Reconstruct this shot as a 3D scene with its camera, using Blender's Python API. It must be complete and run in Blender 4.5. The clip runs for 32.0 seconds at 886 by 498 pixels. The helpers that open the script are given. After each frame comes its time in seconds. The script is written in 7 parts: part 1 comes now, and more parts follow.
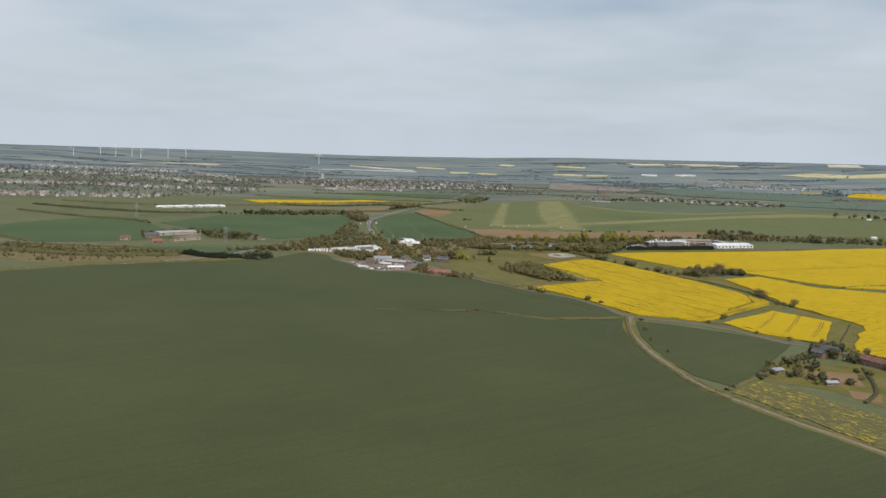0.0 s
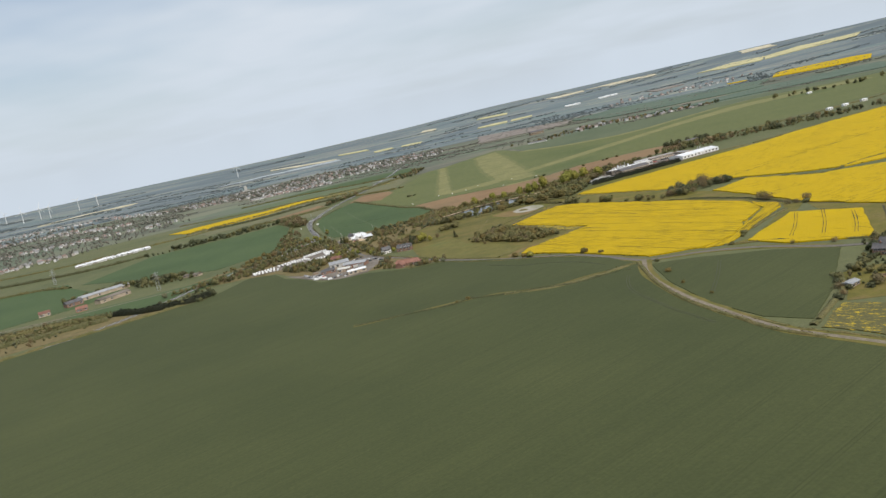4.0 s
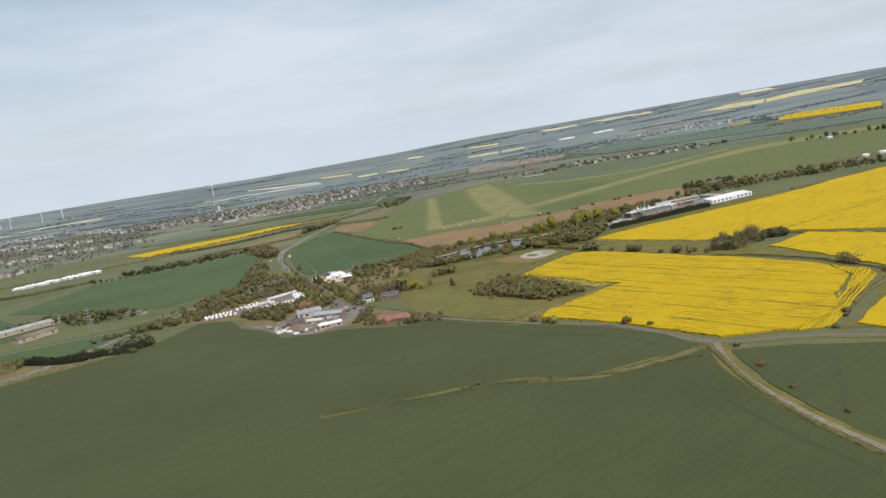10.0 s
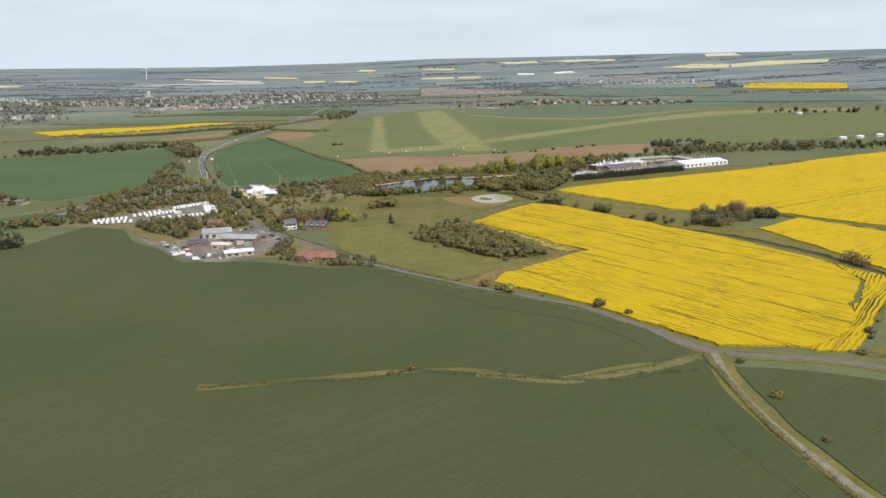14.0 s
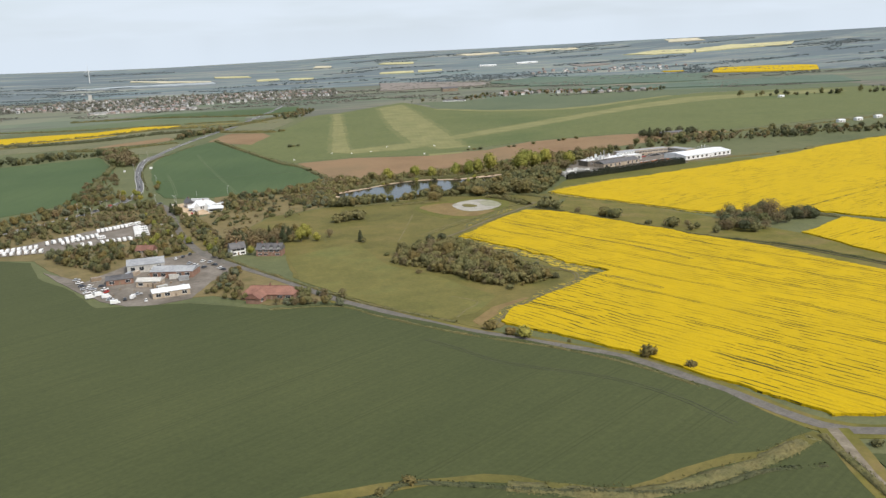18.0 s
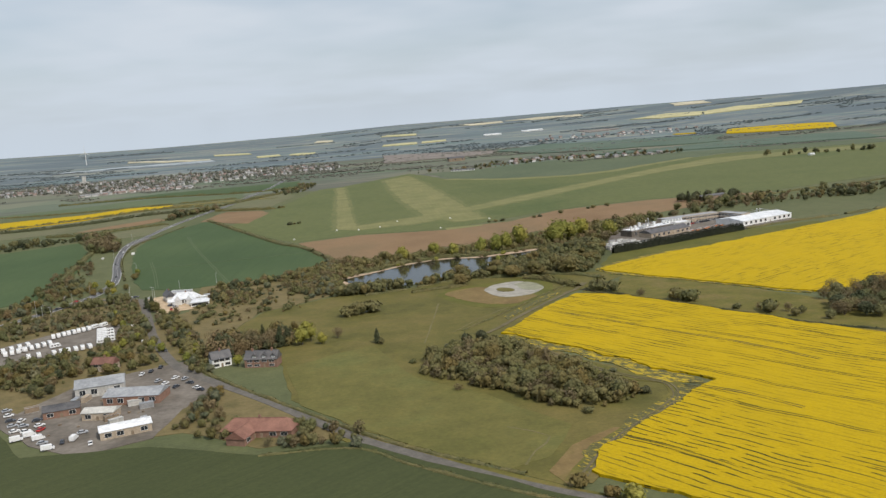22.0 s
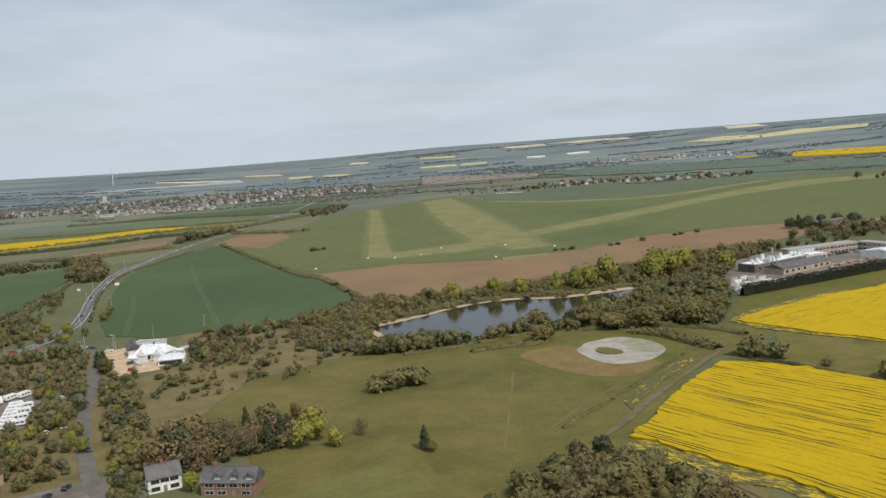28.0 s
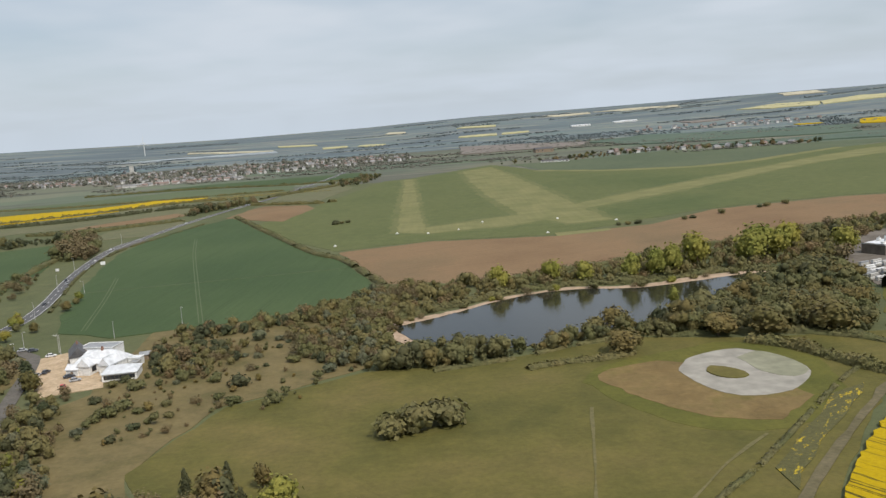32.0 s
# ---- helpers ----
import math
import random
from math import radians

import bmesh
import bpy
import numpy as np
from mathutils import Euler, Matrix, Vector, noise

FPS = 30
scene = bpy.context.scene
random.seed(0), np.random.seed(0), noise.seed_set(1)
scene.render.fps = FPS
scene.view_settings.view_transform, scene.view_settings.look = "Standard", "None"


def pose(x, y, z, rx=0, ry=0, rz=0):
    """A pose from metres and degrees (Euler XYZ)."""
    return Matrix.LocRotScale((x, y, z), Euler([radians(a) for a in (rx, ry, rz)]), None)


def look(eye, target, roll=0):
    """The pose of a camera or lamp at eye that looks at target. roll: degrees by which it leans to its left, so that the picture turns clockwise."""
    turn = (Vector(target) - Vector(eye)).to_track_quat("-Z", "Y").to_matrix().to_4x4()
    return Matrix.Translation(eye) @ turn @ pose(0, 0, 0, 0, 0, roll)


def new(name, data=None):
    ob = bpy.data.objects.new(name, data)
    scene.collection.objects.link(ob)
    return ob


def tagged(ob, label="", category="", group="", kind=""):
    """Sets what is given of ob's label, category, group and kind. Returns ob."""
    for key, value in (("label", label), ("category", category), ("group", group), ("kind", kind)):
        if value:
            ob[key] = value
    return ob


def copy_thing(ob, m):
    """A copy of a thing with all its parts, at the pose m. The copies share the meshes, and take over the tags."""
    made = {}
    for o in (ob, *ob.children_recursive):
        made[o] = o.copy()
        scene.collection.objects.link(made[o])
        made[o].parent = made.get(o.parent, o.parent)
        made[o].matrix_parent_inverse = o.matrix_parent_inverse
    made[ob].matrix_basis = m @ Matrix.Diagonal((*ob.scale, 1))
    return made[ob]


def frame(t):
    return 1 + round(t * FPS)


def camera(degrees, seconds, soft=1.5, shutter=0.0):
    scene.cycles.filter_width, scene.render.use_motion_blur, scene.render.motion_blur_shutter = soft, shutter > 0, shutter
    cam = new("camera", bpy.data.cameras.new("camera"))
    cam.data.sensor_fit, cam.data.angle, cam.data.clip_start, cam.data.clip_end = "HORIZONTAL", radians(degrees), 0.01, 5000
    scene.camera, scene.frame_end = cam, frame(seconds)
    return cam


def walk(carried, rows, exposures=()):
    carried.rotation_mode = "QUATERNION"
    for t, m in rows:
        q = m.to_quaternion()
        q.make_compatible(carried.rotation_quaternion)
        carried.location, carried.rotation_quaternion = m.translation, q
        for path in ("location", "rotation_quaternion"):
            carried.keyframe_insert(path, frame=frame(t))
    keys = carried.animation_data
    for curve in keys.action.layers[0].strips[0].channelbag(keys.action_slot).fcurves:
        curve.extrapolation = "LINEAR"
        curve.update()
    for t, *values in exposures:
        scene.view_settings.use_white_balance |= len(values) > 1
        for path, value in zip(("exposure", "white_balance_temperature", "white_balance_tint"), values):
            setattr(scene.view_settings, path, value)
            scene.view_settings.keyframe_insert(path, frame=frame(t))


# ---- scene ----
cam = camera(55.29, 32.0, soft=1.4)
PATH = [
    (0.0, pose(17.01, -75.00, 149.99, 83.09, -1.86, 1.59)),
    (0.5, pose(12.98, -59.41, 149.61, 82.65, -1.38, -0.66)),
    (1.0, pose(9.28, -43.88, 149.26, 80.58, 2.81, -0.43)),
    (1.5, pose(5.89, -28.41, 148.95, 81.67, 5.06, -0.61)),
    (2.0, pose(2.81, -13.01, 148.67, 81.50, 7.18, -0.77)),
    (2.5, pose(0.05, 2.33, 148.42, 80.56, 9.19, -1.74)),
    (3.0, pose(-2.41, 17.59, 148.19, 80.49, 10.99, -4.34)),
    (3.5, pose(-4.57, 32.78, 147.99, 80.68, 11.79, -5.01)),
    (4.0, pose(-6.42, 47.88, 147.81, 80.67, 12.06, -4.36)),
    (4.5, pose(-7.97, 62.91, 147.64, 82.30, 9.85, -0.14)),
    (6.5, pose(-11.52, 122.27, 146.96, 82.98, 9.40, -1.41)),
    (7.0, pose(-11.83, 136.94, 146.73, 83.99, 7.58, -1.74)),
    (7.5, pose(-11.94, 151.55, 146.47, 84.08, 8.05, -2.64)),
    (8.0, pose(-11.87, 166.10, 146.15, 84.23, 7.41, -2.60)),
    (8.5, pose(-11.64, 180.60, 145.78, 82.21, 7.68, -4.09)),
    (9.0, pose(-11.27, 195.06, 145.35, 79.45, 6.72, -6.48)),
    (9.5, pose(-10.78, 209.51, 144.85, 80.24, 6.29, -7.94)),
    (10.0, pose(-10.19, 223.96, 144.30, 82.39, 9.12, -5.37)),
    (10.5, pose(-9.52, 238.44, 143.69, 79.31, 5.66, -6.16)),
    (11.0, pose(-8.79, 252.96, 143.02, 79.16, 4.51, -7.16)),
    (11.5, pose(-8.02, 267.55, 142.30, 78.12, 3.12, -8.11)),
    (12.0, pose(-7.25, 282.22, 141.52, 78.02, 1.56, -8.02)),
    (12.5, pose(-6.47, 296.99, 140.68, 77.95, 1.60, -8.34)),
    (13.0, pose(-5.70, 311.86, 139.79, 77.48, 0.73, -8.40)),
    (13.5, pose(-4.95, 326.82, 138.85, 77.13, 0.69, -8.18)),
    (15.5, pose(-2.09, 387.33, 134.66, 76.83, 0.41, -9.36)),
    (16.0, pose(-1.44, 402.59, 133.52, 77.41, 0.33, -8.82)),
    (16.5, pose(-0.81, 417.88, 132.35, 78.44, 0.70, -9.28)),
    (17.0, pose(-0.20, 433.19, 131.16, 78.99, 1.44, -9.89)),
    (17.5, pose(0.40, 448.52, 129.93, 77.91, 2.81, -11.28)),
    (18.0, pose(1.00, 463.84, 128.68, 76.56, 2.25, -11.32)),
    (18.5, pose(1.59, 479.16, 127.40, 77.13, 1.25, -11.99)),
    (19.0, pose(2.21, 494.46, 126.09, 75.72, 2.17, -11.63)),
    (19.5, pose(2.84, 509.73, 124.75, 76.15, 2.77, -11.14)),
    (20.0, pose(3.50, 524.96, 123.39, 77.85, 3.16, -9.47)),
    (20.5, pose(4.20, 540.14, 121.99, 79.30, 4.43, -9.46)),
    (21.0, pose(4.95, 555.27, 120.58, 81.92, 6.40, -9.69)),
    (21.5, pose(5.74, 570.37, 119.13, 81.63, 5.40, -10.38)),
    (22.0, pose(6.57, 585.43, 117.66, 81.35, 4.05, -11.40)),
    (22.5, pose(7.46, 600.45, 116.16, 80.66, 4.56, -12.85)),
    (23.0, pose(8.41, 615.45, 114.65, 80.93, 5.24, -13.23)),
    (23.5, pose(9.42, 630.43, 113.10, 81.41, 3.03, -12.17)),
    (24.0, pose(10.49, 645.38, 111.54, 81.01, 1.85, -12.50)),
    (24.5, pose(11.62, 660.32, 109.96, 82.98, 4.43, -9.79)),
    (25.0, pose(12.83, 675.24, 108.35, 82.47, 4.78, -8.58)),
    (25.5, pose(14.10, 690.14, 106.74, 82.25, 4.80, -7.38)),
    (27.5, pose(19.88, 749.42, 100.24, 82.68, 4.27, -8.76)),
    (28.0, pose(21.50, 764.15, 98.62, 83.29, 3.64, -9.00)),
    (28.5, pose(23.19, 778.83, 97.02, 82.76, 2.37, -10.50)),
    (29.0, pose(24.95, 793.45, 95.43, 83.21, 0.84, -10.77)),
    (29.5, pose(26.78, 808.03, 93.85, 83.24, 0.48, -10.63)),
    (30.0, pose(28.67, 822.54, 92.28, 82.54, 0.29, -10.64)),
    (30.5, pose(30.63, 837.00, 90.73, 83.24, 1.87, -9.45)),
    (31.0, pose(32.65, 851.40, 89.20, 83.49, 2.54, -8.25)),
    (31.5, pose(34.74, 865.73, 87.67, 82.51, 3.13, -6.49)),
    (32.0, pose(36.89, 879.99, 86.16, 81.60, 3.82, -6.36)),
]
walk(cam, PATH, [(0, 0.03), (1, 0.18), (2, 0.22), (6.5, 0.12), (8, 0.08), (9.5, 0.14), (10, 0.25), (10.5, 0.17), (11, 0.22), (12, 0.32), (13, 0.4), (16, 0.42), (17, 0.36), (18, 0.42), (20, 0.5), (21, 0.21), (22, 0.11), (25, 0.07), (32, 0.1)])

# ---- light ----
SUN_ELEV, SUN_AZ = radians(52), radians(150)   # azimuth clockwise from +y
world = bpy.data.worlds.new("sky")
scene.world = world
world.use_nodes = True
wn, wl = world.node_tree.nodes, world.node_tree.links
wn.clear()
w_out = wn.new("ShaderNodeOutputWorld")
w_bg = wn.new("ShaderNodeBackground")
w_bg.inputs[1].default_value = 0.10
w_sky = wn.new("ShaderNodeTexSky")
w_sky.sky_type, w_sky.sun_disc = "NISHITA", False
w_sky.sun_elevation, w_sky.sun_rotation = SUN_ELEV, SUN_AZ
w_sky.air_density, w_sky.dust_density, w_sky.ozone_density = 1.0, 2.0, 1.0
w_co = wn.new("ShaderNodeTexCoord")
w_sep = wn.new("ShaderNodeSeparateXYZ")
wl.new(w_co.outputs["Generated"], w_sep.inputs[0])
# thin cloud sheet: direction projected on a flat layer
w_z = wn.new("ShaderNodeMath"); w_z.operation = "MAXIMUM"; w_z.inputs[1].default_value = 0.02
wl.new(w_sep.outputs[2], w_z.inputs[0])
w_za = wn.new("ShaderNodeMath"); w_za.operation = "ADD"; w_za.inputs[1].default_value = 0.12
wl.new(w_z.outputs[0], w_za.inputs[0])
w_div = wn.new("ShaderNodeVectorMath"); w_div.operation = "DIVIDE"
wl.new(w_co.outputs["Generated"], w_div.inputs[0])
w_cmb = wn.new("ShaderNodeCombineXYZ")
for k in range(3):
    wl.new(w_za.outputs[0], w_cmb.inputs[k])
wl.new(w_cmb.outputs[0], w_div.inputs[1])
w_map = wn.new("ShaderNodeMapping")
w_map.inputs["Scale"].default_value = (0.6, 0.6, 0.0)
w_map.inputs["Rotation"].default_value = (0, 0, 0.35)
wl.new(w_div.outputs[0], w_map.inputs[0])
w_noise = wn.new("ShaderNodeTexNoise")
w_noise.inputs["Scale"].default_value = 1.1
w_noise.inputs["Detail"].default_value = 3.5
w_noise.inputs["Roughness"].default_value = 0.55
wl.new(w_map.outputs[0], w_noise.inputs["Vector"])
w_ramp = wn.new("ShaderNodeValToRGB")
w_ramp.color_ramp.elements[0].position, w_ramp.color_ramp.elements[1].position = 0.36, 0.62
w_ramp.color_ramp.elements[0].color = (0.32, 0.32, 0.32, 1)
w_ramp.color_ramp.elements[1].color = (0.97, 0.97, 0.97, 1)
wl.new(w_noise.outputs["Fac"], w_ramp.inputs[0])
w_mix = wn.new("ShaderNodeMixRGB")
w_mix.inputs[2].default_value = (5.9, 6.45, 7.1, 1)      # sunlit thin cloud
wl.new(w_ramp.outputs[0], w_mix.inputs[0])
wl.new(w_sky.outputs[0], w_mix.inputs[1])
# haze towards the horizon, and below it
w_hz = wn.new("ShaderNodeMapRange")
w_hz.inputs["From Min"].default_value, w_hz.inputs["From Max"].default_value = 0.0, 0.16
w_hz.inputs["To Min"].default_value, w_hz.inputs["To Max"].default_value = 0.92, 0.0
wl.new(w_sep.outputs[2], w_hz.inputs["Value"])
w_mix2 = wn.new("ShaderNodeMixRGB")
w_mix2.inputs[2].default_value = (5.4, 6.1, 6.9, 1)
wl.new(w_hz.outputs[0], w_mix2.inputs[0])
wl.new(w_mix.outputs[0], w_mix2.inputs[1])
wl.new(w_mix2.outputs[0], w_bg.inputs[0])
wl.new(w_bg.outputs[0], w_out.inputs[0])

sun_data = bpy.data.lights.new("sun", "SUN")
sun_data.energy, sun_data.angle, sun_data.color = 2.85, radians(5.0), (1.0, 0.925, 0.835)
sun = new("sun", sun_data)
sun_way = Vector((math.sin(SUN_AZ) * math.cos(SUN_ELEV), math.cos(SUN_AZ) * math.cos(SUN_ELEV), math.sin(SUN_ELEV)))
sun.matrix_world = look((0, 0, 900), Vector((0, 0, 900)) - sun_way)


# ---- materials ----
def nodes_of(name):
    m = bpy.data.materials.new(name)
    m.use_nodes = True
    return m, m.node_tree.nodes, m.node_tree.links, m.node_tree.nodes["Principled BSDF"]


def noise_node(n, l, vec, scale, detail=4, rough=0.55):
    t = n.new("ShaderNodeTexNoise")
    t.inputs["Scale"].default_value, t.inputs["Detail"].default_value, t.inputs["Roughness"].default_value = scale, detail, rough
    l.new(vec, t.inputs["Vector"])
    return t.outputs["Fac"]


def ramp_node(n, l, fac, stops):
    r = n.new("ShaderNodeValToRGB")
    e = r.color_ramp.elements
    while len(e) < len(stops):
        e.new(0.5)
    for el, (p, c) in zip(e, stops):
        el.position, el.color = p, (*c, 1) if len(c) == 3 else c
    l.new(fac, r.inputs[0])
    return r.outputs[0]


def mix_node(n, l, fac, a, b, kind="MIX"):
    x = n.new("ShaderNodeMixRGB")
    x.blend_type = kind
    for sock, v in zip(x.inputs, (fac, a, b)):
        if hasattr(v, "links"):
            l.new(v, sock)
        elif isinstance(v, (int, float)):
            sock.default_value = v
        else:
            sock.default_value = (*v, 1)
    return x.outputs[0]


def bump_node(n, l, fac, bsdf, strength, dist):
    b = n.new("ShaderNodeBump")
    b.inputs["Strength"].default_value, b.inputs["Distance"].default_value = strength, dist
    l.new(fac, b.inputs["Height"])
    l.new(b.outputs[0], bsdf.inputs["Normal"])


def place_node(n, turn=0.0, scale=(1, 1, 1)):
    g = n.new("ShaderNodeNewGeometry")
    m = n.new("ShaderNodeMapping")
    m.vector_type = "TEXTURE"
    m.inputs["Rotation"].default_value = (0, 0, radians(turn))
    m.inputs["Scale"].default_value = scale
    g.id_data.links.new(g.outputs["Position"], m.inputs[0])
    return m.outputs[0]


def surface(name, a, b, scale=1.0, rough=0.8, bump=0.0, spread=(0.35, 0.65), fine=6.0, metal=0.0, vary=0.0):
    """A surface in two tones, mottled at two scales; vary: how far single objects differ."""
    m, n, l, p = nodes_of(name)
    pos = place_node(n)
    big = noise_node(n, l, pos, scale, 5)
    small = noise_node(n, l, pos, scale * fine, 3)
    c = ramp_node(n, l, big, [(spread[0], a), (spread[1], b)])
    s = ramp_node(n, l, small, [(0.3, (0.78, 0.78, 0.78)), (0.7, (1.15, 1.15, 1.15))])
    c = mix_node(n, l, 1.0, c, s, "MULTIPLY")
    if vary:
        o = n.new("ShaderNodeObjectInfo")
        v = ramp_node(n, l, o.outputs["Random"], [(0, (1 - vary, 1 - vary, 1 - vary)), (1, (1 + vary, 1 + vary * 0.9, 1 + vary * 0.7))])
        c = mix_node(n, l, 1.0, c, v, "MULTIPLY")
    l.new(c, p.inputs["Base Color"])
    p.inputs["Roughness"].default_value, p.inputs["Metallic"].default_value = rough, metal
    if bump:
        bump_node(n, l, small, p, 0.6, bump)
    return m


def crop(name, a, b, turn, lines=24.0, faint=0.35, patch=0.006, c=None):
    """A field crop: broad tonal drifts, fine drilling streaks along the rows, and pairs of wheel tracks."""
    m, n, l, p = nodes_of(name)
    pos = place_node(n)
    row = place_node(n, turn)
    streak = noise_node(n, l, place_node(n, turn, (60, 1.2, 1)), 1.0, 4)
    big = noise_node(n, l, pos, patch, 6, 0.6)
    fine = noise_node(n, l, pos, 0.5, 5, 0.7)
    col = ramp_node(n, l, big, [(0.32, a), (0.68, b)] if c is None else [(0.3, a), (0.5, b), (0.72, c)])
    if lines < 50:
        col = mix_node(n, l, 1.0, col, ramp_node(n, l, streak, [(0.3, (0.9, 0.91, 0.9)), (0.7, (1.08, 1.08, 1.07))]), "MULTIPLY")
    else:
        col = mix_node(n, l, 1.0, col, ramp_node(n, l, noise_node(n, l, pos, 0.09, 5, 0.7), [(0.3, (0.84, 0.86, 0.84)), (0.7, (1.16, 1.14, 1.1))]), "MULTIPLY")
    col = mix_node(n, l, 1.0, col, ramp_node(n, l, fine, [(0.25, (0.82, 0.82, 0.82)), (0.75, (1.15, 1.15, 1.12))]), "MULTIPLY")
    sep = n.new("ShaderNodeSeparateXYZ")
    l.new(row, sep.inputs[0])
    pp = n.new("ShaderNodeMath"); pp.operation = "PINGPONG"; pp.inputs[1].default_value = lines / 2
    l.new(sep.outputs[1], pp.inputs[0])
    cmp_ = n.new("ShaderNodeMath"); cmp_.operation = "COMPARE"; cmp_.inputs[1].default_value = 0.95; cmp_.inputs[2].default_value = 0.32
    l.new(pp.outputs[0], cmp_.inputs[0])
    k = n.new("ShaderNodeMath"); k.operation = "MULTIPLY"
    l.new(cmp_.outputs[0], k.inputs[0])
    l.new(ramp_node(n, l, noise_node(n, l, pos, 0.012, 3), [(0.42, (0, 0, 0)), (0.6, (faint, faint, faint))]), k.inputs[1])
    col = mix_node(n, l, k.outputs[0], col, (a[0] * 0.75, a[1] * 0.72, a[2] * 0.7))
    l.new(col, p.inputs["Base Color"])
    p.inputs["Roughness"].default_value = 0.85
    p.inputs["Specular IOR Level"].default_value = 0.2
    bump_node(n, l, fine, p, 0.5, 0.25)
    return m


def rape(name, turn, gaps=0.5, lines=28.0, rows=3.4):
    """Oilseed rape in flower: yellow canopy with broken dark drill rows, thick in patches, and wheel tracks."""
    m, n, l, p = nodes_of(name)

    def maths(op, a, b, c=None):
        x = n.new("ShaderNodeMath"); x.operation = op
        for sock, v in zip(x.inputs, (a, b, c)):
            if hasattr(v, "links"):
                l.new(v, sock)
            elif v is not None:
                sock.default_value = v
        return x.outputs[0]

    pos = place_node(n)
    fine = noise_node(n, l, pos, 0.9, 4, 0.7)
    broad = noise_node(n, l, pos, 0.02, 5, 0.65)
    yellow = ramp_node(n, l, fine, [(0.25, (0.35, 0.236, 0.004)), (0.5, (0.475, 0.328, 0.004)), (0.8, (0.53, 0.382, 0.007))])
    yellow = mix_node(n, l, ramp_node(n, l, broad, [(0.4, (0.0, 0.0, 0.0)), (0.75, (0.4, 0.4, 0.4))]), yellow, (0.36, 0.265, 0.010))
    streak = noise_node(n, l, place_node(n, turn, (24, 0.5, 1)), 1.0, 3, 0.6)
    yellow = mix_node(n, l, ramp_node(n, l, streak, [(0.5, (0, 0, 0)), (0.66, (0.35, 0.35, 0.35))]), yellow, (0.26, 0.185, 0.008))
    sep = n.new("ShaderNodeSeparateXYZ")
    l.new(place_node(n, turn), sep.inputs[0])
    across = maths("MULTIPLY_ADD", noise_node(n, l, pos, 0.02, 3), 9.0, sep.outputs[1])
    # drill rows that failed: thin dashes, each row broken by itself
    drill = maths("COMPARE", maths("PINGPONG", across, rows / 2), 0.0, 0.42)
    gate = ramp_node(n, l, noise_node(n, l, place_node(n, turn, (19, rows * 0.8, 1)), 1.0, 3, 0.6), [(gaps, (0, 0, 0)), (gaps + 0.05, (1, 1, 1))])
    patch = ramp_node(n, l, noise_node(n, l, pos, 0.017, 3), [(0.36, (0.2, 0.2, 0.2)), (0.6, (1, 1, 1))])
    gap = maths("MULTIPLY", maths("MULTIPLY", drill, gate), patch)
    # wheel tracks in pairs
    wheel = maths("COMPARE", maths("PINGPONG", across, lines / 2), 0.9, 0.34)
    wheel = maths("MULTIPLY", wheel, ramp_node(n, l, noise_node(n, l, place_node(n, turn, (40, 9, 1)), 1.0, 4, 0.6), [(0.40, (0, 0, 0)), (0.53, (1, 1, 1))]))
    both = maths("MAXIMUM", gap, wheel)
    dark = ramp_node(n, l, fine, [(0.3, (0.024, 0.026, 0.009)), (0.7, (0.085, 0.074, 0.015))])
    l.new(mix_node(n, l, both, yellow, dark), p.inputs["Base Color"])
    p.inputs["Roughness"].default_value = 0.9
    p.inputs["Specular IOR Level"].default_value = 0.15
    bump_node(n, l, maths("SUBTRACT", fine, both), p, 0.7, 0.5)
    return m


def foliage(name, a, b, warm=0.08, thin=0.12, rust=0.12):
    """Leaf that lets light through; rust: how far whole crowns drift to bronze."""
    m, n, l, p = nodes_of(name)
    pos = place_node(n)
    o = n.new("ShaderNodeObjectInfo")
    g = n.new("ShaderNodeNewGeometry")
    f1 = noise_node(n, l, pos, 0.35, 4)
    c = ramp_node(n, l, f1, [(0.3, a), (0.7, b)])
    drift = ramp_node(n, l, noise_node(n, l, pos, 0.075, 2), [(0.36, (0.86, 0.92, 0.86)), (0.5, (1, 1, 1)), (0.66, (1 + rust, 1 + rust * 0.42, 1 + rust * 0.2))])
    c = mix_node(n, l, 1.0, c, drift, "MULTIPLY")
    isl = ramp_node(n, l, g.outputs["Random Per Island"], [(0, (0.94, 0.94, 0.94)), (1, (1.06, 1.06, 1.05))])
    c = mix_node(n, l, 1.0, c, isl, "MULTIPLY")
    v = ramp_node(n, l, o.outputs["Random"], [(0, (1 - warm * 1.5, 1 - warm, 1 - warm)), (0.5, (1, 1, 1)), (1, (1 + warm * 1.8, 1 + warm, 1))])
    c = mix_node(n, l, 1.0, c, v, "MULTIPLY")
    twig = noise_node(n, l, pos, 1.1, 5, 0.72)
    c = mix_node(n, l, 1.0, c, ramp_node(n, l, twig, [(0.3, (0.82, 0.82, 0.82)), (0.5, (1.12, 1.12, 1.1)), (0.72, (1.45, 1.43, 1.36))]), "MULTIPLY")
    l.new(c, p.inputs["Base Color"])
    bump_node(n, l, twig, p, 0.6, 0.6)
    p.inputs["Roughness"].default_value = 0.75
    p.inputs["Specular IOR Level"].default_value = 0.2
    t = n.new("ShaderNodeBsdfTranslucent")
    l.new(c, t.inputs["Color"])
    mx = n.new("ShaderNodeMixShader")
    mx.inputs[0].default_value = thin
    l.new(p.outputs[0], mx.inputs[1])
    l.new(t.outputs[0], mx.inputs[2])
    l.new(mx.outputs[0], n["Material Output"].inputs["Surface"])
    return m


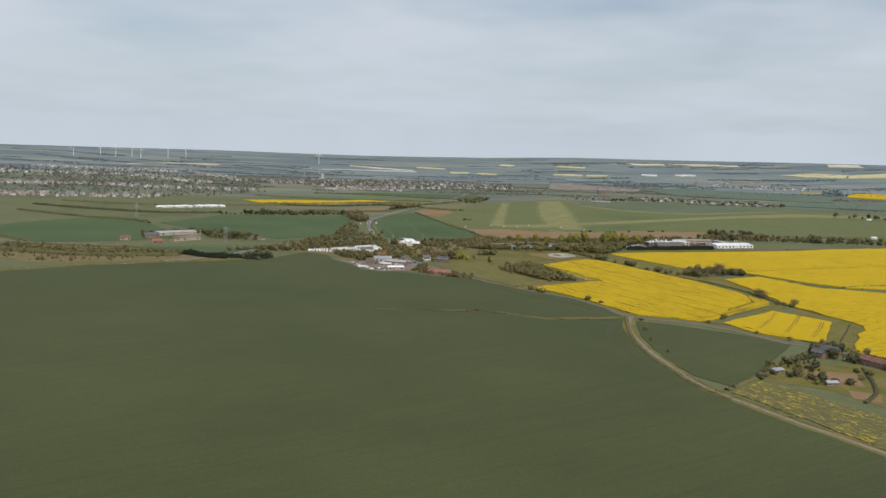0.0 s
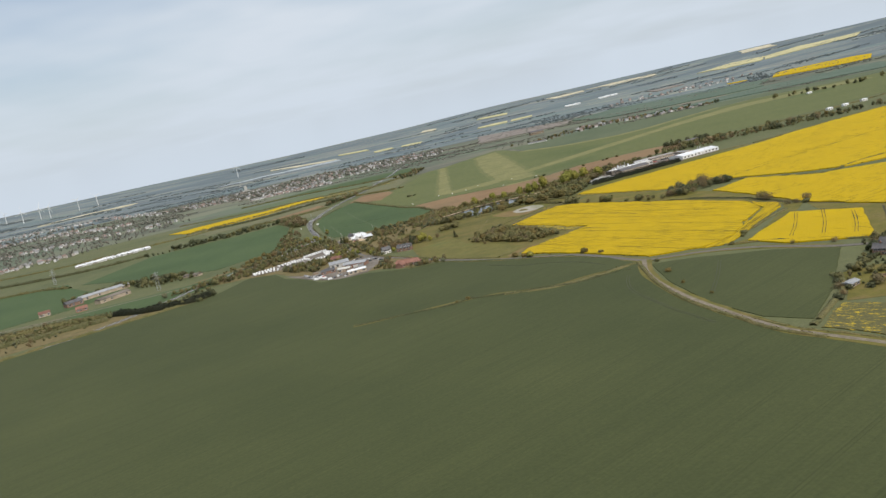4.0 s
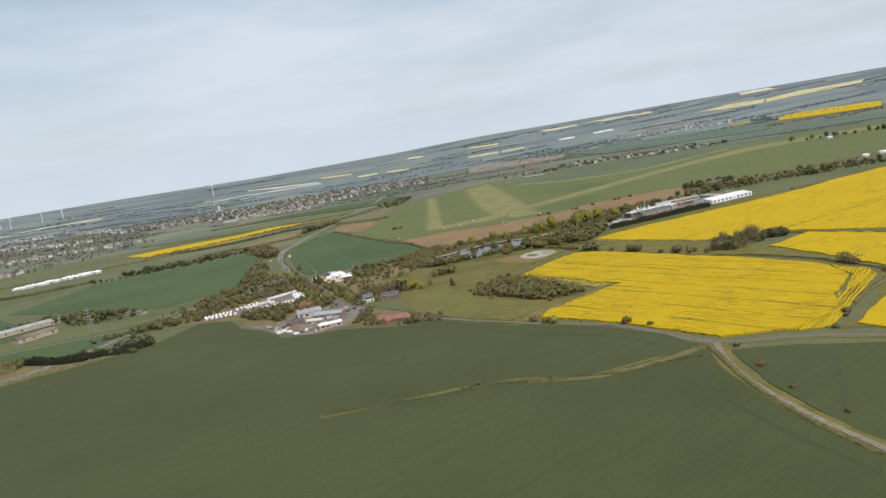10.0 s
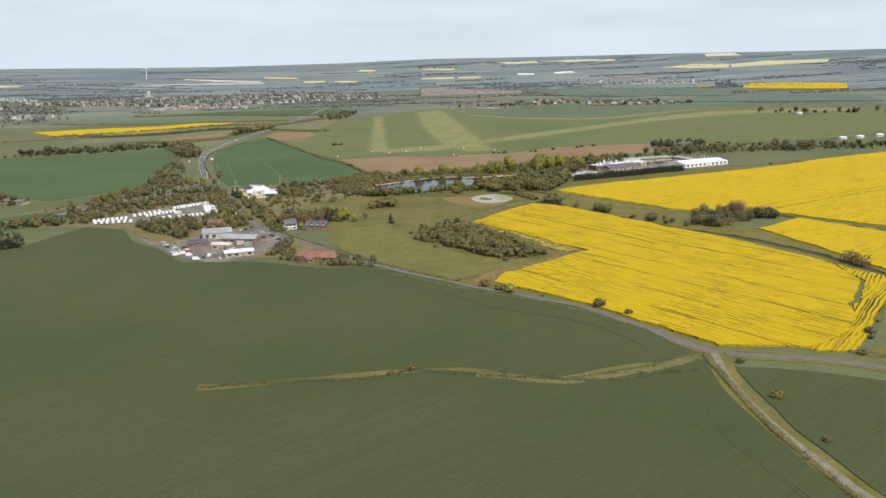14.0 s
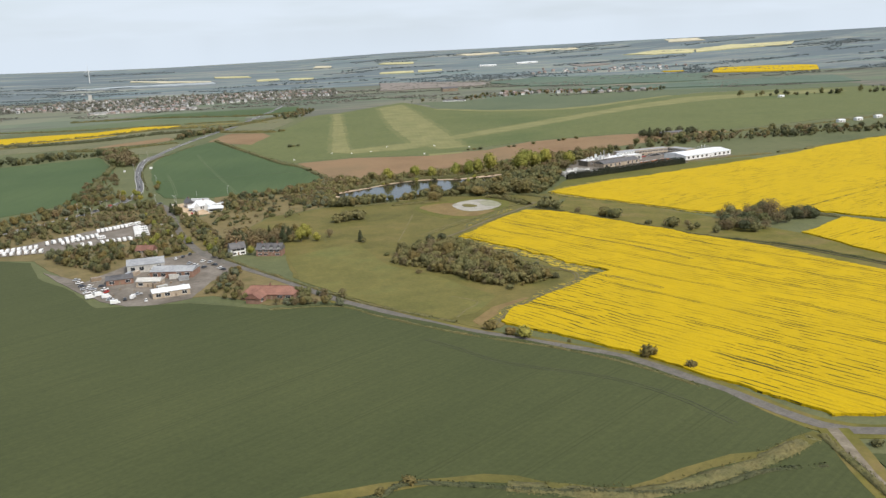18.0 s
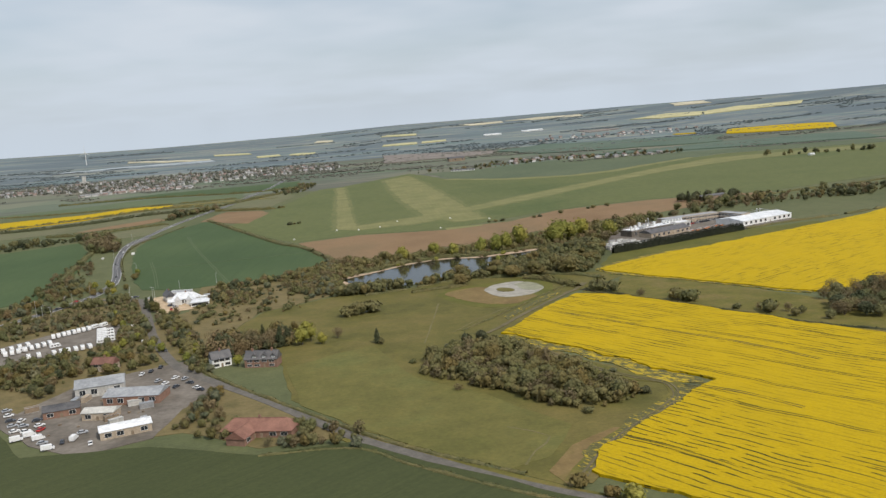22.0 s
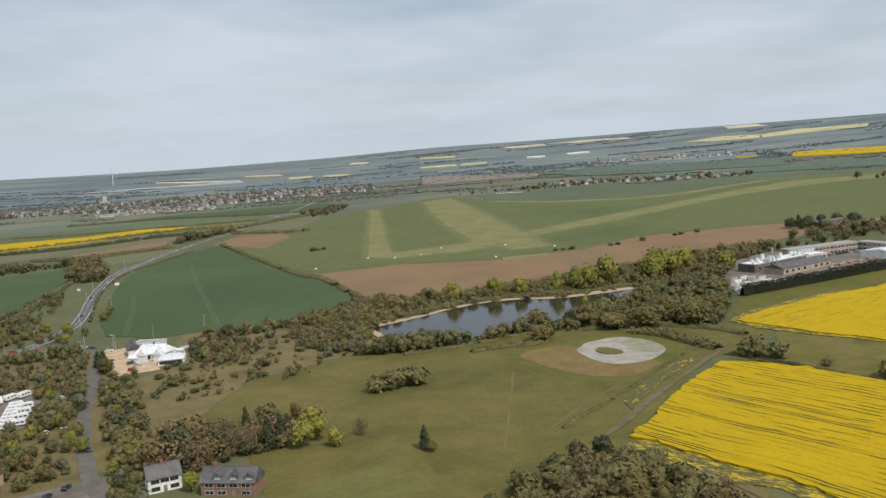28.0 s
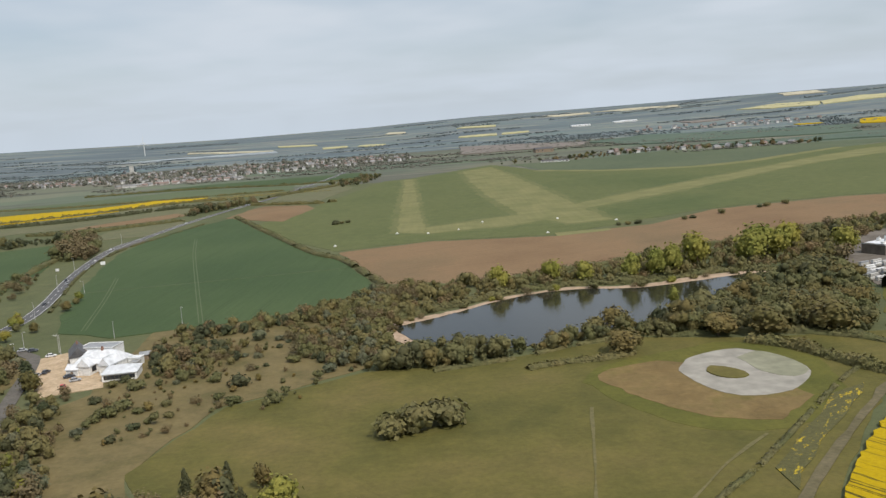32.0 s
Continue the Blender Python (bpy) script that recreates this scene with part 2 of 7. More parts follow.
M = {}
M["wheat"] = crop("winter_wheat", (0.049, 0.060, 0.022), (0.068, 0.078, 0.029), 35, 24, 0.5)
# set lighter than the crop itself, part of the haze is painted in
M["wheat_far"] = crop("young_wheat", (0.051, 0.083, 0.032), (0.072, 0.106, 0.042), 80, 24, 0.5)
# pale wheat, brightened one more step as painted haze
M["wheat_pale"] = crop("pale_hazed_wheat", (0.088, 0.118, 0.060), (0.116, 0.142, 0.072), 20, 24, 0.3)
M["pasture"] = crop("rough_pasture", (0.096, 0.098, 0.027), (0.134, 0.122, 0.037), 50, 80, 0.1, 0.02, (0.124, 0.134, 0.042))
M["meadow"] = crop("meadow_grass", (0.080, 0.080, 0.022), (0.124, 0.110, 0.032), -58, 60, 0.1, 0.022, (0.158, 0.126, 0.046))
M["verge"] = crop("verge_grass", (0.096, 0.095, 0.019), (0.134, 0.119, 0.030), 0, 90, 0.0, 0.05, (0.171, 0.129, 0.053))
M["airfield"] = crop("airfield_grass", (0.081, 0.105, 0.037), (0.114, 0.128, 0.048), 78, 60, 0.15, 0.004, (0.095, 0.114, 0.041))


def mown(name, a, b, turf):
    """Mown strip whose pale cut thins out into the surrounding turf."""
    m, n, l, p = nodes_of(name)
    pos = place_node(n)
    c = ramp_node(n, l, noise_node(n, l, pos, 0.03, 5, 0.6), [(0.35, a), (0.65, b)])
    lanes = noise_node(n, l, place_node(n, 84, (70, 3.2, 1)), 1.0, 3)
    c = mix_node(n, l, 1.0, c, ramp_node(n, l, lanes, [(0.35, (0.95, 0.96, 0.95)), (0.65, (1.05, 1.04, 1.03))]), "MULTIPLY")
    worn = ramp_node(n, l, noise_node(n, l, pos, 0.016, 6, 0.7), [(0.5, (0, 0, 0)), (0.74, (0.7, 0.7, 0.7))])
    l.new(mix_node(n, l, worn, c, turf), p.inputs["Base Color"])
    p.inputs["Roughness"].default_value = 0.9
    p.inputs["Specular IOR Level"].default_value = 0.15
    return m


M["strip"] = mown("mown_runway_grass", (0.162, 0.164, 0.070), (0.214, 0.204, 0.091), (0.116, 0.136, 0.050))
M["strip_edge"] = mown("mown_runway_fringe", (0.126, 0.138, 0.056), (0.158, 0.162, 0.070), (0.108, 0.128, 0.047))
M["plough"] = crop("ploughed_earth", (0.186, 0.116, 0.062), (0.230, 0.150, 0.082), 22, 8, 0.3, 0.01, (0.172, 0.124, 0.068))
# plough brown, lightened and greyed with painted haze for the far fields
M["tilth"] = surface("haze_greyed_tilth", (0.175, 0.150, 0.128), (0.215, 0.185, 0.158), 0.01)
M["wheat_mid"] = crop("grey_green_wheat", (0.084, 0.108, 0.062), (0.108, 0.128, 0.074), 60, 60, 0.1)
M["rape_a"] = rape("flowering_rape_lower", -60.5, 0.47)
M["rape_b"] = rape("flowering_rape_upper", 24, 0.52, 400.0)
M["rape_head"] = rape("flowering_rape_headland", 46, 0.42, 9.0, 2.6)
M["rape_d"] = rape("flowering_rape_paddock", -60, 0.58, 400.0)


def thin_rape(name, turn, cut=0.49):
    """Sparse rape: yellow clumps among green leaf and weeds."""
    m, n, l, p = nodes_of(name)
    pos = place_node(n)
    a = noise_node(n, l, place_node(n, turn, (4.5, 1.7, 1)), 1.0, 6, 0.75)
    f = noise_node(n, l, pos, 0.9, 4, 0.7)
    g = ramp_node(n, l, f, [(0.3, (0.062, 0.062, 0.017)), (0.7, (0.115, 0.104, 0.030))])
    y = ramp_node(n, l, f, [(0.3, (0.36, 0.26, 0.008)), (0.7, (0.55, 0.40, 0.010))])
    l.new(mix_node(n, l, ramp_node(n, l, a, [(cut, (0, 0, 0)), (cut + 0.07, (1, 1, 1))]), g, y), p.inputs["Base Color"])
    p.inputs["Roughness"].default_value = 0.9
    bump_node(n, l, f, p, 0.7, 0.4)
    return m


M["rape_thin"] = thin_rape("thin_flowering_rape", -50)
M["rape_sparse"] = thin_rape("sparse_flowering_rape", -55, 0.535)
M["rape_edge"] = thin_rape("edge_of_flowering_rape", 46, 0.55)
M["worn"] = surface("worn_pale_grass", (0.122, 0.110, 0.038), (0.155, 0.133, 0.054), 0.12, 0.95)
# rape yellow paled and greyed, haze mixed into the base colour
M["rape_hazed"] = surface("haze_paled_rape", (0.40, 0.37, 0.19), (0.49, 0.45, 0.24), 0.01)
M["rape_far"] = rape("far_rape", 5, 0.7, 400.0)
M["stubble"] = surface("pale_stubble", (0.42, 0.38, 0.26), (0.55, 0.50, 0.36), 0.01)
M["asphalt"] = surface("worn_asphalt", (0.085, 0.085, 0.088), (0.125, 0.125, 0.128), 0.3, 0.9, 0.02)
M["lane"] = surface("lane_asphalt", (0.104, 0.094, 0.080), (0.146, 0.133, 0.113), 0.25, 0.9, 0.02)
M["track"] = surface("stony_farm_track", (0.150, 0.126, 0.088), (0.225, 0.194, 0.142), 0.2, 0.95, 0.05)
M["gravel"] = surface("sandy_gravel", (0.42, 0.31, 0.19), (0.55, 0.42, 0.28), 0.15, 0.95, 0.03)
M["hard"] = surface("grey_hardstanding", (0.115, 0.098, 0.078), (0.20, 0.175, 0.145), 0.06, 0.95, 0.03)
M["white_line"] = surface("road_paint", (0.62, 0.62, 0.6), (0.78, 0.78, 0.76), 0.6)
M["soil"] = crop("bare_brown_soil", (0.155, 0.108, 0.045), (0.195, 0.137, 0.060), 0, 90, 0.0, 0.05, (0.125, 0.112, 0.032))
M["clay"] = surface("pale_dried_clay", (0.295, 0.278, 0.236), (0.335, 0.315, 0.270), 0.03, 0.95, 0.03)
M["clay_green"] = surface("greening_clay", (0.225, 0.225, 0.150), (0.275, 0.270, 0.190), 0.03, 0.95, 0.03)
M["sand"] = surface("reed_and_sand_bank", (0.35, 0.25, 0.165), (0.47, 0.35, 0.245), 0.12, 0.95, 0.1)
# tawny scrub grass, its blue raised to paint in some haze
M["scrub"] = crop("rough_scrub_grass", (0.098, 0.088, 0.034), (0.172, 0.136, 0.064), 10, 90, 0.0, 0.04, (0.110, 0.096, 0.040))
# pasture tones with blue added, haze painted over the western strips
M["pasture_far"] = crop("hazed_far_grass", (0.112, 0.118, 0.062), (0.145, 0.142, 0.080), 30, 80, 0.1, 0.01, (0.126, 0.136, 0.070))
M["turf"] = crop("bright_turf", (0.090, 0.094, 0.020), (0.128, 0.120, 0.028), 0, 90, 0.0, 0.03)
M["earth"] = surface("worn_brown_earth", (0.105, 0.09, 0.040), (0.15, 0.125, 0.066), 0.15, 0.95, 0.05)
M["pale_mark"] = surface("pale_pressed_crop", (0.072, 0.098, 0.036), (0.10, 0.122, 0.05), 0.1)
M["ditch"] = surface("dark_wet_ditch", (0.022, 0.022, 0.010), (0.045, 0.042, 0.02), 0.4, 0.9)
M["mark"] = surface("pressed_crop", (0.030, 0.035, 0.013), (0.050, 0.055, 0.021), 0.1)
M["olive"] = foliage("olive_spring_leaf", (0.104, 0.101, 0.045), (0.158, 0.146, 0.064))
M["deep"] = foliage("dark_leaf", (0.052, 0.059, 0.031), (0.088, 0.092, 0.047), rust=0.12)
M["fresh"] = foliage("fresh_yellow_green_leaf", (0.165, 0.168, 0.036), (0.245, 0.236, 0.056), rust=0.12)
M["bud"] = foliage("bronze_budding_leaf", (0.116, 0.095, 0.037), (0.162, 0.130, 0.050))
M["bare"] = foliage("bare_brown_twigs", (0.136, 0.106, 0.056), (0.190, 0.150, 0.084), thin=0.15, rust=0.1)
# leaf paled and blued to hold the haze over the far woods
M["far_leaf"] = foliage("haze_tinted_leaf", (0.132, 0.160, 0.172), (0.166, 0.192, 0.202), 0.03, rust=0.06)
# grey-brown trees, their colour lightened further as painted haze
M["town_leaf"] = foliage("haze_lifted_olive_leaf", (0.150, 0.150, 0.128), (0.200, 0.194, 0.164), 0.05, rust=0.12)
M["blue"] = foliage("grey_green_hedge_leaf", (0.090, 0.100, 0.060), (0.140, 0.142, 0.090))
M["yew"] = foliage("near_black_clipped_leaf", (0.016, 0.020, 0.012), (0.030, 0.034, 0.020), 0.05)
M["bark"] = surface("grey_brown_bark", (0.08, 0.06, 0.045), (0.15, 0.12, 0.09), 3)
M["brick"] = surface("red_brown_brick", (0.22, 0.125, 0.088), (0.30, 0.175, 0.125), 0.5, 0.9, 0, (0.35, 0.65), 12, 0, 0.1)
M["white"] = surface("white_render", (0.68, 0.68, 0.66), (0.82, 0.82, 0.80), 0.15, 0.7, 0, (0.3, 0.7), 8)
M["white_roof"] = surface("white_sheet_roof", (0.62, 0.64, 0.66), (0.80, 0.81, 0.82), 0.08, 0.45)
M["grey_roof"] = surface("grey_sheet_roof", (0.26, 0.27, 0.28), (0.36, 0.37, 0.38), 0.12, 0.6)
M["slate"] = surface("dark_slate_roof", (0.07, 0.07, 0.075), (0.13, 0.125, 0.125), 0.3, 0.6, 0, (0.35, 0.65), 10, 0, 0.15)
M["tile"] = surface("red_clay_roof_tile", (0.17, 0.082, 0.06), (0.24, 0.12, 0.088), 0.3, 0.8, 0, (0.35, 0.65), 10, 0, 0.15)
M["tan"] = surface("tan_cladding", (0.36, 0.29, 0.21), (0.46, 0.38, 0.29), 0.2, 0.8)
M["concrete"] = surface("pale_concrete", (0.42, 0.41, 0.38), (0.55, 0.54, 0.50), 0.2, 0.85)
M["steel"] = surface("galvanised_steel", (0.45, 0.46, 0.47), (0.60, 0.61, 0.62), 0.5, 0.4, 0, (0.3, 0.7), 6, 0.7)
M["pole"] = surface("grey_pole", (0.38, 0.38, 0.37), (0.52, 0.52, 0.50), 0.5, 0.6)
M["timber"] = surface("weathered_timber", (0.20, 0.15, 0.10), (0.30, 0.23, 0.16), 0.6)
M["rubber"] = surface("black_rubber", (0.02, 0.02, 0.02), (0.035, 0.035, 0.035), 4)
M["paint_white"] = surface("white_vehicle_paint", (0.72, 0.72, 0.71), (0.82, 0.82, 0.81), 1.0, 0.3)
M["paint_red"] = surface("red_vehicle_paint", (0.42, 0.03, 0.025), (0.52, 0.05, 0.04), 1.0, 0.3)
M["paint_dark"] = surface("dark_vehicle_paint", (0.03, 0.035, 0.045), (0.06, 0.065, 0.08), 1.0, 0.3)
M["paint_silver"] = surface("silver_vehicle_paint", (0.40, 0.41, 0.43), (0.52, 0.53, 0.55), 1.0, 0.3, 0, (0.3, 0.7), 6, 0.3)
M["orange"] = surface("orange_skip_paint", (0.45, 0.15, 0.04), (0.55, 0.22, 0.08), 0.8)


def plain(name, c, rough, metal=0.0, transmit=0.0):
    m, n, l, p = nodes_of(name)
    p.inputs["Base Color"].default_value = (*c, 1)
    p.inputs["Roughness"].default_value, p.inputs["Metallic"].default_value = rough, metal
    p.inputs["Transmission Weight"].default_value = transmit
    return m


M["glass"] = plain("dark_window_glass", (0.03, 0.035, 0.04), 0.08)

# still water with faint ripples
_m, _n, _l, _p = nodes_of("still_lake_water")
_p.inputs["Base Color"].default_value = (0.026, 0.027, 0.020, 1)
_p.inputs["Roughness"].default_value = 0.09
_p.inputs["IOR"].default_value = 1.33
bump_node(_n, _l, noise_node(_n, _l, place_node(_n, 10, (3, 1, 1)), 0.9, 4), _p, 0.3, 0.08)
M["water"] = _m

# level farmland near the airfield, blue raised to paint in some haze
M["land"] = crop("mixed_green_farmland", (0.082, 0.096, 0.044), (0.110, 0.120, 0.056), 14, 60, 0.2, 0.006, (0.122, 0.124, 0.064))


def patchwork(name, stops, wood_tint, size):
    """Distant farmland: a patchwork of fields, broken by darker woods, in colours that hold painted haze."""
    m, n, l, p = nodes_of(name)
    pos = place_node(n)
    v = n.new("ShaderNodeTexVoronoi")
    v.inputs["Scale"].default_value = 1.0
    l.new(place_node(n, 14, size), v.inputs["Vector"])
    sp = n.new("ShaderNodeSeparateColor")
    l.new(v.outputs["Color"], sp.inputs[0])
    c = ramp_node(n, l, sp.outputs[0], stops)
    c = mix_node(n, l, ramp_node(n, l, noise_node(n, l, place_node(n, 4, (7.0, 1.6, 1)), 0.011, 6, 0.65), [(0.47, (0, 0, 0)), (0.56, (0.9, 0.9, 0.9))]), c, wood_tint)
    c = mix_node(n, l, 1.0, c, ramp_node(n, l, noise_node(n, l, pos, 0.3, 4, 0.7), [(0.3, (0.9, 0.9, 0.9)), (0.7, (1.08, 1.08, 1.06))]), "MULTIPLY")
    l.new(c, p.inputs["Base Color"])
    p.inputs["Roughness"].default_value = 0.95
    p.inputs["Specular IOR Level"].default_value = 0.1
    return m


# field colours greyed and lightened here as painted haze
M["middle"] = patchwork("haze_greyed_farmland", [(0.0, (0.121, 0.152, 0.108)), (0.22, (0.136, 0.166, 0.112)), (0.4, (0.168, 0.168, 0.126)), (0.55, (0.114, 0.152, 0.108)), (0.7, (0.172, 0.190, 0.132)), (0.82, (0.202, 0.176, 0.142)), (0.93, (0.126, 0.156, 0.114))], (0.118, 0.124, 0.100), (300, 190, 1))
# distance haze is painted into these colours: lighter and bluer than the land
M["hills"] = patchwork("haze_blue_hills", [(0.0, (0.142, 0.186, 0.200)), (0.2, (0.150, 0.198, 0.182)), (0.38, (0.140, 0.176, 0.208)), (0.55, (0.190, 0.214, 0.196)), (0.7, (0.152, 0.190, 0.204)), (0.82, (0.212, 0.212, 0.198)), (0.93, (0.255, 0.262, 0.222))], (0.118, 0.146, 0.162), (330, 150, 1))
# wheat green shifted to blue, haze put into the base colour
M["far_wheat"] = crop("haze_blued_wheat", (0.084, 0.122, 0.094), (0.108, 0.144, 0.110), 10, 60, 0.1)
M["sheeting"] = surface("pale_blue_grey_crop_sheeting", (0.27, 0.31, 0.33), (0.36, 0.40, 0.42), 0.01, 0.7)
# town walls and roofs lightened and desaturated, painted haze of the distance
M["town_wall"] = surface("haze_muted_town_walls", (0.30, 0.27, 0.24), (0.42, 0.38, 0.34), 0.02, 0.9)
M["town_white"] = surface("pale_town_walls", (0.50, 0.49, 0.47), (0.68, 0.67, 0.65), 0.02, 0.9)
M["town_roof"] = surface("brown_town_roofs", (0.21, 0.15, 0.125), (0.29, 0.21, 0.18), 0.02, 0.9)
M["town_slate"] = surface("grey_town_roofs", (0.20, 0.20, 0.20), (0.29, 0.285, 0.28), 0.02, 0.9)


# ---- building blocks ----
HILL = ((-0.45, 86), (-0.1, 80), (0.02, 86), (0.14, 106), (0.32, 115), (0.62, 137))   # bearing, height of the far ridge, set to fit the camera's horizon


def relief(x, y):
    """Height of the land: level round the airfield, raised in the distance to fit the camera's horizon."""
    r = math.hypot(x, y)
    s = min(max((r - 2900) / 1900, 0), 1.05)
    az = math.atan2(x, y)
    top = HILL[0][1] if az < HILL[0][0] else HILL[-1][1]
    for (a, p), (b, q) in zip(HILL, HILL[1:]):
        if a <= az <= b:
            top = p + (q - p) * (az - a) / (b - a)
    z = top * s ** 1.5
    if r > 3300:
        z += 5 * noise.noise((x / 900, y / 900, 0)) * min((r - 3300) / 500, 1)
    return z


def mesh_ob(name, verts, faces, mat, parent=None, label="", smooth=False):
    me = bpy.data.meshes.new(name)
    me.from_pydata([tuple(v) for v in verts], [], [tuple(f) for f in faces])
    me.materials.append(M[mat] if isinstance(mat, str) else mat)
    if smooth:
        me.shade_smooth()
    ob = new(name, me)
    if parent is not None:
        ob.parent = parent
    if label:
        ob["label"] = label
    return ob


def part(name, bm, mat, parent=None, label="", smooth=False):
    me = bpy.data.meshes.new(name)
    bm.to_mesh(me)
    bm.free()
    me.materials.append(M[mat] if isinstance(mat, str) else mat)
    if smooth:
        me.shade_smooth()
    ob = new(name, me)
    if parent is not None:
        ob.parent = parent
    if label:
        ob["label"] = label
    return ob


def empty(name, m=None):
    ob = new(name)
    ob.empty_display_size = 1
    if m is not None:
        ob.matrix_basis = m
    return ob


def box(bm, x0, y0, z0, x1, y1, z1, bevel=0.0):
    r = bmesh.ops.create_cube(bm, size=1)
    bmesh.ops.transform(bm, matrix=Matrix.LocRotScale(((x0 + x1) / 2, (y0 + y1) / 2, (z0 + z1) / 2), None, (x1 - x0, y1 - y0, z1 - z0)), verts=r["verts"])
    if bevel:
        es = list({e for v in r["verts"] for e in v.link_edges})
        bmesh.ops.bevel(bm, geom=es, offset=bevel, segments=2, affect="EDGES")
    return bm


def cyl(bm, x, y, z0, z1, r0, r1=None, seg=10):
    r1 = r0 if r1 is None else r1
    r = bmesh.ops.create_cone(bm, cap_ends=True, segments=seg, radius1=r0, radius2=r1, depth=z1 - z0)
    bmesh.ops.translate(bm, vec=(x, y, (z0 + z1) / 2), verts=r["verts"])
    return bm


def smooth_line(pts, step=8.0):
    """A Catmull-Rom curve through the plan points."""
    p = [Vector(q) for q in pts]
    p = [p[0] * 2 - p[1], *p, p[-1] * 2 - p[-2]]
    out = []
    for a, b, c, d in zip(p, p[1:], p[2:], p[3:]):
        k = max(2, int((c - b).length / step))
        for i in range(k):
            t = i / k
            out.append(0.5 * (2 * b + (c - a) * t + (2 * a - 5 * b + 4 * c - d) * t * t + (3 * b - a - 3 * c + d) * t ** 3))
    out.append(p[-2])
    return out


def sides(line, w):
    left, right = [], []
    for i, q in enumerate(line):
        d = (line[min(i + 1, len(line) - 1)] - line[max(i - 1, 0)]).normalized()
        nrm = Vector((-d.y, d.x))
        left.append(q + nrm * w / 2)
        right.append(q - nrm * w / 2)
    return left, right


def ribbon(name, pts, width, z, mat, label="", thick=0.25, parent=None, category="", kind="structure", wobble=0.0):
    line = smooth_line(pts)
    le, ri = sides(line, width)
    if wobble:
        le = [q + Vector((noise.noise((q.x * .06, q.y * .06, 3)), noise.noise((q.x * .06, q.y * .06, 9)))) * wobble for q in le]
        ri = [q + Vector((noise.noise((q.x * .06, q.y * .06, 5)), noise.noise((q.x * .06, q.y * .06, 7)))) * wobble for q in ri]
    n = len(line)
    v = [(q.x, q.y, relief(q.x, q.y) + z) for q in le] + [(q.x, q.y, relief(q.x, q.y) + z) for q in ri]
    v += [(a, b, c - thick) for a, b, c in v]
    f = []
    for i in range(n - 1):
        f += [(i, n + i, n + i + 1, i + 1), (i, i + 1, 2 * n + i + 1, 2 * n + i), (n + i, 3 * n + i, 3 * n + i + 1, n + i + 1)]
    ob = mesh_ob(name, v, f, mat, parent)
    if parent is None:
        tagged(ob, label, category, "", kind)
    elif label:
        ob["label"] = label
    return ob


def inside(x, y, poly):
    hit = False
    for (x0, y0), (x1, y1) in zip(poly, poly[1:] + poly[:1]):
        if (y0 > y) != (y1 > y) and x < (x1 - x0) * (y - y0) / (y1 - y0) + x0:
            hit = not hit
    return hit


def field(name, pts, height, mat, label="", category="field", kind="structure", rough=0.0, base=0.0, round_=False, parent=None):
    """A crop or plot on the plan polygon, standing height above the land, with an uneven edge."""
    edge = []
    pts = [Vector(p) for p in pts]
    if round_:
        ring = smooth_line([*pts, pts[0]], 4.0)[:-1]
    else:
        ring = []
        for a, b in zip(pts, pts[1:] + pts[:1]):
            k = max(1, int((b - a).length / (8 if rough < 2.1 or height < 0.3 else 2.5)))
            ring += [a.lerp(b, i / k) for i in range(k)]
    for q in ring:
        if rough:
            q = q + Vector((noise.noise((q.x * .05, q.y * .05, 1)) + noise.noise((q.x * .23, q.y * .23, 1)) * .6, noise.noise((q.x * .05, q.y * .05, 8)) + noise.noise((q.x * .23, q.y * .23, 8)) * .5)) * rough
        edge.append(q)
    bm = bmesh.new()
    top = [bm.verts.new((q.x, q.y, relief(q.x, q.y) + base + height)) for q in edge]
    low = [bm.verts.new((q.x, q.y, relief(q.x, q.y) + base - 0.3)) for q in edge]
    face = bm.faces.new(top)
    face.normal_update()
    if face.normal.z < 0:
        face.normal_flip()
    n = len(edge)
    for i in range(n):
        bm.faces.new((top[i], low[i], low[(i + 1) % n], top[(i + 1) % n]))
    bmesh.ops.triangulate(bm, faces=[face])
    bmesh.ops.recalc_face_normals(bm, faces=bm.faces)
    ob = part(name, bm, mat, parent)
    if parent is None:
        tagged(ob, label, category, "", kind)
    return ob


# ---- plants ----
rng = np.random.default_rng(7)


def leaf_quads(centres, normals, size, r):
    """Small bent leaf clumps: one four-cornered blade for each centre."""
    k = len(centres)
    nrm = normals + r.normal(0, 0.32, (k, 3))
    nrm /= np.linalg.norm(nrm, axis=1)[:, None] + 1e-9
    a = np.cross(nrm, r.normal(0, 1, (k, 3)))
    a /= np.linalg.norm(a, axis=1)[:, None] + 1e-9
    b = np.cross(nrm, a)
    s = size * r.uniform(0.6, 1.4, (k, 1))
    c = np.stack([centres + a * s, centres + b * s * .8 + nrm * s * .25, centres - a * s, centres - b * s * .8 - nrm * s * .2], 1)
    return c.reshape(-1, 3), np.arange(4 * k).reshape(-1, 4)


def quad_sphere(nu, nv):
    v, f = [], []
    for j in range(nv):
        t = math.pi * (0.06 + 0.88 * j / (nv - 1))
        for i in range(nu):
            a = 2 * math.pi * i / nu
            v.append((math.sin(t) * math.cos(a), math.sin(t) * math.sin(a), math.cos(t)))
    for j in range(nv - 1):
        for i in range(nu):
            k = (i + 1) % nu
            f.append((j * nu + i, (j + 1) * nu + i, (j + 1) * nu + k, j * nu + k))
    return np.array(v), np.array(f)


SPHERE, ROUGH_SPHERE = quad_sphere(6, 4), quad_sphere(5, 3)


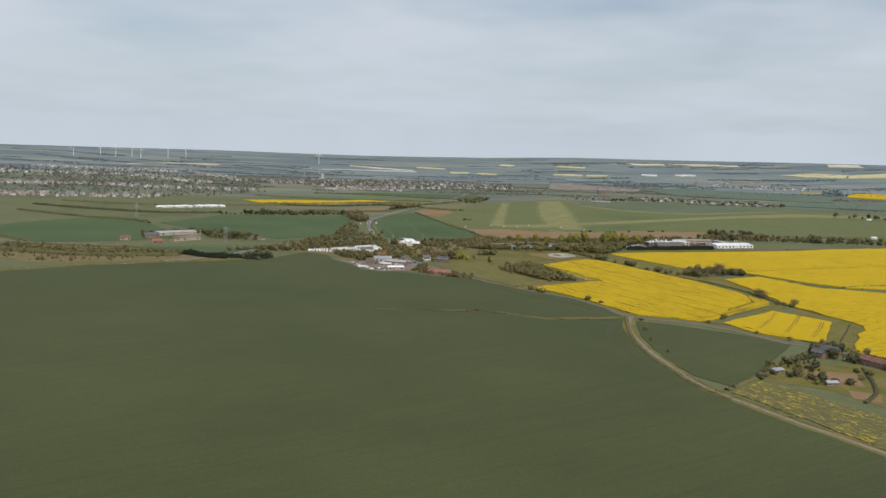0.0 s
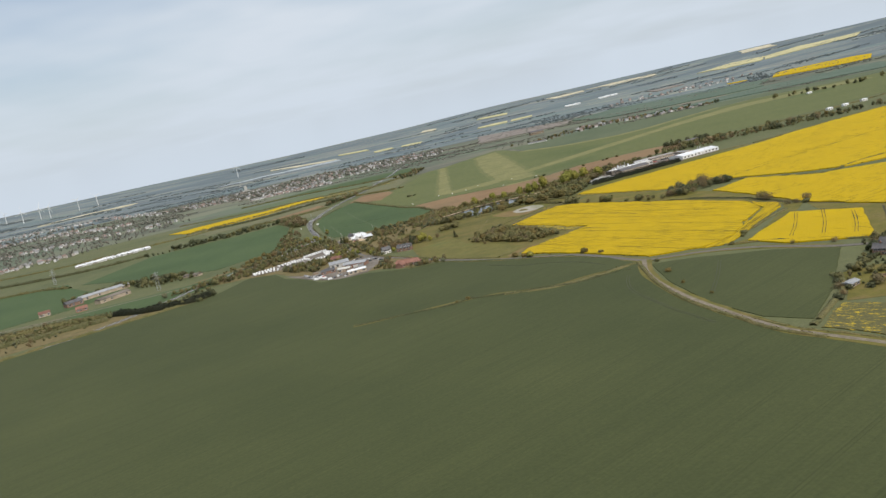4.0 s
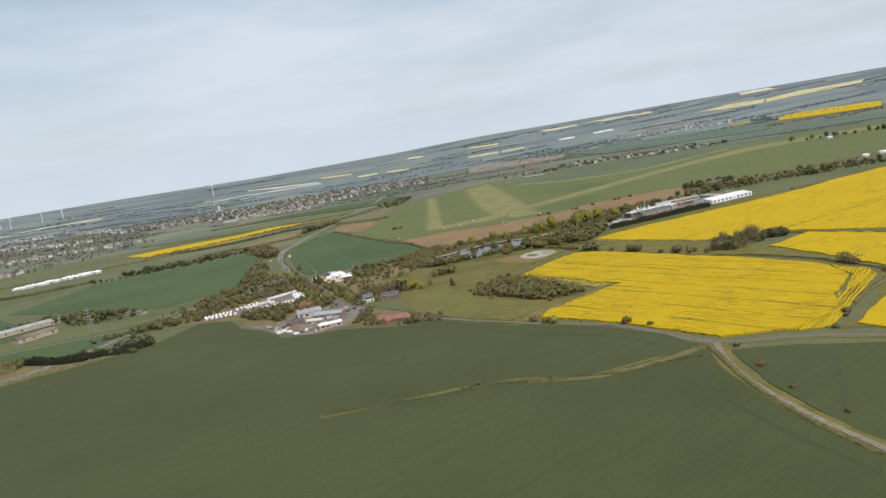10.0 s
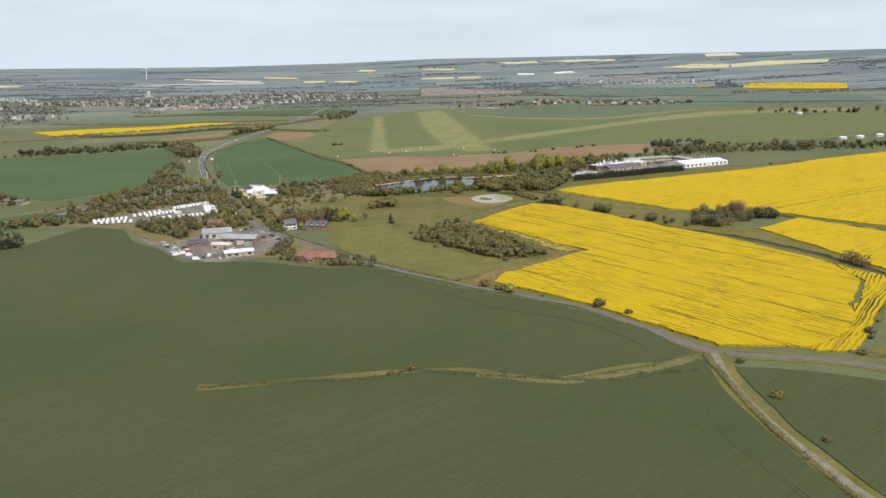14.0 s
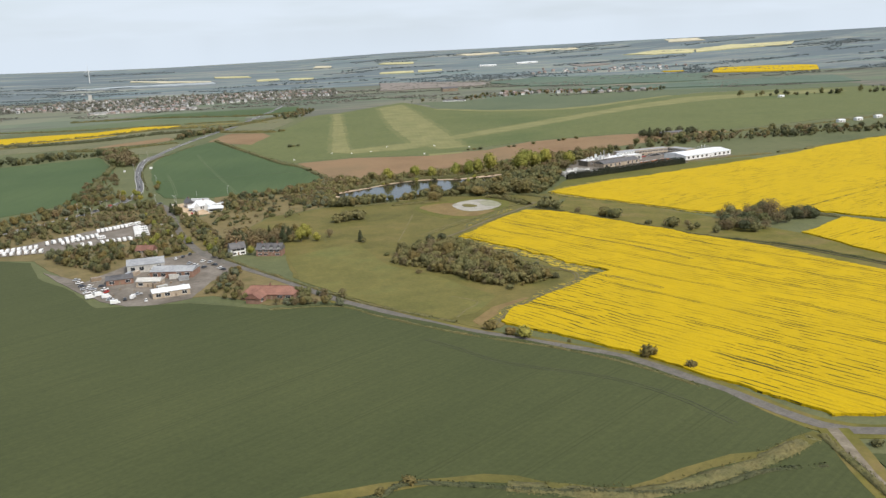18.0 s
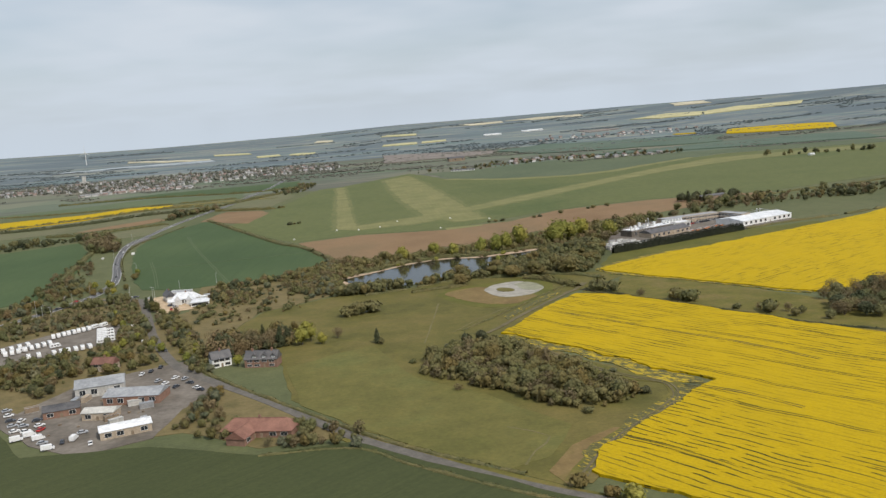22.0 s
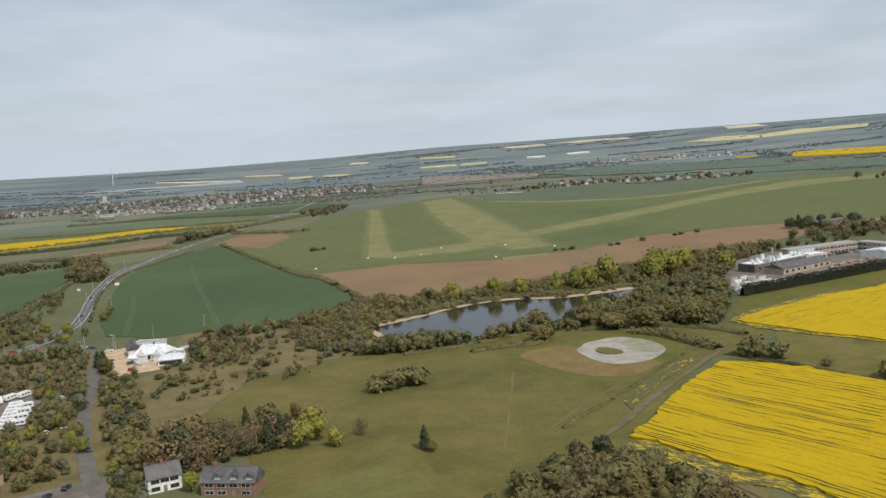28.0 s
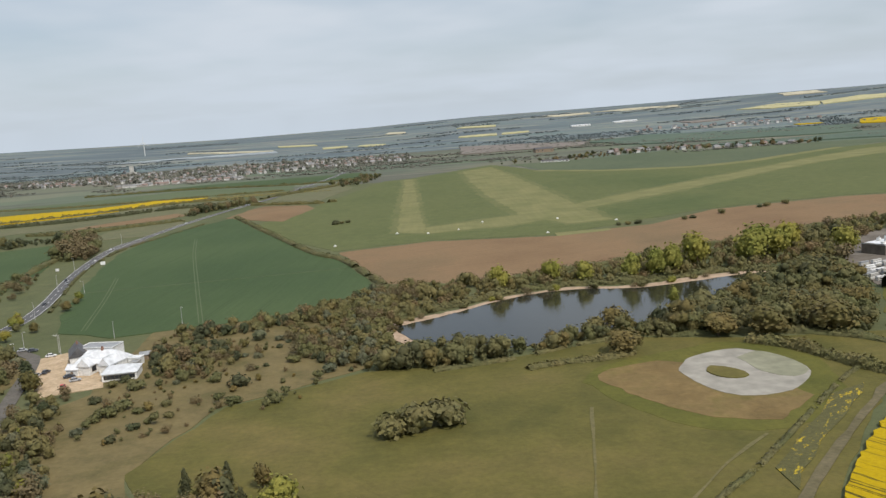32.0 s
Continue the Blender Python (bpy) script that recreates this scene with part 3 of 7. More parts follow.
def crown(width, height, base, count, size, seed, lobes=8, cone=False, core=True):
    """A crown of many leaf clumps on overlapping lobes, with gaps and an uneven outline. Returns vertices and faces."""
    r = np.random.default_rng(seed)
    cs, ns, cores = [], [], []
    for i in range(lobes):
        t = (i + 0.5) / lobes
        if cone:
            z = base + height * t
            rad = width / 2 * (1 - t) ** 0.8 * r.uniform(0.75, 1.1) + 0.3
            c = np.array([r.normal(0, .15), r.normal(0, .15), z])
            rr = np.array([rad, rad, height / lobes * 0.9])
        else:
            ang = r.uniform(0, 6.283)
            d = width / 2 * 0.52 * math.sqrt(r.uniform(0.1, 1))
            z = base + height * r.uniform(0.28, 0.74)
            c = np.array([math.cos(ang) * d, math.sin(ang) * d, z])
            q = r.uniform(0.26, 0.42)
            rr = np.array([width * q, width * q, min(height * 0.34, z - base, base + height - z + height * .1)])
        k = count // lobes
        u = r.normal(0, 1, (k, 3))
        u /= np.linalg.norm(u, axis=1)[:, None]
        cs.append(c + u * rr * r.uniform(0.78, 1.24, (k, 1)))
        ns.append(u + (0, 0, .3))
        if core:
            ball = SPHERE if count > 100 else ROUGH_SPHERE
            cores.append((ball[0] * rr * 0.78 * r.uniform(0.72, 1.22, (len(ball[0]), 1)) + c, ball[1]))
    v, f = leaf_quads(np.concatenate(cs), np.concatenate(ns), size, r)
    for a, b in cores:
        f = np.concatenate([f, b + len(v)])
        v = np.concatenate([v, a])
    return v, f


def joined(name, pieces, mat, parent=None):
    """One mesh of many (vertices, faces) pieces."""
    vs, fs, o = [], [], 0
    for v, f in pieces:
        vs.append(v); fs.append(f + o); o += len(v)
    v, f = np.concatenate(vs), np.concatenate(fs)
    me = bpy.data.meshes.new(name)
    me.vertices.add(len(v)); me.loops.add(f.size); me.polygons.add(len(f))
    me.vertices.foreach_set("co", v.astype(np.float32).ravel())
    me.loops.foreach_set("vertex_index", f.astype(np.int32).ravel())
    me.polygons.foreach_set("loop_start", np.arange(0, f.size, f.shape[1], dtype=np.int32))
    me.update(calc_edges=True)
    me.shade_smooth()
    me.materials.append(M[mat] if isinstance(mat, str) else mat)
    ob = new(name, me)
    if parent is not None:
        ob.parent = parent
    return ob


def trunk_mesh(height, r0, seed, limbs=5, spread=2.2):
    r = random.Random(seed)
    bm = bmesh.new()
    cyl(bm, 0, 0, -0.3, height * 0.62, r0, r0 * 0.45, 7)
    for i in range(limbs):
        a, z0 = r.uniform(0, 6.283), height * r.uniform(0.25, 0.55)
        L = height * r.uniform(0.22, 0.38)
        c = bmesh.ops.create_cone(bm, cap_ends=True, segments=5, radius1=r0 * 0.42, radius2=r0 * 0.1, depth=L)
        bmesh.ops.translate(bm, vec=(0, 0, L / 2), verts=c["verts"])
        bmesh.ops.transform(bm, matrix=pose(0, 0, z0) @ Matrix.Rotation(a, 4, "Z") @ Matrix.Rotation(r.uniform(0.5, 0.9), 4, "Y"), verts=c["verts"])
    return bm


TREES, BUSHES = {}, {}
KIND = {  # width, height, leaf material, leaves, leaf size, label
    "olive": (8.5, 9.5, "olive", 430, 0.58, "tree in olive-green spring leaf with a rounded crown"),
    "deep": (9.0, 10.0, "deep", 620, 0.55, "dark evergreen tree with a dense crown"),
    "fresh": (8.5, 10.5, "fresh", 520, 0.52, "willow in fresh yellow-green spring leaf"),
    "bud": (10.0, 10.5, "bud", 620, 0.55, "oak with bronze-orange budding leaves"),
    "bare": (9.0, 10.0, "bare", 1100, 0.26, "leafless brown tree with fine twigs"),
    "conifer": (7.0, 12.0, "deep", 700, 0.5, "dark conifer with a pointed dense crown"),
}


def tree_base(kind, variant):
    w, h, leaf, n, s, label = KIND[kind]
    ob = empty("tree")
    part("trunk", trunk_mesh(h, 0.05 * h * 0.55, variant * 7 + 1), "bark", ob)
    v, f = crown(w, h * 0.86, h * (0.08 if kind in ("conifer",) else 0.14), n, s, hash_seed(kind) + variant, 9 + variant, kind == "conifer", kind != "bare")
    joined("crown", [(v, f)], leaf, ob)
    return tagged(ob, label, "tree", "trees of the fields and lake")


def hash_seed(s):
    return sum(ord(c) * (i + 3) for i, c in enumerate(s)) * 10


def tree(kind, x, y, size=1.0, wide=1.0):
    """A tree standing at the plan point; the first of a kind and variant is built, later ones are copies."""
    var = rng.integers(0, 3)
    key = (kind, int(var))
    s = size * rng.uniform(0.9, 1.12)
    m = Matrix.LocRotScale((x, y, relief(x, y)), Euler((0, 0, rng.uniform(0, 6.283))), None)
    if key not in TREES:
        TREES[key] = tree_base(*key)
        ob = TREES[key]
        ob.matrix_basis = m
    else:
        ob = copy_thing(TREES[key], m)
    ob.scale = (s * wide, s * wide, s)
    return ob


def bush(kind, x, y, size=1.0, wide=1.0):
    var = int(rng.integers(0, 3))
    key = (kind, var)
    m = Matrix.LocRotScale((x, y, relief(x, y)), Euler((0, 0, rng.uniform(0, 6.283))), None)
    if key not in BUSHES:
        ob = empty("bush")
        bm = bmesh.new()
        for i in range(4):
            cyl(bm, 0.3 * math.cos(i * 1.6), 0.3 * math.sin(i * 1.6), -0.2, 1.4, 0.07, 0.03, 5)
        part("stems", bm, "bark", ob)
        joined("foliage", [crown(4.4, 3.2, -0.1, 420 if kind == "bare" else 240, 0.2 if kind == "bare" else 0.36, hash_seed(kind) + 50 + var, 7, False, kind != "bare")], kind, ob)
        BUSHES[key] = tagged(ob, {"olive": "rounded olive-green shrub on rough grass", "deep": "dark green dense shrub", "bare": "leafless brown thorn bush", "fresh": "bright yellow-green young leafy shrub", "bud": "bronze budding shrub beside the lane", "blue": "low grey-green willow shrub"}[kind], "bush", "bushes of the rough ground")
        ob.matrix_basis = m
    else:
        ob = copy_thing(BUSHES[key], m)
    s = size * rng.uniform(0.85, 1.2)
    ob.scale = (s * wide, s * wide, s)
    return ob


def hedge(pts, width, height, mat, label, gaps=0.15, density=7.0, size=0.34, name="hedge", kind="", lump_by=0.55):
    """A hedge along the plan line: leaf clumps over a lumpy bank of growth, with thin places."""
    line = smooth_line(pts, 3.0)
    L = sum((b - a).length for a, b in zip(line, line[1:]))
    n = int(L * density)
    t = rng.uniform(0, len(line) - 1.001, n)
    i = t.astype(int)
    P = np.array([(q.x, q.y) for q in line])
    xy = P[i] + (P[i + 1] - P[i]) * (t - i)[:, None]
    d = P[i + 1] - P[i]
    d = d / (np.linalg.norm(d, axis=1)[:, None] + 1e-9)
    nn = np.stack([-d[:, 1], d[:, 0]], 1)
    lump = np.array([noise.noise((x * .09, y * .09, 4)) + .6 * noise.noise((x * .31, y * .31, 2)) for x, y in xy])
    keep = lump > -0.75 + gaps * 2
    h = height * np.clip(0.75 + lump_by * lump, 0.18, 1.6)
    a = rng.uniform(0, math.pi, n)
    up = np.sin(a) ** 0.7
    side = np.cos(a)
    c = np.stack([xy[:, 0] + nn[:, 0] * side * width / 2, xy[:, 1] + nn[:, 1] * side * width / 2, h * up], 1)
    c += rng.normal(0, 0.12 * width / 2, c.shape)
    zz = np.array([relief(x, y) for x, y in xy])
    c[:, 2] = np.maximum(c[:, 2], 0.1) + zz
    nr = np.stack([nn[:, 0] * side, nn[:, 1] * side, up + 0.2], 1)
    v, f = leaf_quads(c[keep], nr[keep], size * (0.7 + 0.3 * height / 2), rng)
    # solid growth inside, left out in the gaps
    D = np.gradient(P, axis=0)
    D /= np.linalg.norm(D, axis=1)[:, None] + 1e-9
    cv, cf, k0 = [], [], 0
    lumps = [noise.noise((x * .09, y * .09, 4)) + .6 * noise.noise((x * .31, y * .31, 2)) for x, y in P]
    for i in range(len(P)):
        hh = height * min(max(0.62 + lump_by * lumps[i], 0.1), 1.4)
        for q, (sx, sz) in enumerate(((-0.42, 0.0), (-0.38, 0.6), (-0.15, 0.92), (0.15, 0.95), (0.38, 0.58), (0.42, 0.0))):
            jit = 1 + 0.25 * noise.noise((P[i][0] * .5, P[i][1] * .5, q))
            cv.append((P[i][0] - D[i][1] * sx * width * jit, P[i][1] + D[i][0] * sx * width * jit, relief(*P[i]) + hh * sz * jit - (0.1 if sz == 0 else 0)))
    for i in range(len(P) - 1):
        if lumps[i] > -0.75 + gaps * 2 and lumps[i + 1] > -0.75 + gaps * 2:
            for q in range(5):
                cf.append((i * 6 + q, i * 6 + q + 1, i * 6 + q + 7, i * 6 + q + 6))
    pieces = [(v, f)]
    if cf:
        pieces.append((np.array(cv), np.array(cf)))
    ob = joined(name, pieces, mat)
    return tagged(ob, label, "hedge", "", kind)


def points_in(poly, count, seed, gap=0.0):
    r = random.Random(seed)
    xs, ys = [p[0] for p in poly], [p[1] for p in poly]
    out, tries = [], 0
    while len(out) < count and tries < count * 60:
        tries += 1
        x, y = r.uniform(min(xs), max(xs)), r.uniform(min(ys), max(ys))
        if inside(x, y, poly) and all((x - a) ** 2 + (y - b) ** 2 > gap * gap for a, b in out):
            out.append((x, y))
    return out


WOODS = {}


def wood(name, poly, count, mats, size, label, seed, gap=3.0, leaves=140, leaf=0.54, kind="stuff", wide=7.5, high=8.0):
    """Close-grown woodland: many crowns of several tints, in one part for each tint."""
    top = empty(name)
    groups = {m: [] for m in mats}
    r = np.random.default_rng(seed)
    base = {}
    for m in set(mats):
        for k in range(3):
            base[m, k] = crown(wide, high * 0.95, 0.1, leaves * 2 if m == "bare" else leaves, leaf, seed + k * 5 + len(m), 6 if leaves > 100 else 3, False, m != "bare")
    for i, (x, y) in enumerate(points_in(poly, count, seed, gap)):
        m = mats[int(r.integers(0, len(mats)))]
        v, f = base[m, int(r.integers(0, 3))]
        a, s = r.uniform(0, 6.28), size * (0.42 + 1.1 * r.uniform() ** 1.7) * (1 + 0.45 * noise.noise((x * .04, y * .04, seed)))
        w = s * r.uniform(0.85, 1.2)
        rot = np.array([[math.cos(a) * w, -math.sin(a) * w, 0], [math.sin(a) * w, math.cos(a) * w, 0], [0, 0, s]])
        groups[m].append((v @ rot.T + (x, y, relief(x, y)), f))
    for m, pcs in groups.items():
        if pcs:
            joined("foliage", pcs, m, top)
    return tagged(top, label, "woodland", "", kind)


# ---- ground ----
def land_ring(name, rings, mat, label, category):
    seg = 240
    v, f = [], []
    if rings[0] == 0:
        v, rings = [(0, 0, 0)], rings[1:]
        f = [(0, 1 + (k + 1) % seg, 1 + k) for k in range(seg)]
    o = len(v)
    for r in rings:
        for k in range(seg):
            a = 2 * math.pi * k / seg
            x, y = r * math.sin(a), r * math.cos(a)
            v.append((x, y, relief(x, y)))
    for i in range(len(rings) - 1):
        for k in range(seg):
            a, b = o + i * seg + k, o + i * seg + (k + 1) % seg
            f.append((a, b, b + seg, a + seg))
    return tagged(mesh_ob(name, v, f, mat, smooth=True), label, category, "", "structure")


land_ring("ground", [0, 150, 400, 800, 1200, 1600, 2000, 2250], "land", "level green farmland round the airfield", "ground")
land_ring("ground_middle", [2250, 2500, 2700, *range(2800, 3361, 70)], "middle", "patchwork of fields in the middle distance, greyed by painted haze", "ground")
land_ring("backdrop", [*range(3360, 4851, 60), 4850], "hills", "low hills on the horizon, blue-grey with painted haze", "hills")

def grown(pts, d):
    """The plan polygon, pushed outwards by d metres."""
    area = sum(a[0] * b[1] - b[0] * a[1] for a, b in zip(pts, pts[1:] + pts[:1]))
    out = []
    for a, b, c in zip(pts[-1:] + pts[:-1], pts, pts[1:] + pts[:1]):
        e = (Vector(b) - Vector(a)).normalized() + (Vector(c) - Vector(b)).normalized()
        e = Vector((e.y, -e.x)).normalized() * (d if area > 0 else -d)
        out.append((b[0] + e.x, b[1] + e.y))
    return out


# fields, named by what grows on them
field("wheat_field", [(-190, -160), (330, -160), (330, 300), (237, 348), (209, 398), (186, 440), (168, 498), (160, 540), (158, 612), (168, 690), (153, 738), (134, 776), (92, 817), (72, 838), (43, 872), (25, 893), (-10, 892), (-52, 918), (-101, 925), (-120, 962), (-150, 1005), (-165, 1050), (-200, 1068), (-232, 990), (-300, 950), (-420, 880), (-520, 780), (-560, 560), (-420, 200)],
      0.35, "wheat", "broad field of even green winter wheat", rough=1.5)
field("wheat_field_east", [(174, 676), (205, 664), (251, 636), (284, 600), (250, 545), (236, 520), (196, 470), (178, 492), (167, 545), (166, 612)], 0.35, "wheat", "green wheat field between the lanes", rough=1.0)
field("wheat_field_north", [(-107, 1290), (-120, 1334), (-132, 1403), (-146, 1494), (-153, 1580), (-150, 1650), (-142, 1700), (-95, 1815), (-38, 1620), (4, 1490), (26, 1440), (46, 1338), (30, 1312), (-10, 1282), (-50, 1274), (-78, 1270)], 0.3, "wheat_far", "dark green young wheat beside the main road", rough=2.0)
field("wheat_field_west", [(-461, 1607), (-312, 1640), (-237, 1683), (-190, 1520), (-180, 1300), (-269, 1216), (-354, 1262), (-520, 1400)], 0.3, "wheat_far", "dark green young wheat behind a line of trees", rough=2.0)
field("wheat_field_far_west", [(-733, 1330), (-660, 1480), (-560, 1450), (-535, 1390), (-470, 1290), (-400, 1230), (-431, 1150), (-578, 1070), (-740, 1180)], 0.3, "wheat_far", "green wheat field beyond the farm", rough=2.0)
field("grass_field_west", [(-431, 1090), (-300, 1120), (-215, 1170), (-230, 1110), (-250, 1075), (-318, 1012), (-430, 1066)], 0.25, "wheat_far", "narrow green field by the farm", rough=2.0)

field("airfield_grass", [(22, 1492), (-20, 1580), (-60, 1730), (-30, 1800), (40, 2080), (87, 2262), (134, 2290), (230, 2430), (312, 2540), (330, 2430), (345, 2250), (428, 2135), (541, 2078), (640, 2110), (723, 2170), (894, 2290), (1000, 2330), (1400, 2260), (1500, 1950), (900, 1640), (620, 1560), (463, 1590), (337, 1572), (182, 1487), (89, 1512)], 0.15, "airfield", "level green turf of the airfield", rough=3.0)
field("field_beyond_airfield", [(350, 2262), (430, 2148), (541, 2092), (640, 2124), (720, 2184), (890, 2302), (1000, 2344), (1400, 2274), (1450, 2420), (977, 2500), (800, 2530), (700, 2600), (600, 2560), (480, 2500), (345, 2500)], 0.2, "wheat_mid", "grey-green wheat field beyond the airfield", rough=3.0)
field("worn_margin", [(330, 2245), (350, 2262), (430, 2148), (541, 2092), (640, 2124), (720, 2184), (890, 2302), (894, 2280), (723, 2155), (640, 2090), (541, 2058), (424, 2112)], 0.24, "strip", "pale mown margin at the airfield's far edge", "grass", rough=3.0)
RUNWAYS = (
    ("grass_runway", [(121, 2266), (137, 2258), (93, 1556), (69, 1572)], "pale mown grass runway strip"),
    ("grass_runway_wide", [(230, 2380), (299, 2466), (287, 2200), (275, 2010), (262, 1800), (250, 1640), (247, 1548), (208, 1545), (184, 1610), (190, 1853), (206, 2100)], "broad pale mown grass runway"),
    ("grass_runway_cross", [(92, 1592), (150, 1618), (215, 1652), (240, 1640), (228, 1592), (160, 1560), (94, 1550)], "pale mown taxiway between the runways"),
    ("grass_runway_long", [(214, 1662), (262, 1700), (405, 1820), (588, 1974), (750, 2108), (900, 2215), (1250, 2225), (1240, 2140), (900, 2110), (791, 2055), (668, 1982), (542, 1882), (372, 1736), (255, 1648), (214, 1608)], "long pale mown grass runway"),
)
for k_, (nm, pts, lb) in enumerate(RUNWAYS):
    field(nm + "_fringe", grown(pts, 7), 0.17 + 0.008 * k_, "strip_edge", "half-mown fringe of " + lb, "runway", rough=5.0)
    field(nm, grown(pts, -2), 0.22 + 0.015 * k_, "strip", lb, "runway", rough=4.0)
field("worn_corner", [(182, 1478), (226, 1487), (228, 1498), (184, 1496)], 0.2, "strip", "pale worn turf at the runway corner", "grass", rough=2.5)
field("ploughed_field", [(24, 1484), (89, 1504), (182, 1479), (210, 1494), (260, 1500), (337, 1562), (463, 1580), (620, 1552), (600, 1520), (483, 1482), (387, 1442), (300, 1405), (220, 1372), (150, 1342), (95, 1326), (53, 1332)], 0.12, "plough", "bare reddish-brown ploughed field", rough=2.0)
field("ploughed_corner", [(-104, 1822), (-88, 1896), (-74, 1944), (-20, 1912), (-8, 1866), (-36, 1738), (-62, 1766)], 0.19, "plough", "small bare brown field", rough=2.0)
field("pale_grass_field", [(-60, 2120), (20, 2250), (40, 2160), (-10, 1960), (-90, 1900)], 0.16, "pasture_far", "pale rough grass beside the road", rough=3.0)

field("rape_strip_west", [(-541, 2045), (-428, 2100), (-319, 2118), (-258, 2186), (-180, 2176), (-196, 2118), (-242, 2076), (-302, 2004), (-378, 1964), (-470, 1948)], 0.9, "rape_far", "long strip of yellow flowering oilseed rape", rough=4.0)
field("rape_tail_west", [(-196, 2178), (-120, 2186), (-30, 2176), (6, 2144), (-60, 2146), (-150, 2140), (-196, 2120)], 0.4, "rape_sparse", "thin fading end of the rape strip", rough=4.0)
field("grass_strip_west", [(-470, 1935), (-300, 2020), (-225, 2095), (-120, 2080), (-150, 1950), (-240, 1840), (-400, 1800)], 0.16, "pasture_far", "pale grass fields by the main road", rough=3.0)
field("bare_strip_west", [(-272, 1812), (-258, 1850), (-178, 1935), (-158, 1896), (-190, 1852)], 0.25, "plough", "narrow brown tilled strip", rough=2.0)
field("pale_strip_west", [(-206, 1692), (-160, 1700), (-143, 1790), (-152, 1846), (-215, 1762)], 0.25, "pasture_far", "pale rough grass strip by the road fork", rough=2.0)
field("green_field_town", [(-560, 2250), (-420, 2300), (-253, 2400), (-60, 2330), (-60, 2215), (-190, 2200), (-371, 2180)], 0.2, "wheat_pale", "pale green field below the town", rough=3.0)
field("green_field_town_upper", [(-420, 2420), (-250, 2560), (60, 2600), (60, 2400), (-60, 2350), (-250, 2420)], 0.2, "wheat_far", "green field at the town's edge", rough=3.0)

# oilseed rape, in flower, round the hedged drain
field("rape_field_lower", [(119, 1023), (143, 1051), (165, 1075), (190, 1099), (216, 1076), (256, 1000), (300, 912), (326, 840), (318, 798), (255, 712), (223, 690), (180, 703), (160, 742), (140, 781), (113, 815), (99, 836), (112, 853), (137, 873), (172, 897), (180, 905), (170, 925), (160, 945), (142, 985)], 1.1, "rape_a", "bright yellow flowering oilseed rape with dark drilling gaps", rough=3.2)
field("thin_rape_edge", [(118, 1018), (100, 1000), (122, 985), (140, 972), (152, 940), (160, 912), (176, 903), (172, 925), (160, 950), (142, 990), (126, 1024)], 0.4, "rape_thin", "thin patchy rape at the field's edge", rough=3.0)
field("thin_rape_fringe", [(99, 836), (112, 853), (137, 873), (176, 900), (167, 904), (152, 893), (131, 878), (108, 858), (95, 839)], 0.35, "rape_sparse", "sparse rape thinning out along the headland", rough=4.0)
field("thin_rape_patch", [(130, 1050), (150, 1074), (165, 1090), (180, 1105), (186, 1114), (172, 1106), (152, 1085), (132, 1062)], 0.4, "rape_edge", "patchy rape strip beside the meadow", rough=2.0)
field("thin_rape_corner", [(222, 688), (249, 714), (290, 754), (320, 796), (327, 836), (338, 806), (330, 782), (299, 748), (262, 707), (240, 684)], 0.7, "rape_head", "thin patchy rape at the field's end", rough=3.0)
field("rape_field_upper", [(240, 1152), (236, 1171), (281, 1196), (358, 1223), (494, 1272), (560, 1300), (623, 1338), (742, 1390), (900, 1440), (1100, 1400), (900, 1120), (640, 960), (512, 915), (468, 918), (432, 948), (384, 1012), (345, 1022), (318, 1030), (296, 1062), (276, 1096)], 1.1, "rape_b", "wide yellow field of flowering oilseed rape", rough=3.2)
field("rape_field_east", [(336, 952), (389, 985), (436, 910), (501, 884), (640, 900), (640, 700), (480, 560), (344, 562), (324, 580), (384, 690), (352, 780), (346, 872)], 1.1, "rape_b", "yellow rape field beyond the drain", rough=2.6)
field("rape_paddock", [(254, 680), (322, 748), (360, 702), (316, 612), (306, 612), (266, 646)], 1.1, "rape_d", "small yellow rape field with wheel tracks", rough=1.5)
field("rape_strip_east", [(193, 455), (222, 486), (270, 412), (300, 380), (262, 330), (243, 352), (223, 396)], 0.5, "rape_sparse", "patchy yellow-green rape strip along the track", rough=3.0)

# grassland round the lake and lane
field("rough_meadow", [(46, 884), (74, 846), (92, 826), (104, 845), (135, 874), (170, 900), (152, 940), (118, 1000), (122, 1028), (186, 1104), (240, 1140), (236, 1165), (190, 1170), (140, 1188), (68, 1172), (36, 1176), (-10, 1150), (-30, 1100), (-8, 1060), (0, 1010), (4, 955), (29, 905)], 0.14, "meadow", "rough olive meadow grass by the lake", rough=2.0)
field("pasture", [(2, 1008), (48, 1030), (60, 966), (84, 930), (107, 880), (90, 852), (73, 848), (40, 888), (8, 945)], 0.22, "pasture", "pale green pasture beside the lane", rough=2.0)
field("field_margin", [(246, 1150), (225, 1116), (262, 1050), (300, 975), (336, 860), (340, 800), (352, 780), (346, 872), (336, 952), (300, 1040), (276, 1094)], 0.2, "verge", "grassy margin along the drain", rough=2.0)
field("drain_side", [(196, 1104), (216, 1079), (257, 1003), (301, 914), (329, 842), (321, 797), (345, 798), (338, 862), (302, 977), (264, 1052), (227, 1118), (205, 1120)], 0.17, "verge", "rough grass beside the drain", rough=1.5)
field("paddock_side", [(304, 602), (316, 612), (360, 702), (340, 730), (352, 780), (386, 692), (326, 582)], 0.17, "verge", "rough grass between paddock and rape", rough=1.5)
field("drain_margin", [(236, 680), (262, 690), (328, 770), (340, 800), (352, 782), (326, 748), (262, 686), (250, 672)], 0.22, "verge", "grass along the drain by the rape", rough=1.0)
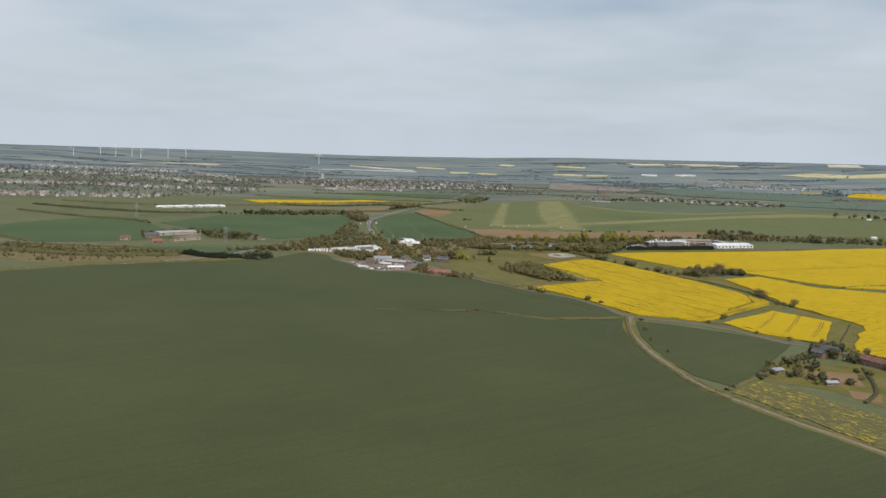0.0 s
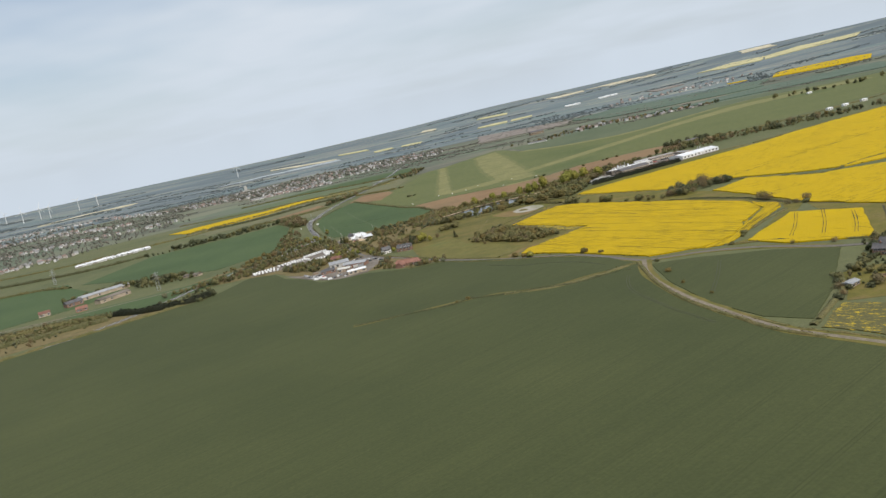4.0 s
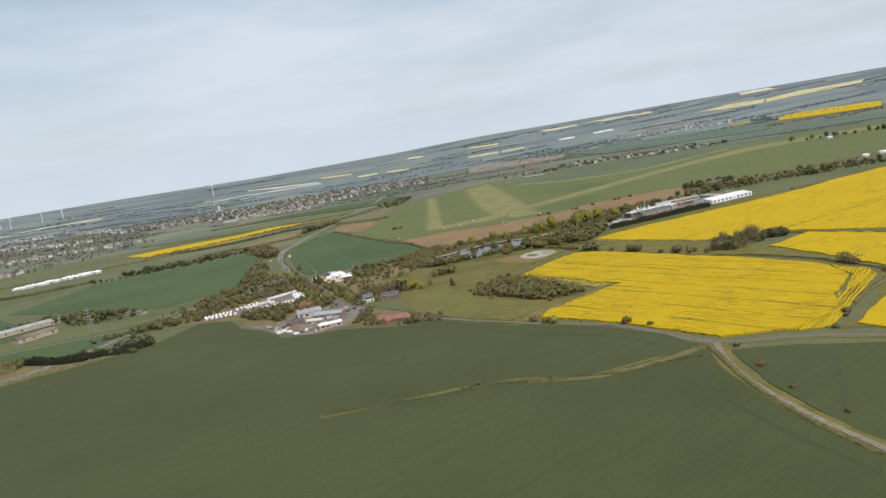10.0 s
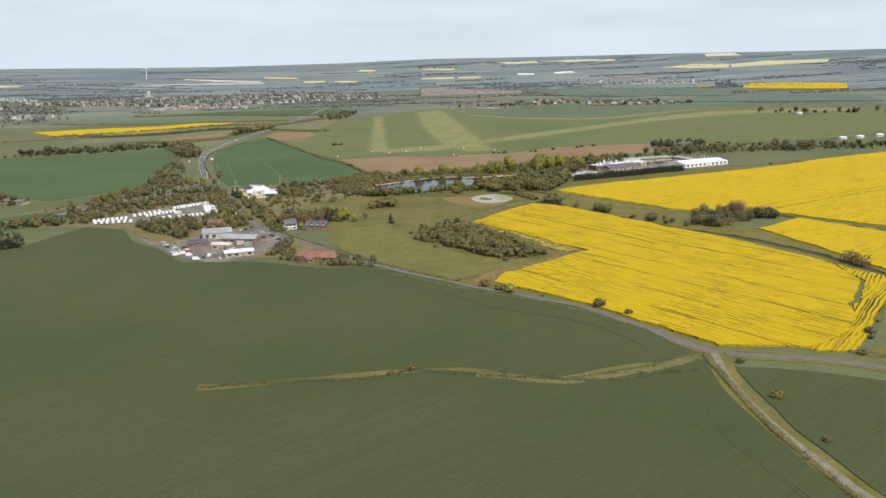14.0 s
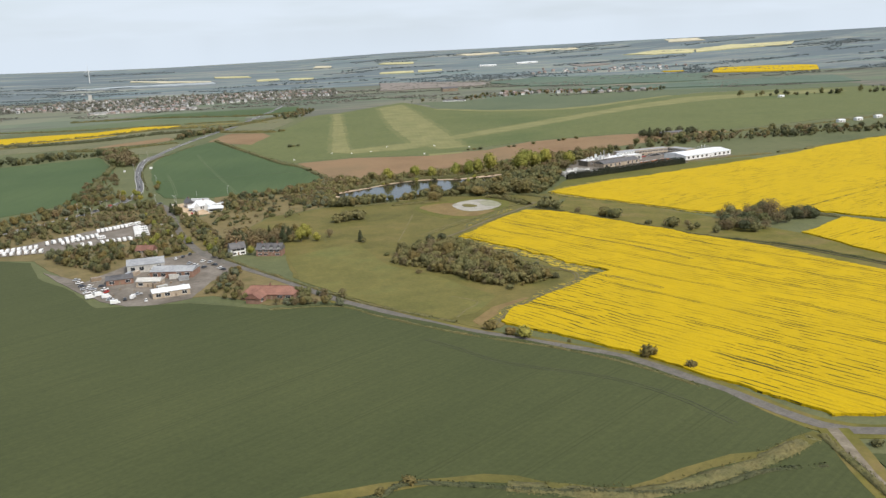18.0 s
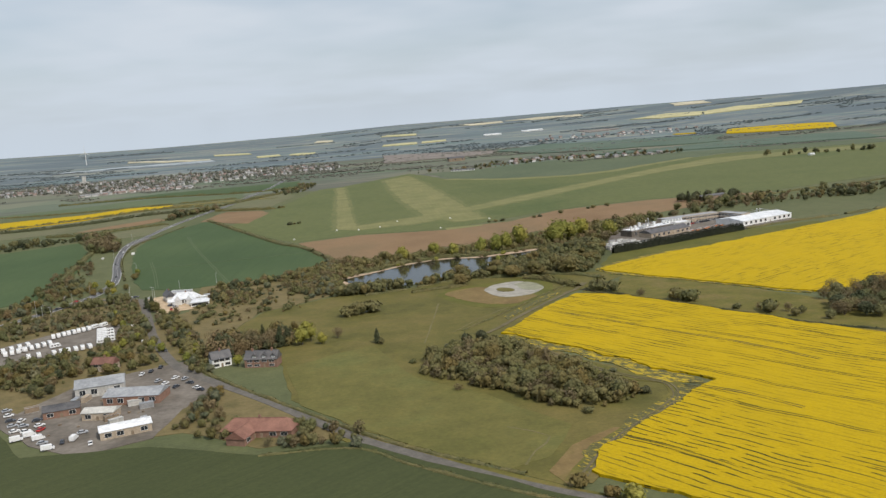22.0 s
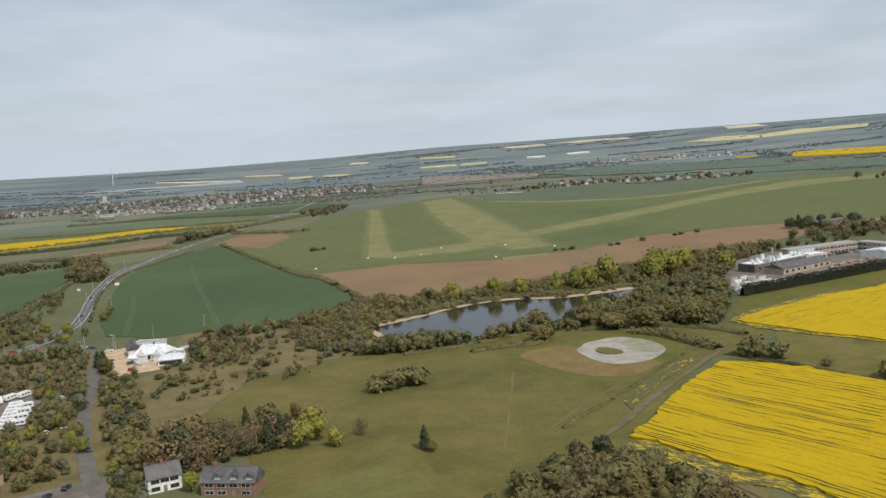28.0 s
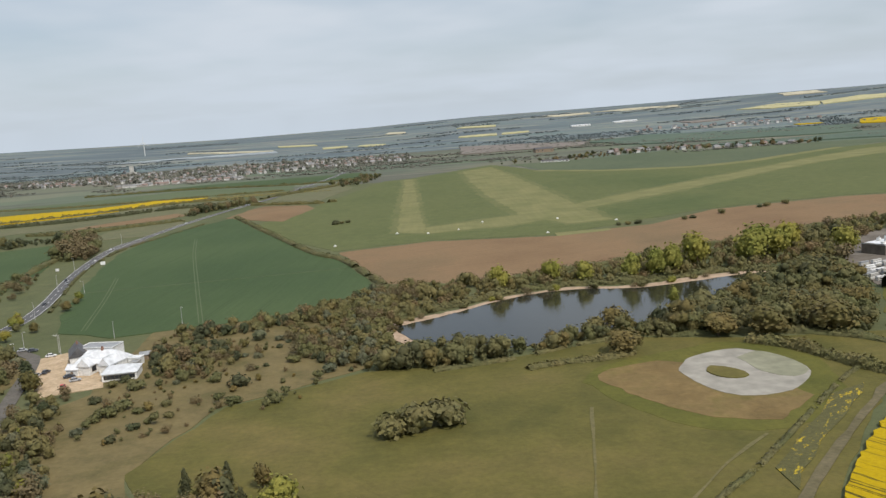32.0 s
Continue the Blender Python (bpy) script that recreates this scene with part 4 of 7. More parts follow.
field("scrubland", [(-110, 1120), (-60, 1180), (-60, 1286), (20, 1304), (52, 1320), (56, 1250), (36, 1180), (-12, 1150), (-30, 1100), (-10, 1050), (-60, 1048), (-85, 1120)], 0.18, "scrub", "rough tawny scrub grass with bushes", rough=3.0)
field("roadside_scrub", [(-110, 1120), (-90, 1230), (-140, 1275), (-175, 1235), (-300, 1120), (-250, 1075), (-200, 1070), (-165, 1055), (-140, 1010), (-85, 930), (-40, 930), (-10, 900), (24, 900), (-2, 955), (-60, 1046), (-80, 1110)], 0.16, "scrub", "rough ground and scrub round the yards", rough=2.0)
field("field_scrub_west", [(-578, 1060), (-430, 1060), (-318, 1007), (-234, 1003), (-240, 970), (-378, 930), (-487, 890), (-600, 960)], 0.2, "scrub", "strip of rough scrub between fields", rough=3.0)
field("farm_plot", [(252, 540), (309, 540), (330, 520), (300, 455), (281, 430), (262, 470), (225, 488), (240, 512)], 0.16, "verge", "rough grass plots behind the houses", rough=2.0)
field("soil_plot", [(262, 520), (296, 516), (288, 482), (258, 494)], 0.24, "plough", "bare orange-brown soil plot", rough=1.5)
field("soil_plot", [(272, 470), (290, 462), (282, 444), (268, 452)], 0.24, "plough", "bare orange-brown soil plot", rough=1.5)
field("gravel_bank", [(90, 829), (110, 846), (128, 866), (120, 872), (100, 860), (86, 842)], 0.24, "soil", "bare brown earth at the field gate", rough=2.0)

# dried pond with an island, in a scraped hollow
field("pond_turf", [(106, 1140), (122, 1158), (150, 1166), (172, 1168), (188, 1142), (184, 1122), (168, 1098), (140, 1084), (118, 1102)], 0.2, "turf", "brighter green turf round the dried pond", "grass", rough=2.5, round_=True)
field("scraped_soil", [(112, 1140), (124, 1152), (142, 1152), (166, 1112), (158, 1100), (142, 1092), (124, 1108)], 0.26, "soil", "scraped brown soil round the dried pond", "soil", rough=4.0, round_=True)
field("dried_pond", [(139, 1142), (150, 1156), (168, 1160), (178, 1142), (178, 1128), (163, 1113), (147, 1113), (140, 1126)], 0.34, "clay", "pale dried clay bed of a round pond", "pond", rough=0.8, round_=True)
field("greening_bed", [(163, 1150), (173, 1155), (179, 1140), (178, 1129), (170, 1124), (164, 1132)], 0.42, "clay_green", "green-tinged part of the dried pond", "pond", rough=1.0, round_=True)
field("pond_island", [(147, 1138), (151, 1143), (157, 1137), (158, 1130), (153, 1128), (148, 1132)], 0.7, "meadow", "small grassy island in the dried pond", "island", rough=0.5, round_=True)

# lake
LAKE = [(48, 1238), (77, 1256), (108, 1277), (138, 1286), (177, 1276), (225, 1286), (238, 1280), (202, 1250), (174, 1226), (146, 1208), (118, 1197), (92, 1190), (62, 1205)]
field("lake_bank", [(42, 1238), (60, 1254), (80, 1263), (94, 1274), (108, 1283), (122, 1287), (140, 1293), (160, 1285), (180, 1284), (205, 1292), (226, 1294), (245, 1284), (205, 1252), (176, 1229), (146, 1211), (118, 1200), (92, 1193), (58, 1204)], 0.30, "sand", "sandy reed bank round the lake", "bank", rough=3.0, round_=True)
field("lake", LAKE, 0.36, "water", "still dark lake reflecting sky and trees", "lake", rough=1.5, round_=True)

# roads
MAIN = [(-520, 760), (-330, 960), (-255, 1110), (-190, 1195), (-150, 1262), (-138, 1320), (-141, 1372), (-156, 1464), (-166, 1557), (-168, 1625), (-158, 1685), (-142, 1790), (-112, 1930), (-74, 2080), (-41, 2270), (0, 2500), (38, 2800)]
ribbon("road", MAIN, 7.8, 0.30, "asphalt", "grey two-lane main road with white markings", category="road")
for off in (-3.45, 3.45):
    ln = smooth_line(MAIN)
    lft, rgt = sides(ln, 2 * abs(off))
    ribbon("edge_line", [tuple(q) for q in (lft if off > 0 else rgt)][::6], 0.3, 0.33, "white_line", "white painted road edge line", thick=0.02, category="road marking")
mid = smooth_line(MAIN, 6)
for i in range(10, 200, 2):
    if i + 1 < len(mid):
        ribbon("centre_line", [tuple(mid[i]), tuple(mid[i + 1])], 0.28, 0.33, "white_line", "white painted centre dash", thick=0.02, category="road marking")
LANE = [(-150, 1262), (-122, 1258), (-103, 1245), (-88, 1178), (-74, 1105), (-54, 1036), (-34, 1000), (-7, 957), (25, 900), (44, 874), (73, 837), (92, 818), (110, 801), (136, 775), (155, 738), (173, 697), (195, 686), (222, 675), (253, 650), (286, 604), (314, 584), (320, 560), (332, 500), (350, 430)]
ribbon("lane", LANE, 5.4, 0.28, "lane", "narrow grey country lane", category="road")
ribbon("drain_bank", [(316, 588), (329, 622), (350, 660), (370, 699)], 7.0, 0.28, "verge", "green bank of the drain beside the rape", category="bank")
ribbon("ditch", [(198, 1111), (215, 1074), (232, 1042), (251, 1004), (272, 963), (305, 922), (329, 870), (336, 834), (343, 800), (353, 774), (380, 703)], 1.8, 0.34, "ditch", "dark wet ditch along the rape", thick=0.1, category="ditch", wobble=0.8)
ribbon("ditch", [(318, 586), (332, 620), (352, 656), (374, 697)], 1.6, 0.34, "ditch", "dark wet ditch along the rape", thick=0.1, category="ditch", wobble=0.8)
TRACK = [(174, 694), (164, 656), (160, 614), (161, 570), (164, 540), (170, 498), (177, 465), (188, 441), (210, 399), (229, 368), (250, 330), (270, 280)]
ribbon("verge_track", TRACK, 10.0, 0.40, "verge", "rough grass verge of the farm track", wobble=1.5, category="verge")
ribbon("farm_track", TRACK, 3.6, 0.44, "track", "pale stony farm track", category="track", wobble=0.4)
ribbon("verge_lane", LANE[8:20], 11.0, 0.22, "verge", "grass verge along the lane", wobble=1.5, category="verge")
ribbon("balk", [(-59, 691), (-23, 691), (31, 695), (62, 689), (94, 673), (123, 682), (150, 686), (168, 692)], 5.0, 0.42, "meadow", "grass balk dividing the wheat", wobble=3.0, category="verge")
ribbon("grass_path", [(92, 830), (116, 858), (147, 883), (160, 897), (163, 912), (154, 922), (144, 940), (134, 964), (128, 992)], 9.0, 0.30, "verge", "grassy headland path beside the rape", wobble=2.0, category="verge")
for sd in sides(smooth_line([(92, 830), (116, 858), (147, 883), (158, 895), (161, 910), (153, 922), (143, 940), (134, 964), (128, 992)]), 2.0):
    ribbon("rut", [tuple(q) for q in sd], 0.8, 0.5, "earth", "worn earth rut along the headland", wobble=0.5, thick=0.1, category="track")
ribbon("meadow_track", [(112, 1026), (119, 1034), (134, 1051), (149, 1067), (172, 1091), (194, 1112), (208, 1130)], 2.6, 0.46, "earth", "worn brown path between meadow and rape", wobble=1.8, category="track")
ribbon("farm_road_west", [(-700, 1090), (-470, 1080), (-330, 1100), (-250, 1110)], 4.0, 0.3, "track", "pale farm road", category="track")

# wheel marks in the wheat
for k_, pts in enumerate(([(150, 655), (144, 638), (139, 608), (142, 573), (146, 540), (154, 500)], [(60, 822), (73, 803), (83, 787), (98, 774), (120, 757), (136, 734), (146, 706)], [(176, 560), (196, 600), (214, 640)], [(-128, 1400), (-60, 1404), (10, 1410), (30, 1412)], [(-96, 1290), (-108, 1370), (-122, 1450)], [(-40, 1284), (-62, 1400), (-88, 1540), (-104, 1640)])):
    ln = smooth_line(pts)
    for sd in sides(ln, 1.9):
        ribbon("wheel_mark", [tuple(q) for q in sd], 0.55, 0.42 if k_ < 3 else 0.36, "mark" if k_ < 3 else "pale_mark", "dark pressed wheel mark in the wheat" if k_ < 3 else "pale pressed wheel mark in the wheat", thick=0.05, category="wheel mark")
for a_, b_ in (((279, 661), (325, 744)), ((297, 647), (344, 736)), ((312, 629), (351, 701))):
    va, vb = Vector(a_), Vector(b_)
    for sd in sides([va, va.lerp(vb, 0.35) + Vector((1.5, 0)), va.lerp(vb, 0.7) + Vector((1, 0)), vb.lerp(va, 0.03)], 2.1):
        ribbon("wheel_track", [tuple(q) for q in sd], 0.5, 1.16, "ditch", "dark wheel track pressed through the rape", thick=0.08, wobble=0.4, category="wheel mark")
for line_ in ([(159, 1060), (184, 1014), (205, 976), (222, 946), (236, 911)], [(167, 904), (178, 891), (186, 878), (193, 861)]):
    for sd in sides(smooth_line(line_), 1.9):
        ribbon("wheel_track", [tuple(q) for q in sd], 0.55, 1.16, "ditch", "dark wheel track pressed through the rape", thick=0.08, wobble=0.6, category="wheel mark")
for line_ in ([(102, 1116), (89, 1068), (76, 1022)], [(84, 886), (96, 871), (87, 860), (80, 849)], [(95, 1038), (122, 1068), (140, 1083)]):
    ribbon("worn_path", line_, 0.9, 0.27, "worn", "faint worn path across the grass", thick=0.1, wobble=0.8, category="path")
field("upper_margin", [(232, 1142), (244, 1190), (272, 1234), (330, 1248), (418, 1281), (500, 1292), (494, 1270), (358, 1221), (281, 1195), (238, 1172), (241, 1150)], 0.2, "turf", "grassy margin above the upper rape", rough=2.0)
field("thin_rape_upper", [(234, 1150), (232, 1174), (280, 1202), (330, 1219), (330, 1212), (281, 1192), (244, 1168), (250, 1142), (290, 1080), (318, 1036), (312, 1030), (280, 1082), (250, 1130)], 0.5, "rape_thin", "thin patchy rape at the upper field's edge", rough=3.0)
field("slip_road", [(-172, 1608), (-166, 1640), (-158, 1668), (-150, 1668), (-158, 1630), (-160, 1606)], 0.29, "lane", "pale tarmac wedge where the roads fork", "road", rough=0.5)

# hard yards
field("caravan_yard", [(-200, 1078), (-163, 1078), (-120, 1096), (-98, 1110), (-97, 1150), (-108, 1168), (-137, 1158), (-201, 1096)], 0.26, "hard", "grey gravel caravan storage yard", "yard", rough=1.5)
field("estate_yard", [(-150, 1018), (-122, 968), (-101, 938), (-79, 917), (-52, 928), (-44, 960), (-28, 985), (-50, 1045), (-74, 1034), (-98, 1024), (-118, 985)], 0.26, "hard", "stained concrete yard of the small estate", "yard", rough=1.0)
field("house_yard", [(-104, 1238), (-86, 1250), (-78, 1232), (-66, 1212), (-58, 1188), (-80, 1182), (-92, 1205)], 0.26, "gravel", "sandy gravel car park of the white house", "yard", rough=1.0)
field("factory_yard", [(272, 1238), (360, 1264), (440, 1290), (492, 1310), (496, 1368), (470, 1392), (372, 1390), (320, 1350), (283, 1275)], 0.26, "hard", "grey factory yard", "yard", rough=1.0)


# far fields on the hills
for nm, pts, mt, lb in (
    ("rape_field_far", [(1400, 3030), (1530, 2935), (1661, 2850), (1758, 3010), (1650, 3125), (1487, 3160)], "rape_far", "distant bright yellow rape field"),
    ("rape_field_far", [(1296, 3165), (1300, 3192), (1370, 3168), (1362, 3142)], "rape_far", "short distant strip of yellow rape"),
    ("rape_field_far", [(1480, 3935), (1660, 3985), (1800, 3890), (1700, 3770), (1560, 3840)], "rape_hazed", "distant rape field paled by painted haze"),
    ("rape_field_far", [(1812, 3900), (1960, 3925), (2210, 3830), (2130, 3720), (1890, 3770), (1722, 3776)], "rape_hazed", "distant rape field, painted haze in its yellow"),
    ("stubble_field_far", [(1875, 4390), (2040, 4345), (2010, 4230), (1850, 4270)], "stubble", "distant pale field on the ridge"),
    ("rape_field_far", [(490, 4310), (620, 4230), (600, 4160), (470, 4240)], "rape_hazed", "distant rape field paled by painted haze"),
    ("rape_field_far", [(425, 3870), (550, 3850), (545, 3775), (420, 3800)], "rape_hazed", "thin distant yellow rape field"),
    ("rape_field_far", [(570, 3848), (668, 3838), (660, 3790), (566, 3782)], "rape_hazed", "thin distant yellow rape field"),
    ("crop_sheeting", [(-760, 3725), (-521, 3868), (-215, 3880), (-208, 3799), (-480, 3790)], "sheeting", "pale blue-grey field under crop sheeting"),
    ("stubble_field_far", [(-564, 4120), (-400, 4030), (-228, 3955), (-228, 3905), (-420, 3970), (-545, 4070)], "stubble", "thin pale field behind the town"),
    ("rape_field_far", [(-235, 4175), (-90, 4115), (-80, 4050), (-232, 4100)], "rape_hazed", "thin rape field behind the town, paled by painted haze"),
    ("rape_field_far", [(-57, 3900), (20, 3925), (25, 3850), (-45, 3835)], "rape_hazed", "small rape field behind the town, paled by painted haze"),
    ("rape_field_far", [(62, 3895), (160, 3840), (152, 3775), (64, 3825)], "rape_hazed", "small rape field behind the town, paled by painted haze"),
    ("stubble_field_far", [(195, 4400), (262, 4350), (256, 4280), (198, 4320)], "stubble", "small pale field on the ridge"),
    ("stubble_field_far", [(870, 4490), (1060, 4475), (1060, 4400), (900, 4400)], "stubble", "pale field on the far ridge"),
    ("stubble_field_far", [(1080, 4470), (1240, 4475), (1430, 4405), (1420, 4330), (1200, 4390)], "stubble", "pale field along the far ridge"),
    ("ploughed_field_far", [(326, 3080), (365, 3400), (700, 3205), (660, 3094), (503, 3080)], "tilth", "distant brown tilled field"),
    ("ploughed_field_far", [(1150, 3690), (1260, 3660), (1290, 3615), (1160, 3590)], "tilth", "distant brown tilled field"),
    ("stubble_field_far", [(-1470, 3590), (-1325, 3745), (-1110, 3800), (-1109, 3745), (-1315, 3690)], "stubble", "distant pale field below the turbines"),
    ("wheat_field_ridge", [(690, 3190), (880, 3260), (1100, 3170), (1370, 3010), (1250, 2800), (1085, 2820), (765, 2945)], "far_wheat", "broad wheat field beyond the airfield, blued by painted haze"),
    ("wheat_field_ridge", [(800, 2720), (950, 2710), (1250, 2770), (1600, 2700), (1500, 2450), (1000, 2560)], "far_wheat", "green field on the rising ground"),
):
    bm = bmesh.new()
    nx = 24
    P = [Vector(p) for p in pts]
    wob = min((max(p.y for p in P) - min(p.y for p in P)) * 0.22, 26)
    C = sum(P, Vector((0, 0))) / len(P)
    ring = []
    for a, b in zip(P, P[1:] + P[:1]):
        k = max(1, int((b - a).length / 50))
        ring += [q + Vector((noise.noise((q.x * .012, q.y * .012, 3)), noise.noise((q.x * .012, q.y * .012, 6)))) * wob for q in [a.lerp(b, i / k) for i in range(k)]]
    levels = []
    for s in (1.0, 0.75, 0.5, 0.25):
        levels.append([bm.verts.new((q.x, q.y, relief(q.x, q.y) + 2.5)) for q in [C + (q - C) * s for q in ring]])
    cv = bm.verts.new((C.x, C.y, relief(C.x, C.y) + 2.5))
    n = len(ring)
    skirt = [bm.verts.new((v.co.x, v.co.y, v.co.z - 20)) for v in levels[0]]
    for i in range(n):
        j = (i + 1) % n
        bm.faces.new((skirt[i], skirt[j], levels[0][j], levels[0][i]))
        for a, b in zip(levels, levels[1:]):
            bm.faces.new((a[i], a[j], b[j], b[i]))
        bm.faces.new((levels[-1][i], levels[-1][j], cv))
    bmesh.ops.recalc_face_normals(bm, faces=bm.faces)
    tagged(part(nm, bm, mt), lb, "field", "", "structure")


# ---- hedges and trees ----
hedge([(201, 1112), (218, 1076), (235, 1043), (254, 1006), (275, 966), (308, 925), (332, 872), (339, 836), (346, 802), (356, 776), (383, 704)], 2.2, 1.3, "deep", "low dark hedge along the drain", 0.0, 9)
hedge([(366, 992), (380, 999), (405, 956), (430, 914), (447, 908), (503, 937), (640, 958)], 4.0, 2.2, "olive", "dark green hedge between rape fields", 0.0, 9)
hedge([(384, 1024), (480, 1072), (593, 1121), (700, 1172), (800, 1226)], 1.6, 1.7, "deep", "low dark hedge across the rape", -0.1, 6)
hedge([(265, 712), (282, 728), (299, 745), (328, 768)], 4.5, 1.8, "olive", "bramble hedge between rape and paddock", 0.0, 9)
hedge([(236, 684), (264, 664), (300, 618), (316, 600)], 2.2, 1.6, "olive", "low hedge along the lane", 0.15)
hedge([(-93, 1823), (-36, 1627), (4, 1492), (26, 1446), (50, 1338)], 6.0, 3.4, "olive", "tall broken hedge at the airfield's edge", 0.16)
hedge([(46, 1334), (95, 1326), (150, 1340), (220, 1368), (300, 1402), (387, 1440)], 7.0, 3.5, "olive", "brambly hedge under the ploughed field", 0.05)
hedge([(168, 690), (163, 655), (158, 612), (158, 560), (163, 520), (167, 500), (172, 470), (186, 438)], 3.6, 2.0, "olive", "ragged olive-brown hedge beside the track", 0.02)
hedge([(172, 498), (182, 462), (194, 441), (215, 400), (240, 358), (270, 300)], 2.5, 1.2, "olive", "low hedge beside the track", 0.2)
hedge([(-59, 691), (-20, 691), (19, 689), (32, 695), (67, 682), (99, 671), (120, 670), (138, 674), (157, 672)], 2.6, 1.5, "deep", "low green brambles along the grass balk", 0.02, 8)
hedge([(60, 686), (94, 672), (120, 675), (140, 680), (164, 690)], 8.0, 1.3, "olive", "broad bramble growth on the balk", 0.05, 12)
hedge([(-50, 1040), (-24, 990), (2, 946), (30, 900), (50, 873), (78, 842)], 2.4, 1.5, "olive", "clipped hedge along the lane", 0.1)
hedge([(-10, 892), (25, 886), (44, 862), (70, 832), (92, 811), (112, 794), (134, 768), (152, 735)], 2.2, 1.1, "olive", "low rough hedge between lane and wheat", 0.03, 9)
hedge([(-235, 1000), (-300, 955), (-420, 886), (-520, 790)], 8.0, 3.0, "olive", "broad scrubby hedge between fields", 0.05)
hedge([(-440, 1062), (-320, 1010), (-240, 1006)], 9.0, 3.0, "blue", "wide band of brown and green scrub", 0.0)
hedge([(-600, 1064), (-520, 1064), (-440, 1062)], 14.0, 3.0, "blue", "wide band of brown and green scrub", 0.0)
hedge([(198, 1131), (181, 1117), (151, 1087), (127, 1063), (113, 1051), (101, 1039)], 2.0, 1.2, "olive", "line of small shrubs by the meadow", 0.16)
hedge([(60, 1168), (90, 1174), (120, 1186), (150, 1190)], 3.0, 2.0, "olive", "scrub hedge above the meadow", 0.22)
hedge([(150, 1186), (190, 1178), (214, 1160), (224, 1140)], 5.0, 3.0, "olive", "thick thorn hedge by the pond", 0.06)
hedge([(-180, 1300), (-190, 1400), (-196, 1500), (-205, 1600), (-237, 1690)], 7.0, 4.0, "olive", "tall green roadside hedge by the wheat", 0.1)
hedge([(-130, 1345), (-155, 1488), (-158, 1600), (-140, 1680), (-118, 1780)], 2.5, 1.6, "olive", "thin hedge beside the main road", 0.25)
hedge([(-92, 1975), (-50, 1948), (-4, 1927), (14, 1936)], 8.0, 4.0, "olive", "green hedge beside the brown field", 0.05, 8, 0.6)
hedge([(-90, 2070), (-20, 2190), (40, 2300), (80, 2420)], 9.0, 4.5, "olive", "tall hedge line towards the town", 0.1, 6, 0.6)
hedge([(-420, 1905), (-333, 1912), (-271, 1940), (-197, 2006), (-96, 2015)], 9.0, 5.0, "deep", "dark hedge between pale fields", 0.02, 8, 0.6)
hedge([(-470, 1925), (-380, 1975), (-290, 2030), (-200, 2110), (-120, 2100)], 7.0, 4.0, "olive", "dark field hedge below the rape", 0.05, 6, 0.6)
hedge([(-300, 1790), (-247, 1772), (-204, 1800), (-149, 1826)], 8.0, 4.0, "olive", "dark hedge below the brown strip", 0.02, 8, 0.6)
hedge([(-560, 2235), (-371, 2185), (-190, 2205), (-70, 2215)], 6.0, 3.0, "olive", "dark hedge below the town", 0.05, 6, 0.6)
hedge([(-430, 2420), (-250, 2430), (-60, 2345), (60, 2390)], 6.0, 4.0, "olive", "dark field hedge near the town", 0.05, 6, 0.6)
hedge([(480, 1486), (620, 1530), (760, 1560), (980, 1640)], 5.0, 2.5, "olive", "low scrub along the airfield", 0.2, 5, 0.5)
hedge([(245, 541), (238, 514), (205, 476), (190, 460)], 4.5, 2.0, "olive", "bramble hedge by the plots", 0.1)
hedge([(310, 532), (290, 470), (268, 440)], 3.0, 2.0, "deep", "dark clipped hedge behind gardens", 0.1)
hedge([(271, 1231), (304, 1242), (360, 1262), (418, 1282)], 4.0, 9.0, "yew", "tall clipped dark conifer hedge along the factory", -0.6, 40, 0.22, lump_by=0.12)
hedge([(418, 1284), (470, 1300), (560, 1316), (700, 1370), (800, 1410)], 5.0, 2.2, "olive", "low hedge by the factory sheds", 0.12)

for k, (x, y, s) in enumerate([(338, 838, 2.5), (341, 829, 2.1), (243, 1046, 2.8), (207, 1104, 2.7), (214, 1096, 2.5), (238, 1053, 2.2), (267, 1000, 2.0), (98, 817, 1.1), (145, 774, 1.6), (103, 812, 1.7), (156, 757, 1.1), (91, 828, 1.2), (50, 1112, 2.3), (58, 1115, 2.4), (42, 1110, 1.9), (120, 800, 0.5)]):
    bush(["bare", "bare", "olive", "olive", "olive", "olive", "olive", "bud", "bud", "fresh", "bud", "bud", "olive", "olive", "olive", "olive"][k], x, y, s, 1.0)
for k, x, y, s in (('bare', 340, 788, 1.7), ('bare', 346, 784, 1.5), ('bare', 359, 792, 1.8), ('olive', 352, 778, 1.3), ('bare', 225, 1076, 1.3), ('olive', 256, 1016, 1.2), ('olive', 262, 706, 1.3), ('olive', 258, 700, 1.0), ('bud', 32, 695, 0.9), ('bud', 22, 691, 0.8), ('bare', 270, 640, 1.0), ('bare', 290, 618, 1.0), ('olive', 240, 680, 0.9), ('bud', 175, 640, 0.9), ('bud', 172, 600, 0.8), ('olive', 180, 680, 0.9), ('bud', 176, 560, 0.7)):
    bush(k, x, y, s)
